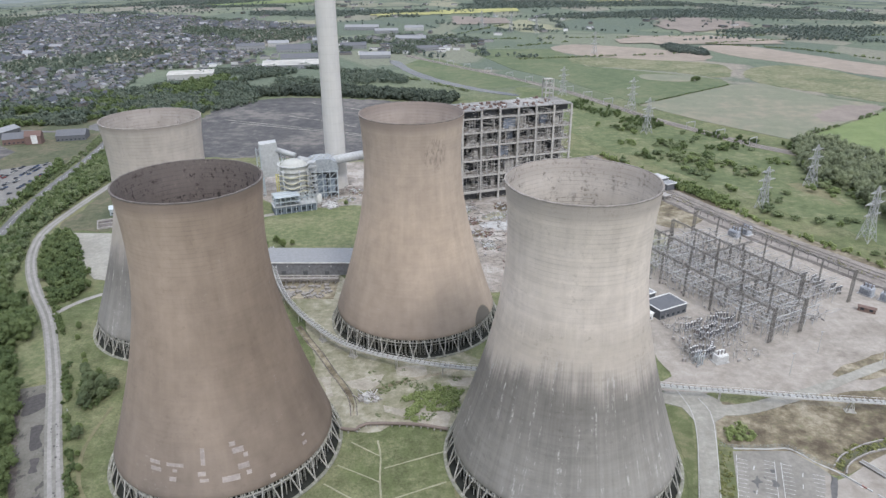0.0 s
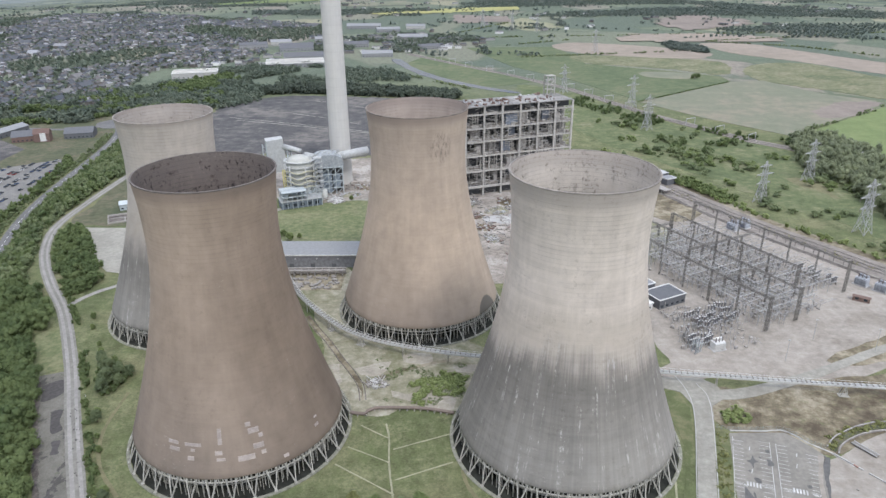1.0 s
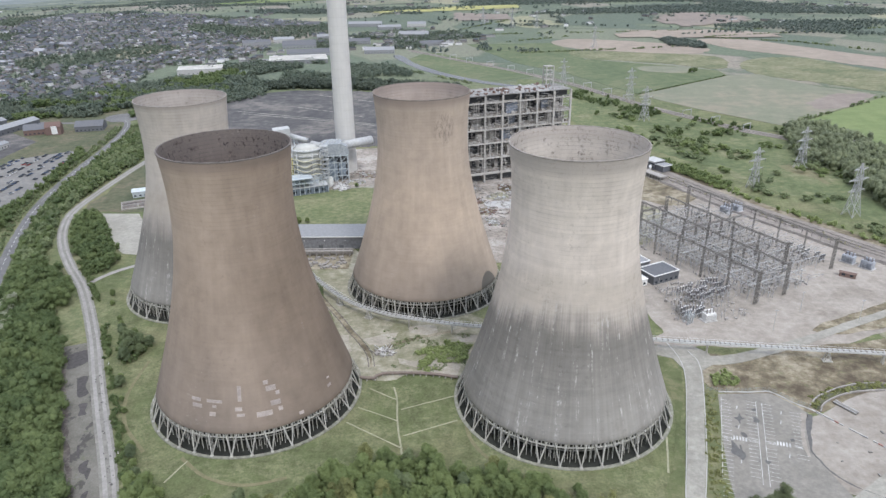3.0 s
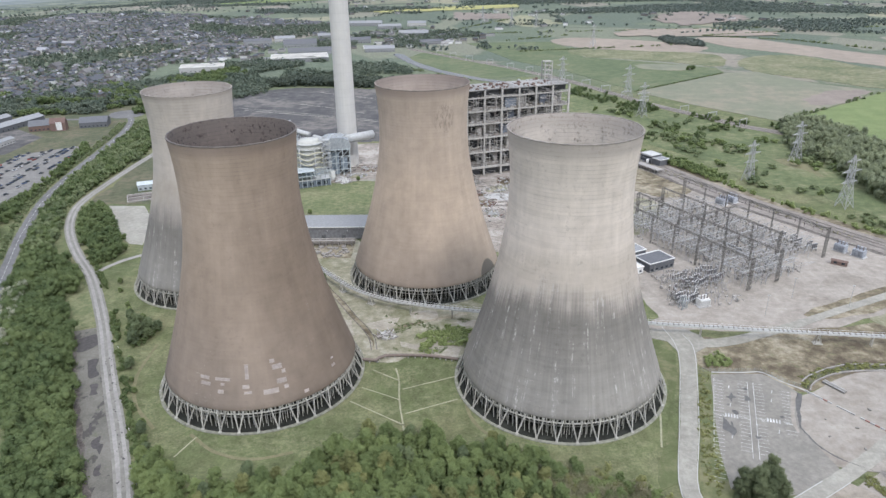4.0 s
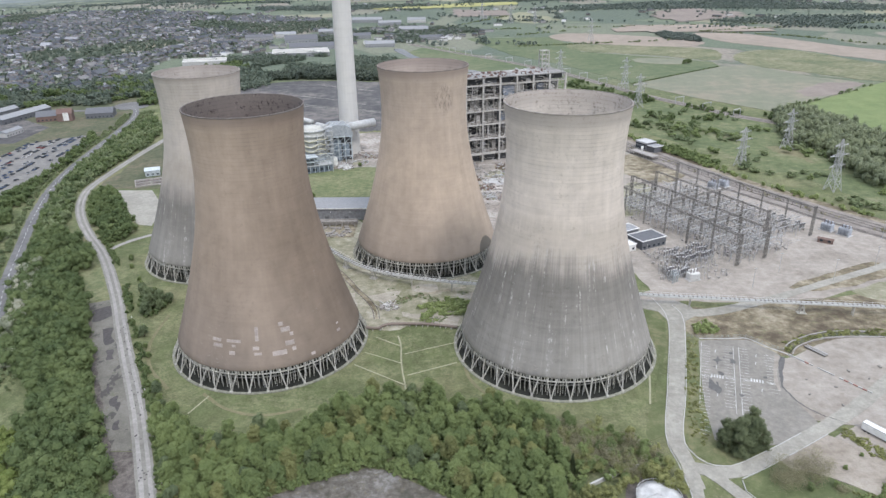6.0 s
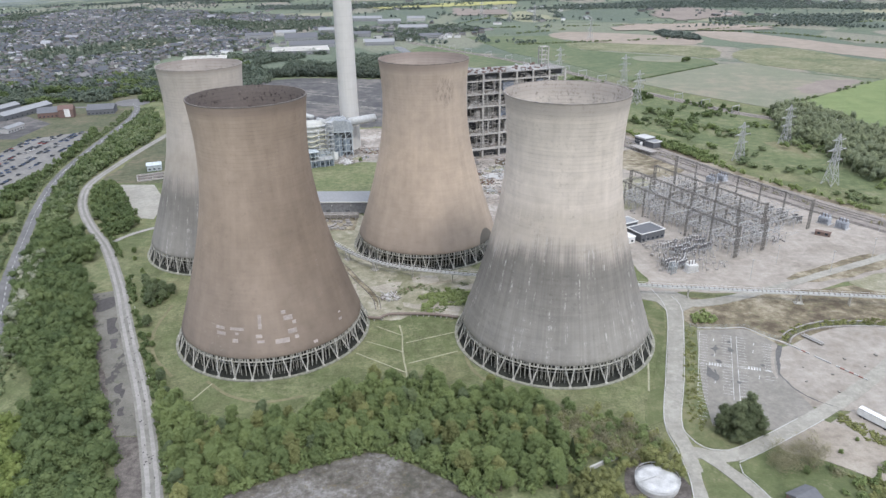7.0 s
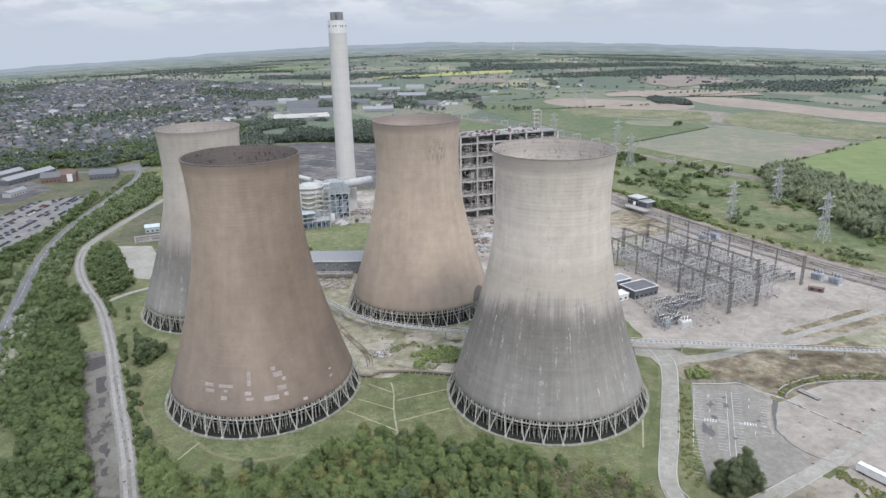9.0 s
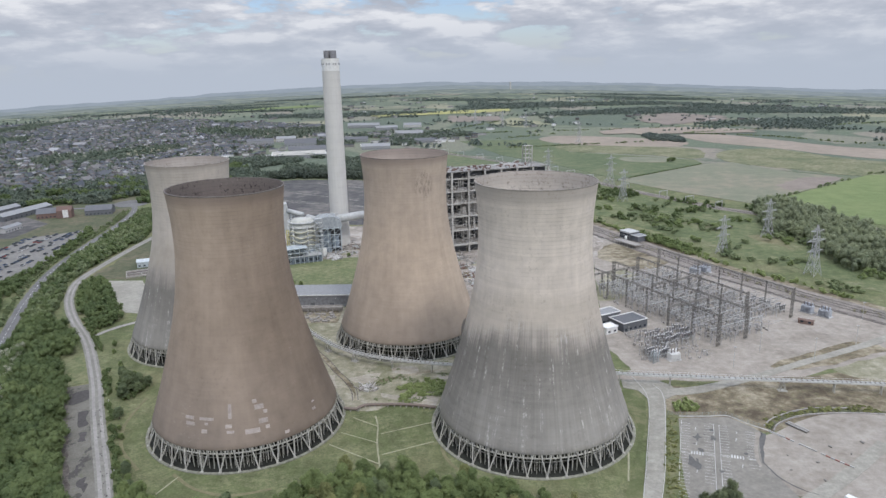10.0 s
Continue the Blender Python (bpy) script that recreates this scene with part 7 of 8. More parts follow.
trough = thing("trough", "long dark steel trough with a pale rim lying on the pad", "trough", (177.6, 284.6, 0.18), math.degrees(math.atan2(-9.0, 5.3)))
part("body", Geo().box(-5.2, -1.0, 0, 5.2, 1.0, 0.9), M_GANTRY, trough)
part("edge", Geo().box(-5.2, -1.15, 0.9, 5.2, -0.9, 1.05).box(-5.2, 0.9, 0.9, 5.2, 1.15, 1.05), M_STEEL, trough)
for x, y, r0 in ((184, 268, 0.7), (190, 262, 0.5), (172, 256, 0.6), (162, 262, 0.4), (158, 251, 0.5), (200, 271, 0.8), (168, 243, 0.6)):
    solid("rubble_bit", Geo().turned(x, y, 0.15, 0.25 + r0 * 0.6, r0 * 2.2, r0 * 1.2, x * 23), M_GANTRY, "small dark lump of rubble on the pad", "rubble", "pad rubble")
tank = thing("water_tank", "round tank with a white domed roof and pale sides", "tank", (74.9, 190.4, -6.0))
part("shell", Geo().lathe([(7.5, 5.8), (7.5, 8.0)], 48), M_PALE, tank, smooth=True)
part("roof", Geo().lathe([(7.8, 8.0), (7.8, 8.3), (5.4, 8.8), (0.01, 9.3)], 48), M_TANKROOF, tank, "dirty white roof", smooth=True)
for i in range(12):
    part("roof_seam", Geo().beam((0.3 * math.cos(i * 0.5236), 0.3 * math.sin(i * 0.5236), 9.32), (7.5 * math.cos(i * 0.5236), 7.5 * math.sin(i * 0.5236), 8.42), 0.12, 0.1), M_PALE, tank)
rail = Geo().lathe([(7.7, 9.2), (7.85, 9.2), (7.85, 9.35), (7.7, 9.35)], 48)
for i in range(24):
    a = 2 * math.pi * i / 24
    rail.beam((7.75 * math.cos(a), 7.75 * math.sin(a), 8.2), (7.75 * math.cos(a), 7.75 * math.sin(a), 9.3), 0.1)
part("rail", rail, M_STEEL, tank)
part("ladder", Geo().beam((-6.5, -1.5, 9.0), (-0.5, 0.4, 9.6), 0.4, 0.15), M_STEEL, tank)
for x, y in ((-182.5, 363), (-166, 327), (-149.9, 295.3), (-133, 261), (-116.5, 228.2), (-111.8, 220.8), (-104, 203)):
    post = thing("marker_post", "short white marker post beside the service road", "post", (x + 1.2, y, 0.1), group="marker posts")
    part("post", Geo().beam((0, 0, 0), (0, 0, 1.1), 0.22), M_WHITE, post)
    part("band", Geo().box(-0.13, -0.13, 0.75, 0.13, 0.13, 0.9), M_DARK, post)
bund = thing("bund_wall", "pale concrete bund wall behind the water tank", "wall", kind="structure")
for (x0, y0), (x1, y1) in (((52, 197.6), (58.5, 201.2)), ((60.5, 202.2), (67.5, 205.8)), ((67.5, 205.8), (72.5, 207.8))):
    part("wall_panel", Geo().turned((x0 + x1) / 2, (y0 + y1) / 2, 0.0, 1.6, math.hypot(x1 - x0, y1 - y0), 0.7, math.degrees(math.atan2(y1 - y0, x1 - x0))), M_PALE, bund)
lay("tank_pit", [(63, 186), (66, 199), (74, 203.5), (83, 199), (86, 188), (80, 179), (68, 178)], M_DARKSOIL, "dark bare ground round the water tank", "ground", 14, 0.8)
box = thing("container", "white container trailer beside the pad", "container", (171, 222.5, 0.1), -58)
part("body", Geo().box(-6.5, -1.5, 0.9, 6.5, 1.5, 3.8), M_WHITE, box)
part("roof_edge", Geo().box(-6.55, -1.55, 3.8, 6.55, -1.4, 3.95).box(-6.55, 1.4, 3.8, 6.55, 1.55, 3.95), M_STEEL, box)
part("chassis", Geo().box(-6, -1.1, 0.5, 6, 1.1, 0.9), M_GANTRY, box)
for x in (-5, -3.6, 4.5):
    for y in (-1.1, 1.1):
        part("wheel", Geo().tube((x, y - 0.2, 0.5), (x, y + 0.2, 0.5), 0.5, n=14), M_DARK, box)
block_house("gate_house", "small brick hut with a purple-grey roof", (122, 181, 0), 25, (9, 6.5, 3), M_BRICK, M_SLATE, 1, False)
lay("verge", [(95.5, 222), (96, 215), (99.5, 209.8), (105, 208), (111, 209.3), (128, 218), (116, 219), (108, 223), (111, 242), (126, 296), (121, 296), (106, 255)], M_GRASS, "green grass verge", "verge", 19, 0.9)
lay("verge", [(108.5, 200.5), (118, 205.6), (128.5, 211.2), (141, 208), (142, 200), (149, 194), (157, 188), (150, 160), (124, 160), (112, 184), (107.6, 194)], M_GRASS, "green grass verge", "verge", 17, 1.5)
lay("hardstanding", [(140, 212), (160, 226), (185, 240), (230, 225), (230, 190), (170, 190)], M_YARD, "pale gravel hardstanding", "pad", 13, 1.0)
lay("verge", [(92, 320), (112, 328), (117, 318), (98, 262), (88, 226), (80, 222), (84, 236), (96, 262), (104, 290), (102, 310)], M_GRASS, "green grass verge beside the road", "verge", 13, 0.6)
lay("verge", [(-205, 390), (-192, 356), (-196, 345), (-206, 352), (-216, 375)], M_LAWN, "green grass verge", "verge", 16, 0.5)


# ---- vegetation ----
GOLD = (1 + math.sqrt(5)) / 2
ICO_V = [Vector(v).normalized() for v in ((-1, GOLD, 0), (1, GOLD, 0), (-1, -GOLD, 0), (1, -GOLD, 0), (0, -1, GOLD), (0, 1, GOLD), (0, -1, -GOLD), (0, 1, -GOLD), (GOLD, 0, -1), (GOLD, 0, 1), (-GOLD, 0, -1), (-GOLD, 0, 1))]
ICO_F = [(0, 11, 5), (0, 5, 1), (0, 1, 7), (0, 7, 10), (0, 10, 11), (1, 5, 9), (5, 11, 4), (11, 10, 2), (10, 7, 6), (7, 1, 8), (3, 9, 4), (3, 4, 2), (3, 2, 6), (3, 6, 8), (3, 8, 9), (4, 9, 5), (2, 4, 11), (6, 2, 10), (8, 6, 7), (9, 8, 1)]


def crown_mesh(name, mat, rng, width, height, base, quads, leaf_size):
    """A crown of many small leaf sprays set on overlapping clumps, closed inside by leafy cores."""
    verts, faces = [], []
    clumps = []
    for _ in range(rng.randint(36, 44)):
        a, k, h = rng.uniform(0, 6.28), math.sqrt(rng.random()), rng.random()
        spread = width * 0.5 * (0.35 + 0.65 * math.sin(math.pi * min(0.95, 0.25 + 0.7 * h)))
        clumps.append((Vector((spread * k * 0.75 * math.cos(a), spread * k * 0.75 * math.sin(a), base + (height - base) * (0.10 + 0.80 * h))), width * rng.uniform(0.085, 0.16)))
    for c, r in clumps:
        k, spin = len(verts), pose(0, 0, 0, rng.uniform(0, 360), rng.uniform(0, 360), 0).to_3x3()
        verts += [c + (spin @ v) * r * rng.uniform(0.6, 0.85) for v in ICO_V]
        faces += [tuple(k + i for i in f) for f in ICO_F]
    for i in range(quads):
        c, r = clumps[i % len(clumps)]
        n = Vector((rng.gauss(0, 1), rng.gauss(0, 1), rng.gauss(0.25, 1))).normalized()
        p = c + n * r * rng.uniform(0.7, 1.5)
        n = (n + Vector((rng.gauss(0, 0.4), rng.gauss(0, 0.4), rng.gauss(0.8, 0.4)))).normalized()
        t = n.orthogonal().normalized()
        t = (t * math.cos(i * 2.4) + n.cross(t) * math.sin(i * 2.4)).normalized()
        b = n.cross(t)
        s = leaf_size * rng.uniform(0.6, 1.25)
        k = len(verts)
        verts += [p - t * s - b * s * 0.5, p + t * s * 0.3 - b * s * 0.8, p + t * s + b * s * 0.3, p - t * s * 0.2 + b * s * 0.8]
        faces.append((k, k + 1, k + 2, k + 3))
    me = bpy.data.meshes.new(name)
    me.from_pydata([tuple(v) for v in verts], [], faces)
    me.materials.append(mat)
    return me


def trunk_mesh(rng, width, height, base):
    g = Geo()
    top = Vector((rng.uniform(-0.4, 0.4), rng.uniform(-0.4, 0.4), height * 0.62))
    g.tube((0, 0, -0.3), top * 0.55, width * 0.035 + 0.08, width * 0.024 + 0.05, 8)
    g.tube(top * 0.55, top, width * 0.024 + 0.05, 0.06, 8)
    for i in range(6):
        a = i * 1.05 + rng.uniform(-0.3, 0.3)
        z = base + (height - base) * (0.05 + 0.08 * i)
        g.tube((0, 0, z * 0.8), (width * 0.34 * math.cos(a), width * 0.34 * math.sin(a), z + height * 0.16), width * 0.014 + 0.04, 0.04, 6)
    return g.mesh("trunk", M_BARK)


def tree_kind(seed, mat, width, height, base, quads=4200, size=0.25):
    r = random.Random(seed)
    return crown_mesh("crown", mat, r, width, height, base, quads, size), trunk_mesh(r, width, height, base)


KINDS = [tree_kind(1, M_LEAF, 7.5, 9.5, 2.0), tree_kind(2, M_LEAF, 6.5, 8.5, 1.6), tree_kind(3, M_LEAF_DARK, 7.0, 9.0, 1.8), tree_kind(4, M_LEAF, 8.5, 10.5, 2.2), tree_kind(5, M_LEAF, 6.0, 10.5, 1.8), tree_kind(6, M_LEAF, 5.5, 7.0, 1.0), tree_kind(7, M_LEAF_OLIVE, 7.0, 10.0, 1.8), tree_kind(8, M_LEAF_BRIGHT, 6.5, 9.0, 1.6), tree_kind(11, M_LEAF_HOLLY, 6.4, 9.4, 0.3, 9000, 0.16)]


def plant(x, y, kind, scale, turn, label, group):
    crown, trunk = KINDS[kind]
    ob = tagged(new("tree"), label, "tree", group)
    ob.matrix_basis = pose(x, y, 0, 0, 0, turn) @ Matrix.Diagonal((scale, scale, scale * (0.85 + 0.3 * ((turn * 7) % 1)), 1))
    part("crown", crown, None, ob)
    part("trunk", trunk, None, ob)
    return ob


def clear_of(points, line, gap):
    """The points at least gap from a plan line."""
    way = np.array([tuple(p) for p in catmull(line, 2.0)])
    return [p for p in points if np.hypot(way[:, 0] - p[0], way[:, 1] - p[1]).min() > gap]


FRONT_WOOD = [(-122, 242), (-111, 242), (-100, 232), (-94, 224), (-76, 227), (-59, 232), (-44, 247), (-27, 253), (-10, 255), (0, 248), (39, 241), (78, 222), (86, 207), (62, 199), (42, 189), (14, 187), (2, 194), (-18, 209), (-28, 211), (-54, 200), (-76, 188), (-88, 176), (-92, 180), (-104, 205), (-116, 232)]
rng = random.Random(21)
spots = clear_of(scatter(FRONT_WOOD, 5.7, rng), SERVICE, 6.5)
for x, y in spots:
    lean = 2 if rng.random() < 0.12 else 0
    kind = rng.choice((0, 1, 3, 5, 0, 3, 1, 6)) if not lean else rng.choice((2, 4))
    thin = 0.7 if x > 45 else 1.0
    if x > 40 and rng.random() < 0.3:
        continue
    plant(x, y, kind, rng.uniform(0.7, 1.12) * thin, rng.uniform(0, 360), "young broadleaf tree in spring leaf in the wood", "trees of the front wood")
for x, y, s in ((114, 218, 1.75), (119.5, 221.5, 1.62), (108.5, 217.5, 1.15), (112.5, 213, 1.3), (122, 217.5, 1.2), (117.5, 216, 1.5), (110.5, 222, 1.1)):
    plant(x, y, 8, s * 1.05, x * 31, "dense dark evergreen tree at the car park corner", "car park trees")
for x, y, s in ((-168, 351, 0.75), (-163, 345, 0.9), (-160, 336, 0.95), (-156, 342, 0.85), (-159, 329, 0.8), (-172, 357, 0.6), (-152, 344, 0.6), (-154, 336, 0.6), (-152, 308, 0.6), (-154, 313, 0.5), (-142, 288, 0.42), (-127, 259, 0.58), (-129, 264, 0.5), (-124, 254, 0.45), (-147, 297, 0.35), (-192, 390, 0.4), (-197, 402, 0.5), (-176, 365, 0.45), (-180, 372, 0.4), (-120, 246, 0.55), (-116, 238, 0.6), (-108, 222, 0.6)):
    plant(x + 1.5, y, 2 if s > 0.5 else 5, s * 1.35, x * 17, "dark shrubby tree beside the service road", "roadside trees")
for x, y, s in ((-112, 522, 0.8), (-106, 514, 0.9), (-118, 514, 0.7), (-72, 600, 0.6), (-100, 518, 0.6)):
    plant(x, y, 1, s, x * 13, "small green tree on the lawn", "lawn trees")


def foliage(name, label, spots, mat, seed, quads, leaf_size, group="", core=0.0):
    """Uncountable trees and bushes: (x, y, z, width, height) each a cluster of leaf sprays, in one mesh."""
    r = np.random.default_rng(seed)
    spots = np.array(spots, float)
    n = len(spots) * quads
    idx = np.repeat(np.arange(len(spots)), quads)
    lumps = 9 if core else 5
    girth = 0.21 if core else 0.30
    sub = r.integers(0, lumps, n)
    offs = r.normal(0, 1, (len(spots), lumps, 3)).clip(-1.6, 1.6) * (0.23, 0.23, 0.19)
    d = r.normal(0, 1, (n, 3))
    d[:, 2] = d[:, 2] * 0.9 + 0.25
    d /= np.linalg.norm(d, axis=1, keepdims=True)
    local = offs[idx, sub] + d * girth * r.uniform(0.75, 1.3, (n, 1))
    size = spots[idx]
    pos = np.stack([size[:, 0] + local[:, 0] * size[:, 3], size[:, 1] + local[:, 1] * size[:, 3], size[:, 2] + np.maximum(local[:, 2] + 0.48, 0.04) * size[:, 4]], 1)
    nor = d + r.normal(0, 0.45, (n, 3))
    nor[:, 2] += 0.6
    nor /= np.linalg.norm(nor, axis=1, keepdims=True)
    ref = r.normal(0, 1, (n, 3))
    t = np.cross(nor, ref)
    t /= np.linalg.norm(t, axis=1, keepdims=True)
    b = np.cross(nor, t)
    s = (leaf_size * r.uniform(0.6, 1.3, (n, 1))) * np.sqrt(size[:, 3:4] / spots[:, 3].mean())
    quad = np.stack([pos - t * s - b * s * 0.5, pos + t * s * 0.3 - b * s * 0.8, pos + t * s + b * s * 0.3, pos - t * s * 0.2 + b * s * 0.8], 1).reshape(-1, 3)
    own_tint = r.random(len(spots))
    tint, inner, tri, m = own_tint[idx], np.zeros((0, 3)), np.zeros(0, int), 0
    if core:
        m = len(spots) * lumps
        hub = offs.reshape(m, 1, 3) + np.array(ICO_V)[None] * girth * core * r.uniform(0.85, 1.05, (m, 12, 1))
        at = np.repeat(spots, lumps, 0)[:, None, :]
        inner = np.stack([at[..., 0] + hub[..., 0] * at[..., 3], at[..., 1] + hub[..., 1] * at[..., 3], at[..., 2] + np.maximum(hub[..., 2] + 0.48, 0.02) * at[..., 4]], -1).reshape(-1, 3)
        tri = (4 * n + 12 * np.arange(m)[:, None, None] + np.array(ICO_F)[None]).ravel()
        tint = np.concatenate([tint, np.repeat(own_tint, 20 * lumps)])
    me = bpy.data.meshes.new(name)
    me.vertices.add(4 * n + 12 * m)
    me.vertices.foreach_set("co", np.concatenate([quad, inner]).ravel())
    me.loops.add(4 * n + len(tri))
    me.loops.foreach_set("vertex_index", np.concatenate([np.arange(4 * n), tri]))
    me.polygons.add(n + 20 * m)
    me.polygons.foreach_set("loop_start", np.concatenate([np.arange(0, 4 * n, 4), 4 * n + 3 * np.arange(20 * m)]))
    me.update(calc_edges=True)
    me.materials.append(mat)
    own = me.attributes.new("tint", "FLOAT", "FACE")
    own.data.foreach_set("value", tint)
    return tagged(new(name, me), label, "trees", group, "stuff")


def tall(points, r, low, high, z=0.0):
    out = []
    for x, y in points:
        h = r.uniform(low, high)
        out.append((x, y, far_height(x, y), h * r.uniform(0.8, 1.15), h))
    return out


def bushes(points, r, low, high, flat=0.62):
    """Round wide bushes, lower than broad."""
    out = []
    for x, y in points:
        w = r.uniform(low, high)
        out.append((x, y, far_height(x, y), w, w * flat * r.uniform(0.8, 1.25)))
    return out


rng = random.Random(31)
foliage("scrub", "dark bramble bushes along the service road", tall([(p.x + rng.gauss(0, 0.8), p.y + rng.gauss(0, 0.8)) for p in catmull(beside(SERVICE[1:9], -5.6), 1.7) if noise.noise(Vector((p.x * 0.06, p.y * 0.06, 2))) > -0.05] + scatter([(-172, 358), (-164, 360), (-150, 343), (-152, 330), (-160, 326), (-166, 340)], 2.6, rng), rng, 1.4, 3.8), M_LEAF_WOOD, 73, 190, 0.22, core=0.85)
foliage("undergrowth", "leafy young undergrowth filling the front wood", tall([p for p in clear_of(scatter(FRONT_WOOD, 2.9, rng), SERVICE, 5.5) if p[0] < 40 or rng.random() < 0.35], rng, 2.0, 5.0), M_LEAF, 68, 200, 0.24, core=0.85)
foliage("undergrowth", "bushes along the edge of the hardstanding", tall([(p.x + rng.gauss(0, 0.7), p.y + rng.gauss(0.8, 0.7)) for p in catmull([(-93, 177), (-76, 188.5), (-50, 201.5), (-28, 209.5), (-21, 208.5), (2, 193.5), (14, 183), (22, 176)], 1.5)], rng, 1.8, 4.6), M_LEAF, 69, 260, 0.22, core=0.85)
cone = thing("tree", "narrow dark green conical tree in the wood", "tree", (47, 204, 0), group="trees of the front wood")
r2 = np.random.default_rng(4)
tip = r2.random(2600) ** 0.8
turn = r2.random(2600) * 6.283
wide = (1.0 - tip) * 1.7 * (0.75 + 0.25 * r2.random(2600)) + 0.1
leafy = Geo()
for h, a, w in zip(tip, turn, wide):
    c = Vector((w * math.cos(a), w * math.sin(a), 0.6 + 9.4 * h))
    t = Vector((-math.sin(a), math.cos(a), 0.2)) * 0.26
    b = Vector((math.cos(a) * 0.5, math.sin(a) * 0.5, 0.85)) * 0.26
    leafy.add([c - t, c - b, c + t, c + b], [(0, 1, 2, 3)])
part("crown", leafy, M_LEAF_DARK, cone)
part("trunk", Geo().tube((0, 0, -0.2), (0, 0, 9), 0.2, 0.04, 8), M_BARK, cone)
foliage("scrub", "light green bushes at the corner of the car park", tall(scatter([(125.5, 303), (136.5, 301), (140.4, 308.4), (136.5, 314), (128, 312)], 2.2, rng), rng, 1.4, 3.6), M_LEAF_BRIGHT, 70, 130, 0.22, core=0.85)
foliage("scrub", "rough weeds along the car park verge", bushes(scatter([(121, 297), (125, 295.5), (114, 262), (109, 243), (106, 228), (105, 222), (101, 219), (98.6, 224), (100.6, 234), (104.4, 250)], 2.3, rng), rng, 0.9, 2.6, 0.4), M_LEAF_OLIVE, 71, 70, 0.16, core=0.7)
foliage("scrub", "low weeds and brambles in the ditch round the pad", bushes(scatter([(164, 284), (168, 289), (178, 294), (190, 298.5), (210, 300), (226, 298), (222, 304), (196, 305), (176, 299), (166, 293)], 2.2, rng), rng, 1.2, 3.6, 0.4), M_LEAF_OLIVE, 72, 70, 0.18, core=0.8)
foliage("scrub", "weedy strip beside the white container", bushes(scatter([(156, 226), (160, 228), (171, 212), (168, 206), (163, 212)], 1.9, rng), rng, 1.2, 3.4, 0.45), M_LEAF_OLIVE, 75, 80, 0.18, core=0.8)
for x, y, s in ((130, 195, 0.55), (134, 199, 0.5), (140, 196, 0.5), (148, 205, 0.35), (158, 212, 0.3), (178, 213, 0.3)):
    plant(x, y, 5, s, x * 13, "light green bush on the verge", "verge bushes")
LEFT_WOOD = [(-199, 346), (-173, 295), (-151, 250), (-134, 222), (-116, 186), (-104, 140), (-150, 140), (-146, 186), (-168, 232), (-175, 250), (-190, 272), (-210, 285), (-226, 318), (-250, 366), (-272, 420), (-262, 440), (-245, 436), (-226, 410), (-217, 392), (-221, 383)]
foliage("woodland", "yellow-green trees at the near end of the wood", tall(scatter([(-183, 230), (-170, 229), (-148, 186), (-152, 140), (-190, 140), (-200, 190)], 5.4, rng), rng, 5, 10), M_LEAF_LIME, 58, 620, 0.34, core=0.88)
foliage("scrub", "pale hawthorn in blossom along the public road", tall(clear_of(scatter([(-258, 385), (-250, 396), (-226, 350), (-212, 300), (-192, 278), (-206, 280), (-236, 328)], 6.0, rng), MAIN, 7.5), rng, 6, 10.5), M_LEAF_BLOSSOM, 59, 520, 0.34, core=0.85)
foliage("woodland", "dense young broadleaf woodland between the roads", tall(clear_of(clear_of(scatter(LEFT_WOOD, 5.2, rng), SERVICE, 8.5), MAIN, 8.5), rng, 5.5, 12.5), M_LEAF_WOOD, 41, 700, 0.36, core=0.88)
BAND = [(-262, 440), (-272, 425), (-300, 500), (-318, 560), (-328, 626), (-337, 708), (-345, 780), (-330, 800), (-300, 735), (-292, 650), (-292, 590), (-297, 545), (-288, 508), (-272, 476)]
spots = tall(clear_of(clear_of(scatter(BAND, 4.8, rng), MAIN, 8), SERVICE, 7), rng, 4.5, 9)
foliage("woodland", "scrubby trees between the two roads", spots[::2], M_LEAF_WOOD, 42, 220, 0.48, core=0.85)
foliage("woodland", "paler scrubby trees between the two roads", spots[1::2], M_LEAF_MEADOW, 74, 220, 0.48, core=0.85)
ISLAND = [(-277, 540), (-268, 545), (-235, 490), (-212, 446), (-222, 425), (-236, 440), (-258, 478), (-274, 510)]
foliage("woodland", "scrubby trees beside the service road bend", tall(clear_of(scatter(ISLAND, 4.8, rng), SERVICE, 7), rng, 4, 9), M_LEAF_WOOD, 43, 340, 0.42, core=0.85)
WEST = [(-245, 318), (-270, 370), (-296, 430), (-320, 490), (-338, 560), (-346, 620), (-360, 720), (-372, 735), (-345, 590), (-345, 510), (-380, 470), (-360, 380), (-300, 280), (-250, 250)]
foliage("woodland", "trees along the outer side of the public road", tall([p for p in clear_of(scatter(WEST, 5.0, rng), MAIN, 8) if noise.noise(Vector((p[0] * 0.03, p[1] * 0.03, 1))) > -0.25], rng, 4, 9), M_LEAF_WOOD, 44, 200, 0.5, core=0.85)
VERGES = [(-190, 235), (-250, 330), (-300, 450), (-340, 560), (-362, 720), (-380, 830), (-350, 850), (-318, 720), (-300, 580), (-268, 470), (-215, 360), (-196, 300)]
foliage("scrub", "low rough scrub and brambles on the road verges", tall([p for p in clear_of(clear_of(scatter(VERGES, 3.2, rng), MAIN, 5.2), SERVICE, 5) if noise.noise(Vector((p[0] * 0.05, p[1] * 0.05, 4))) > -0.45], rng, 1.0, 3.2), M_LEAF_MEADOW, 62, 60, 0.42, core=0.8)
SCRUB = [(-12.6, 333.6), (-7, 338.5), (0, 338.5), (4, 344), (16, 340), (15, 330), (9.4, 324), (-2, 325.4), (-3.2, 317.7), (-11, 319)]
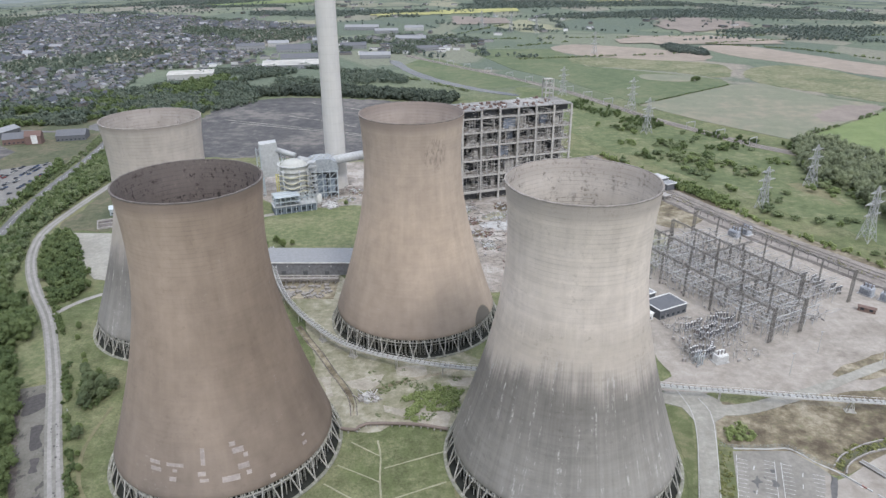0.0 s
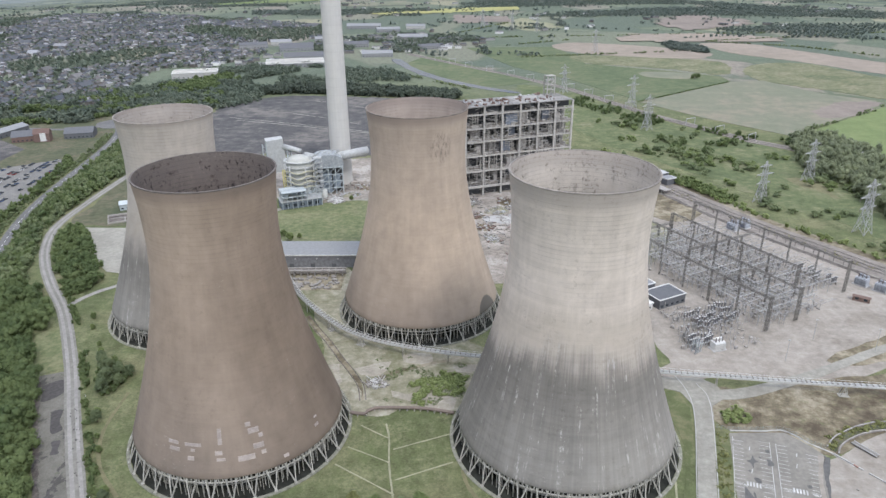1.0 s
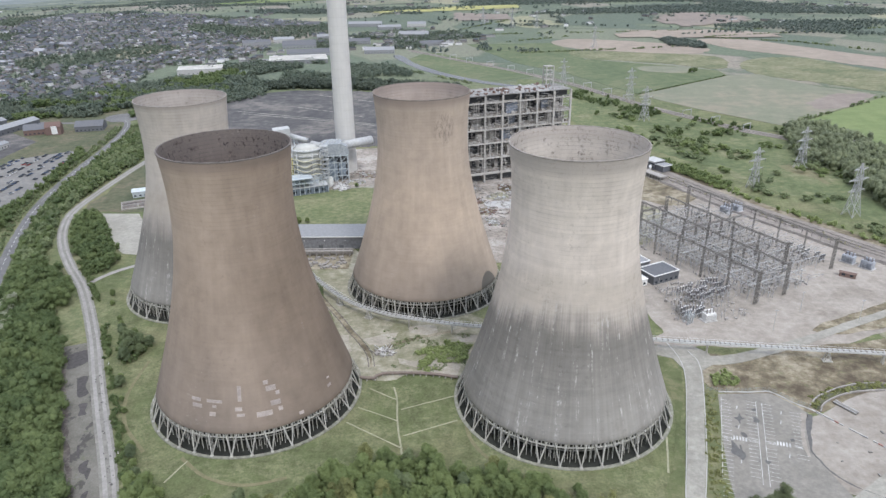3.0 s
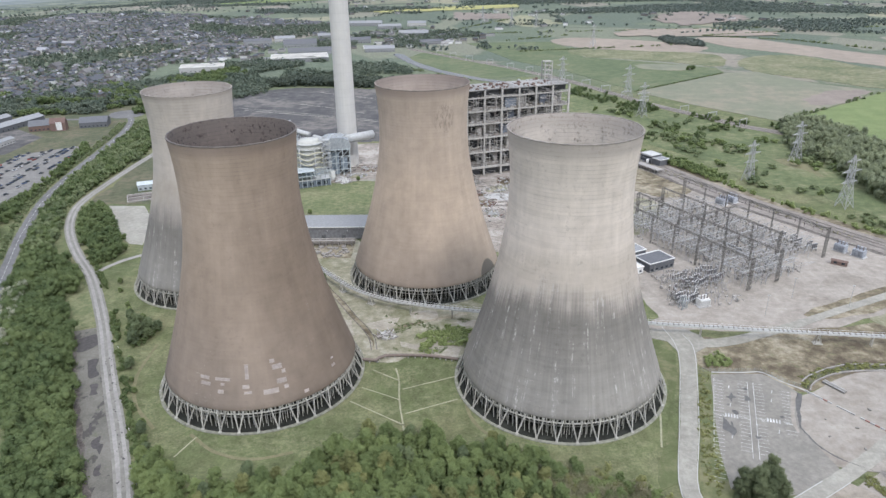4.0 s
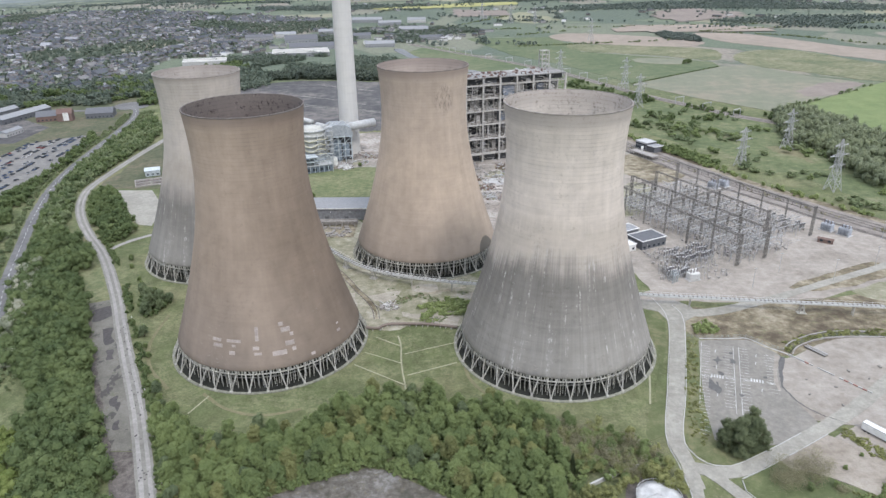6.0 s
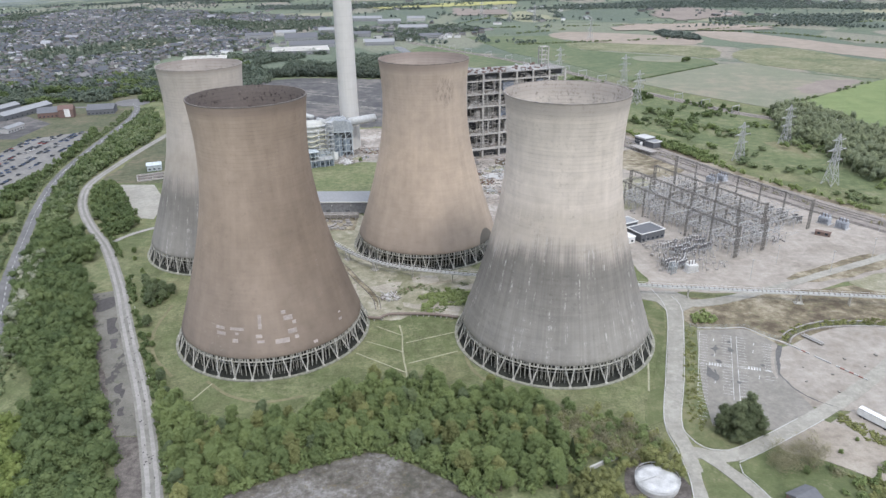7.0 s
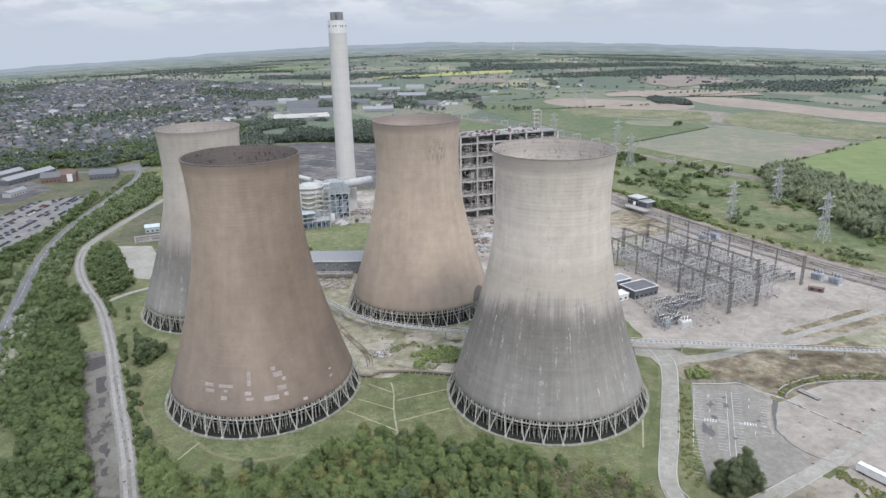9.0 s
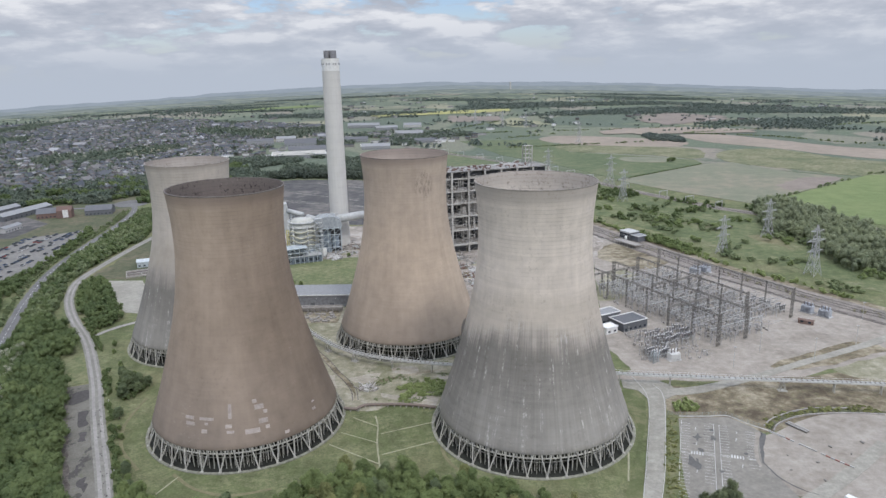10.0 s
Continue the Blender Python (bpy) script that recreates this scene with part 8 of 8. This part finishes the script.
foliage("scrub", "bright green bushes on the waste ground", bushes([p for p in scatter(SCRUB, 1.7, rng) if noise.noise(Vector((p[0] * 0.16, p[1] * 0.16, 2))) > -0.28], rng, 1.6, 3.6, 0.6), M_LEAF_BRIGHT, 45, 110, 0.2, core=0.85)
foliage("scrub", "thin low green weeds on the sand", bushes([p for p in scatter([(-35, 352), (-30, 364), (-18, 363), (-8, 352), (14, 352), (22, 346), (20, 330), (24, 322), (-4, 316), (-24, 322), (-20, 335)], 1.9, rng) if noise.noise(Vector((p[0] * 0.12, p[1] * 0.12, 5))) > 0.12], rng, 0.9, 2.6, 0.4), M_LEAF_MEADOW, 60, 40, 0.2)
lay("waste_ground", [(138.6, 218.5), (152.5, 224.5), (160, 216), (172, 203), (172, 188), (156, 189), (148, 195.8), (141, 201), (128, 206), (126, 211)], M_SANDBROWN, "bare sandy ground beside the site road", "ground", 18, 1.2)
lay("verge", [(92.6, 195.5), (96.4, 197.0), (99.6, 193.2), (104.4, 184.6), (108, 172), (92, 172), (90.8, 184)], M_GRASS, "small grass island between the site roads", "verge", 28, 0.5)
foliage("scrub", "bare budding brown trees by the site road", tall(scatter([(120, 205), (130, 209), (139, 212), (142, 205), (132, 195), (119, 193)], 3.0, rng), rng, 4.5, 8), M_LEAF_BROWN, 55, 620, 0.11)
foliage("scrub", "small purple-brown shrub on the verge", bushes([(140.9, 193.1), (142.5, 194.2)], rng, 3.5, 4.5, 0.6), M_LEAF_BROWN, 76, 420, 0.13)
foliage("scrub", "low green brambles on the verge by the gate houses", bushes(scatter([(143, 194), (152, 191), (166, 184), (166, 176), (146, 182)], 3.0, rng), rng, 2.0, 5.0, 0.4), M_LEAF_OLIVE, 77, 150, 0.2, core=0.8)
foliage("scrub", "thin brown budding trees at the edge of the wood", tall(scatter([(36, 236), (60, 228), (80, 218), (84, 207), (70, 202), (52, 206), (40, 215)], 4.6, rng), rng, 4.0, 7.5), M_LEAF_BROWN, 56, 700, 0.14)
foliage("scrub", "soft yellow-green young trees at the edge of the wood", tall(scatter([(18, 240), (36, 238), (60, 230), (82, 219), (86, 206), (70, 200), (48, 206), (30, 218)], 6.2, rng), rng, 3.0, 7.0), M_LEAF_OLIVE, 80, 620, 0.17, core=0.6)
around = [p for p in scatter([(40, 190), (62, 200), (84, 206), (88, 198), (82, 180), (70, 165), (44, 168)], 4.6, rng) if math.hypot(p[0] - 73, p[1] - 187) > 11]
foliage("scrub", "olive-green young trees round the water tank", tall(around, rng, 3.0, 6.5), M_LEAF_OLIVE, 67, 480, 0.2, core=0.75)
foliage("scrub", "green bushes on the banks by the gate huts", tall(scatter([(134, 186), (150, 192), (172, 205), (190, 212), (190, 205), (160, 188), (140, 180)], 4.5, rng), rng, 1.5, 3.5), M_LEAF, 57, 110, 0.35)
hedge = [(p.x + rng.gauss(0, 2.2), p.y + rng.gauss(0, 2.2)) for p in catmull(beside(SIDING, 19), 2.6) if noise.noise(Vector((p.x * 0.04, p.y * 0.04, 3))) > -0.32]
foliage("scrub", "yellow-green bushes along the far side of the sidings", tall(hedge, rng, 2.4, 5.2), M_LEAF_BRIGHT, 63, 240, 0.3, core=0.85)
thorns = scatter([(196, 668), (206, 676), (232, 628), (248, 590), (240, 582), (222, 612)], 4.6, rng)
foliage("scrub", "tall green bushes beside the sidings", tall(thorns, rng, 3.2, 7.5), M_LEAF, 81, 260, 0.34, core=0.85)
weeds = [(p.x + rng.gauss(0, 3), p.y + rng.gauss(0, 3)) for p in catmull(beside(SIDING, -2), 1.2) if noise.noise(Vector((p.x * 0.05, p.y * 0.05, 8))) > 0.0]
foliage("weeds", "low weeds growing through the disused sidings", tall(weeds, rng, 0.5, 1.6), M_LEAF_BROWN, 64, 30, 0.3)
RIVERWOOD = [(350, 700), (379, 778), (408, 790), (430, 735), (438, 650), (440, 590), (400, 540), (365, 512), (342, 530), (350, 575), (356, 622), (346, 664)]
spots = [(x, y, z, w * 0.72, h) for x, y, z, w, h in tall(scatter(RIVERWOOD, 7.6, rng), rng, 8, 18)]
foliage("woodland", "tall spring-green trees beside the pylons", spots[::2], M_LEAF_POPLAR, 46, 420, 0.5, core=0.85)
foliage("woodland", "tall mid-green trees beside the pylons", spots[1::2], M_LEAF_POPLAR, 66, 420, 0.5, core=0.85)


EDGE = [(150, 770), (205, 690), (238, 620), (262, 560), (285, 500), (312, 470), (330, 455), (320, 500), (290, 560), (262, 620), (300, 690), (250, 760), (190, 800)]
foliage("scrub", "scattered bushes in the rough grass by the sidings", bushes([p for p in scatter(EDGE, 10.0, rng) if noise.noise(Vector((p[0] * 0.02, p[1] * 0.02, 0))) > 0.14], rng, 4.0, 9.5), M_LEAF_MEADOW, 47, 260, 0.42, core=0.9)
MEADOW = [(170, 790), (215, 720), (262, 600), (320, 520), (380, 470), (430, 560), (420, 640), (330, 760), (260, 880), (200, 920)]
foliage("scrub", "loose bushes in the meadow", bushes([p for p in scatter(MEADOW, 10.5, rng) if noise.noise(Vector((p[0] * 0.03, p[1] * 0.03, 7))) > 0.27], rng, 4.0, 10.0, 0.6), M_LEAF_MEADOW, 53, 260, 0.42, core=0.9)
foliage("scrub", "mid-green thorn bushes in the meadow", bushes([p for p in scatter(MEADOW, 13.0, rng) if noise.noise(Vector((p[0] * 0.025, p[1] * 0.025, 17))) > 0.16], rng, 5.0, 10.0, 0.7), M_LEAF, 61, 260, 0.42, core=0.9)
HEDGE = [(-262, 1062), (-210, 1066), (-140, 1056), (-60, 1036), (20, 1000), (34, 1040), (-60, 1080), (-140, 1100), (-240, 1112)]
foliage("tree_belt", "dark conifer belt beyond the coal yard", tall(scatter(HEDGE, 6.0, rng), rng, 9, 14), M_LEAF_BELT, 48, 150, 0.95, core=0.85)
BELT = [(-560, 868), (-493, 884), (-436, 888), (-426, 912), (-400, 950), (-388, 890), (-350, 872), (-296, 905), (-300, 1000), (-330, 1150), (-270, 1240), (-330, 1260), (-440, 1110), (-513, 1085), (-580, 1030), (-700, 960)]
spots = tall([p for p in scatter(BELT, 6.6, rng) if noise.noise(Vector((p[0] * 0.02, p[1] * 0.02, 2))) > -0.28], rng, 3.5, 11)
foliage("tree_belt", "dark broadleaf belt before the town", [p for p in spots if noise.noise(Vector((p[0] * 0.012, p[1] * 0.03, 7))) < 0.05], M_LEAF_FAR, 49, 55, 1.2, core=0.8)
foliage("tree_belt", "lighter green trees before the town", [p for p in spots if noise.noise(Vector((p[0] * 0.012, p[1] * 0.03, 7))) >= 0.05], M_LEAF_WOOD, 82, 55, 1.2, core=0.8)
RAILSIDE = [(196, 1020), (250, 935), (284, 858), (262, 850), (232, 872), (204, 930), (180, 985)]
dark = scatter(RAILSIDE, 7.5, rng) + scatter([(294, 846), (349, 806), (384, 770), (376, 752), (334, 784), (300, 820)], 8.5, rng)
dark = [p for p in dark if noise.noise(Vector((p[0] * 0.03, p[1] * 0.03, 12))) > -0.15]
for x, y in ((247, 789), (256, 764), (275, 735), (272, 709), (297, 762), (318, 775), (216, 733)):
    dark += [(x + rng.gauss(0, 5), y + rng.gauss(0, 3)) for _ in range(6)]
foliage("scrub", "dark green thorn trees below the railway", tall(dark, rng, 3.0, 7.5), M_LEAF_WOOD, 83, 180, 0.5, core=0.85)


# ---- town ----
TOWN = [(-450, 1000), (-620, 975), (-980, 1150), (-1500, 1500), (-1950, 2300), (-1300, 2550), (-820, 2450), (-310, 2050), (-235, 1620), (-350, 1500), (-400, 1360), (-500, 1290), (-480, 1150)]
SHEDS = ((-180, 1600), (-260, 1700), (-262, 1345), (-255, 1430), (-408, 1232), (-300, 1555), (-400, 1590), (-350, 1640), (-200, 1980), (-130, 1900), (-60, 1960))


def town():
    r = random.Random(77)
    walls, roofs, chimneys = Geo(), Geo(), Geo()
    trees = []
    for x, y in scatter(TOWN, 15.5, r):
        if min(math.hypot(x - a, y - b) for a, b in SHEDS) < 58:
            continue
        if noise.noise(Vector((x * 0.004, y * 0.004, 5))) > 0.16 or r.random() < 0.32:
            trees += [(x + r.uniform(-8, 8), y + r.uniform(-8, 8)) for _ in range(2)]
            continue
        turn = 90 * round(noise.noise(Vector((x * 0.003, y * 0.003, 9))) * 3) + 40 * noise.noise(Vector((x * 0.002, y * 0.002, 2))) + r.uniform(-6, 6)
        w, d, h = r.uniform(7, 13), r.uniform(6, 8), r.uniform(4.4, 5.6)
        if r.random() < 0.03:
            w, d, h = w * 2.5, d * 2, 6
        z = far_height(x, y)
        c, s = math.cos(radians(turn)), math.sin(radians(turn))

        def at(a, b, k):
            return x + c * a - s * b, y + s * a + c * b, z + k
        w2, d2 = w / 2, d / 2
        walls.turned(x, y, z - 1, z + h, w, d, turn)
        roofs.add([at(-w2 - 0.3, -d2 - 0.4, h), at(w2 + 0.3, -d2 - 0.4, h), at(w2 + 0.3, d2 + 0.4, h), at(-w2 - 0.3, d2 + 0.4, h), at(-w2, 0, h + d * 0.36), at(w2, 0, h + d * 0.36)],
                  [(0, 1, 5, 4), (2, 3, 4, 5), (1, 2, 5), (3, 0, 4)])
        q = at(w2 * 0.6, 0, h + d * 0.3)
        chimneys.box(q[0] - 0.4, q[1] - 0.4, q[2], q[0] + 0.4, q[1] + 0.4, q[2] + 1.4)
        if r.random() < 0.9:
            trees.append((x + r.uniform(-10, 10), y + r.uniform(-10, 10)))
    solid("town_walls", walls, M_TOWNWALL, "brick and rendered house walls of the town", "houses", kind="stuff")
    solid("town_roofs", roofs, M_TOWNROOF, "tiled and slated house roofs of the town", "roofs", kind="stuff")
    solid("town_chimneys", chimneys, M_BRICK, "small brick chimneys of the town", "chimneys", kind="stuff")
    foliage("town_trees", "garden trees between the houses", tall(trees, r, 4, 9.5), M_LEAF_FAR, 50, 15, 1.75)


M_TOWNWALL = island("town_walls", [(0.0, (0.14, 0.128, 0.118)), (0.5, (0.235, 0.228, 0.218)), (0.75, (0.42, 0.42, 0.41)), (1.0, (0.75, 0.75, 0.74))])
M_TOWNROOF = island("town_roofs", [(0.0, (0.07, 0.08, 0.094)), (0.5, (0.108, 0.116, 0.13)), (0.85, (0.15, 0.142, 0.136)), (1.0, (0.34, 0.35, 0.37))])
town()
rng = random.Random(83)
MIDDLE = [(-470, 960), (-380, 915), (-290, 960), (-150, 1120), (-40, 1140), (-60, 1260), (-180, 1290), (-230, 1340), (-330, 1330), (-390, 1290), (-440, 1130)]
groves = [p for p in scatter(MIDDLE, 7.0, rng) if noise.noise(Vector((p[0] * 0.012, p[1] * 0.012, 3))) > -0.02]
foliage("town_trees", "mixed trees between the town and the works", tall(groves, rng, 4, 10), M_LEAF_FAR, 65, 34, 1.25)
PARKS = [(-300, 1560), (-150, 1480), (60, 1540), (150, 1700), (-60, 1850), (-240, 1760)]
groves = [p for p in scatter(PARKS, 10.0, rng) if noise.noise(Vector((p[0] * 0.01, p[1] * 0.01, 6))) > 0.02]
foliage("town_trees", "mixed trees between the commercial sheds", tall(groves, rng, 5, 10), M_LEAF_FAR, 66, 40, 1.3)
for k, (x, y, turn, w, d, h, wall, roof) in enumerate([
        (-262, 1345, 12, 104, 62, 7, M_ROOF, M_CREAMROOF), (-255, 1430, 12, 90, 30, 6, M_ROOF, M_SLATE), (-408, 1232, 14, 72, 44, 8, M_PALE, M_CREAMROOF), (-300, 1555, 12, 70, 40, 6, M_ROOF, M_SLATE), (-120, 1450, 5, 60, 24, 7, M_ROOF, M_ROOF), (-20, 1560, 14, 46, 20, 6, M_ROOF, M_SLATE), (-180, 1600, 3, 56, 24, 7, M_ROOF, M_SLATE), (-260, 1700, 10, 50, 22, 7, M_ROOF, M_ROOF), (-60, 1720, -6, 70, 26, 8, M_ROOF, M_ROOF), (-400, 1590, 20, 60, 22, 8, M_ROOF, M_SLATE), (-350, 1640, 10, 45, 22, 8, M_PALE, M_ROOF),
        (-200, 1980, 0, 90, 26, 8, M_ROOF, M_ROOF), (-130, 1900, 12, 60, 22, 7, M_ROOF, M_ROOF), (-60, 1960, 0, 50, 24, 8, M_PALE, M_ROOF),
        (-498, 822, 76, 74, 16, 6, M_SLATE, M_ROOF), (-534, 830, 76, 56, 14, 6, M_SLATE, M_ROOF), (-464, 738, 82, 26, 10, 5, M_PALE, M_ROOF), (-458, 812, 22, 30, 22, 6, M_BRICK, M_SLATE), (-406, 826, 14, 30, 22, 6, M_SLATE, M_SLATE)]):
    block_house("warehouse", "low wide commercial shed with a pale roof" if roof in (M_WHITE, M_PALE, M_CREAMROOF) else "low wide commercial shed with a grey roof", (x, y, far_height(x, y)), turn, (w, d, h), wall, roof, 1, roof == M_CREAMROOF, group="commercial sheds")
red = thing("red_house", "red brick gabled house with a white painted front", "house", (-438, 806, 0), 14)
part("wall", Geo().box(-8, -6, 0, 8, 6, 9), M_BRICK, red)
part("roof", Geo().add([(-8.4, -6.4, 9), (8.4, -6.4, 9), (8.4, 6.4, 9), (-8.4, 6.4, 9), (-8.4, 0, 14), (8.4, 0, 14)], [(0, 1, 5, 4), (2, 3, 4, 5), (1, 2, 5), (3, 0, 4), (3, 2, 1, 0)]), M_BRICK, red)
part("front", Geo().box(-1.5, -6.3, 1, 4.5, -6.0, 10), M_WHITE, red, "white front panel")


def car(at, turn, mat, label):
    ob = thing("parked_car", label, "car", at, turn, group="parked cars")
    part("body", Geo().add([(-2.2, -0.9, 0.35), (2.2, -0.9, 0.35), (2.2, 0.9, 0.35), (-2.2, 0.9, 0.35), (-2.2, -0.85, 0.95), (2.15, -0.85, 0.85), (2.15, 0.85, 0.85), (-2.2, 0.85, 0.95)],
         [(3, 2, 1, 0), (4, 5, 6, 7), (0, 1, 5, 4), (1, 2, 6, 5), (2, 3, 7, 6), (3, 0, 4, 7)]), mat, ob)
    part("cabin", Geo().add([(-1.9, -0.82, 0.9), (1.1, -0.82, 0.88), (1.1, 0.82, 0.88), (-1.9, 0.82, 0.9), (-1.5, -0.68, 1.45), (0.4, -0.68, 1.45), (0.4, 0.68, 1.45), (-1.5, 0.68, 1.45)],
         [(3, 2, 1, 0), (4, 5, 6, 7), (0, 1, 5, 4), (1, 2, 6, 5), (2, 3, 7, 6), (3, 0, 4, 7)]), M_GLASS, ob)
    for x in (-1.35, 1.35):
        for y in (-0.82, 0.82):
            part("wheel", Geo().tube((x, y - 0.1, 0.33), (x, y + 0.1, 0.33), 0.33, n=10), M_DARK, ob)
    return ob


M_LOT = sheet("pale_lot_asphalt", [(0.35, (0.165, 0.162, 0.153)), (0.65, (0.225, 0.22, 0.207))], 0.05, fleck=(0.22, 0.2, 0.17), flecks=0.5, vary=0.3)
LOT = [(-424, 700), (-378, 732), (-348, 600), (-352, 520), (-380, 520), (-424, 640)]
lay("car_park", LOT, M_LOT, "grey staff car park full of cars", "car park", 20, 0.5, False)
lay("grass_plot", [(-700, 900), (-420, 935), (-380, 850), (-362, 790), (-350, 600), (-345, 500), (-420, 500), (-620, 760)], M_ROUGH, "rough grass round the sheds and lots", "ground", 9, 2.0)
lay("grass_plot", [(-470, 775), (-380, 790), (-372, 745), (-424, 712), (-470, 740)], M_ROUGH, "rough brownish grass plot", "ground", 15, 1.0)
lay("car_park", [(-560, 870), (-440, 770), (-440, 700), (-480, 700), (-600, 800)], M_SLAG, "dark service yard beside the sheds", "yard", 17, 0.5, False)
lay("roundabout", [(-416, 884), (-398, 862), (-376, 868), (-372, 890), (-386, 908), (-408, 906)], M_ROAD, "asphalt roundabout", "road", 26, 0.3)
road("main_road", [(-376, 885), (-366, 912), (-350, 960), (-345, 1020)], 8.0, M_ROAD, "grey public road leaving the roundabout", 25)
road("main_road", [(-404, 872), (-424, 862), (-450, 858), (-500, 862), (-560, 838)], 8.0, M_ROAD, "grey public road leaving the roundabout", 25)
CAR_PAINT = [plain("car_paint_" + n, c, 0.35) for n, c in (("white", (0.7, 0.7, 0.7)), ("silver", (0.42, 0.43, 0.44)), ("dark", (0.06, 0.065, 0.075)), ("blue", (0.08, 0.12, 0.22)), ("red", (0.3, 0.05, 0.04)))]
masters = {}
rng = random.Random(9)
for i in range(7):
    for j in range(40):
        x, y = -418 + (i // 2) * 18 + (i % 2) * 5.4 + j * 0.1, 530 + j * 5.0 + i * 3
        x += (y - 540) * -0.05
        if not inside((x, y), LOT) or rng.random() < 0.42:
            continue
        k = rng.choice((1, 2, 2, 3, 2, 2, 1, 2, 3, 2, 3, 4, 0, 2, 3))
        if k in masters:
            copy_thing(masters[k], pose(x, y, 0.2, 0, 0, 75 + rng.uniform(-3, 3)))
        else:
            masters[k] = car((x, y, 0.2), 75, CAR_PAINT[k], ("white", "silver", "dark", "blue", "red")[k] + " car parked in a row on the lot")


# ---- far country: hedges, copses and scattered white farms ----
# blue-grey tint of these woods is painted-in haze
M_LEAF_DEEP = leaf("hazed_wood_leaves", (0.105, 0.135, 0.12), (0.17, 0.2, 0.168))


def far_country():
    r = random.Random(61)
    hedges = []
    lines = [((150, 1600), (300, 1690)), ((600, 1640), (760, 1540)), ((760, 1540), (930, 1250)), ((160, 1420), (480, 1480)), ((405, 812), (520, 898)), ((520, 898), (600, 960)), ((120, 1750), (800, 1800)), ((-50, 1700), (200, 2100)), ((600, 1640), (1400, 1900)), ((650, 1000), (1000, 1050)), ((-80, 1250), (60, 1080))]
    for (x0, y0), (x1, y1) in lines:
        n = int(math.hypot(x1 - x0, y1 - y0) / 4)
        for i in range(n):
            if noise.noise(Vector((i * 0.1, x0 * 0.1, y0 * 0.1))) > -0.1:
                hedges.append((x0 + (x1 - x0) * i / n + r.uniform(-3, 3), y0 + (y1 - y0) * i / n + r.uniform(-3, 3)))
    foliage("copse", "small dark copse between the ploughed fields", tall(scatter([(483, 1590), (515, 1632), (559, 1530), (540, 1450), (480, 1500)], 8.0, r), r, 5, 9), M_LEAF_DEEP, 54, 40, 1.3, core=0.85)
    low_hedge = [(274 + 180 * i / 60 + r.uniform(-1, 1), 991 + 145 * i / 60 + r.uniform(-1, 1)) for i in range(60)]
    foliage("hedgerow", "thin low dark hedge between two fields", tall(low_hedge, r, 1.4, 2.6), M_LEAF_WOOD, 78, 40, 0.6, core=0.85)
    foliage("lone_tree", "single round bush in the pasture", tall([(413, 1172), (419, 1174), (409, 1170)], r, 8, 9), M_LEAF_WOOD, 79, 120, 0.8, core=0.85)
    foliage("hedgerow", "dark field hedges with small trees", tall(hedges, r, 2, 4.5), M_LEAF_MEADOW, 51, 30, 1.0)
    far, d = [], 1450.0
    while d < 4600:
        gap = 9 + d * 0.0016
        a = -42.0
        while a < 42:
            a += math.degrees(gap / d)
            k = d + r.uniform(-0.5, 0.5) * gap
            x, y = k * math.sin(radians(a)), k * math.cos(radians(a))
            ridge = noise.noise(Vector((x * 0.0014, y * 0.0036, 4))) + 0.25 * noise.noise(Vector((x * 0.006, y * 0.012, 2)))
            line = abs(noise.noise(Vector((x * 0.003, y * 0.0055, 8))))
            woody = math.exp(-((y + 0.55 * x - 3080) / 260) ** 2) if x > 150 else 0.0
            if (ridge > 0.19 - 0.42 * woody or line < 0.012) and not inside((x, y), TOWN) and not (200 < x < 900 and y < 1700):
                far.append((x, y))
        d += gap
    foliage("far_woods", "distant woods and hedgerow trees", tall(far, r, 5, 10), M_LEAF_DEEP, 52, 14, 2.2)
    farms, roofs = Geo(), Geo()
    for _ in range(420):
        a, d = radians(r.uniform(-42, 42)), r.uniform(1800, 4400)
        x, y = d * math.sin(a), d * math.cos(a)
        if noise.noise(Vector((x * 0.002, y * 0.002, 14))) < 0.05:
            continue
        z, t = far_height(x, y), r.uniform(0, 180)
        w = r.uniform(9, 28)
        farms.turned(x, y, z - 1, z + 5, w, 10, t)
        roofs.turned(x, y, z + 5, z + 6.5, w + 0.8, 6, t)
    for x, y in scatter(PARKS, 30.0, r) + scatter([(-430, 1250), (-300, 1250), (-230, 1330), (-330, 1500), (-420, 1450)], 30.0, r):
        if min(math.hypot(x - a, y - b) for a, b in SHEDS) < 50 or r.random() < 0.35:
            continue
        z, t, w, d = far_height(x, y), r.choice((5, 12, -8, 95)), r.uniform(8, 26), r.uniform(8, 14)
        farms.turned(x, y, z - 1, z + 4.5, w, d, t)
        roofs.turned(x, y, z + 4.5, z + 5.6, w + 0.6, d * 0.7, t)
    solid("far_farms", farms, M_TOWNWALL, "distant farm and village walls", "houses", kind="stuff")
    solid("far_farm_roofs", roofs, M_TOWNROOF, "distant farm and village roofs", "roofs", kind="stuff")
    mast = thing("far_mast", "thin grey mast on the skyline", "mast", (470, 4380, far_height(470, 4380)))
    part("shaft", Geo().tube((0, 0, 0), (0, 0, 62), 6, 4, 10), M_PALE, mast)


far_country()
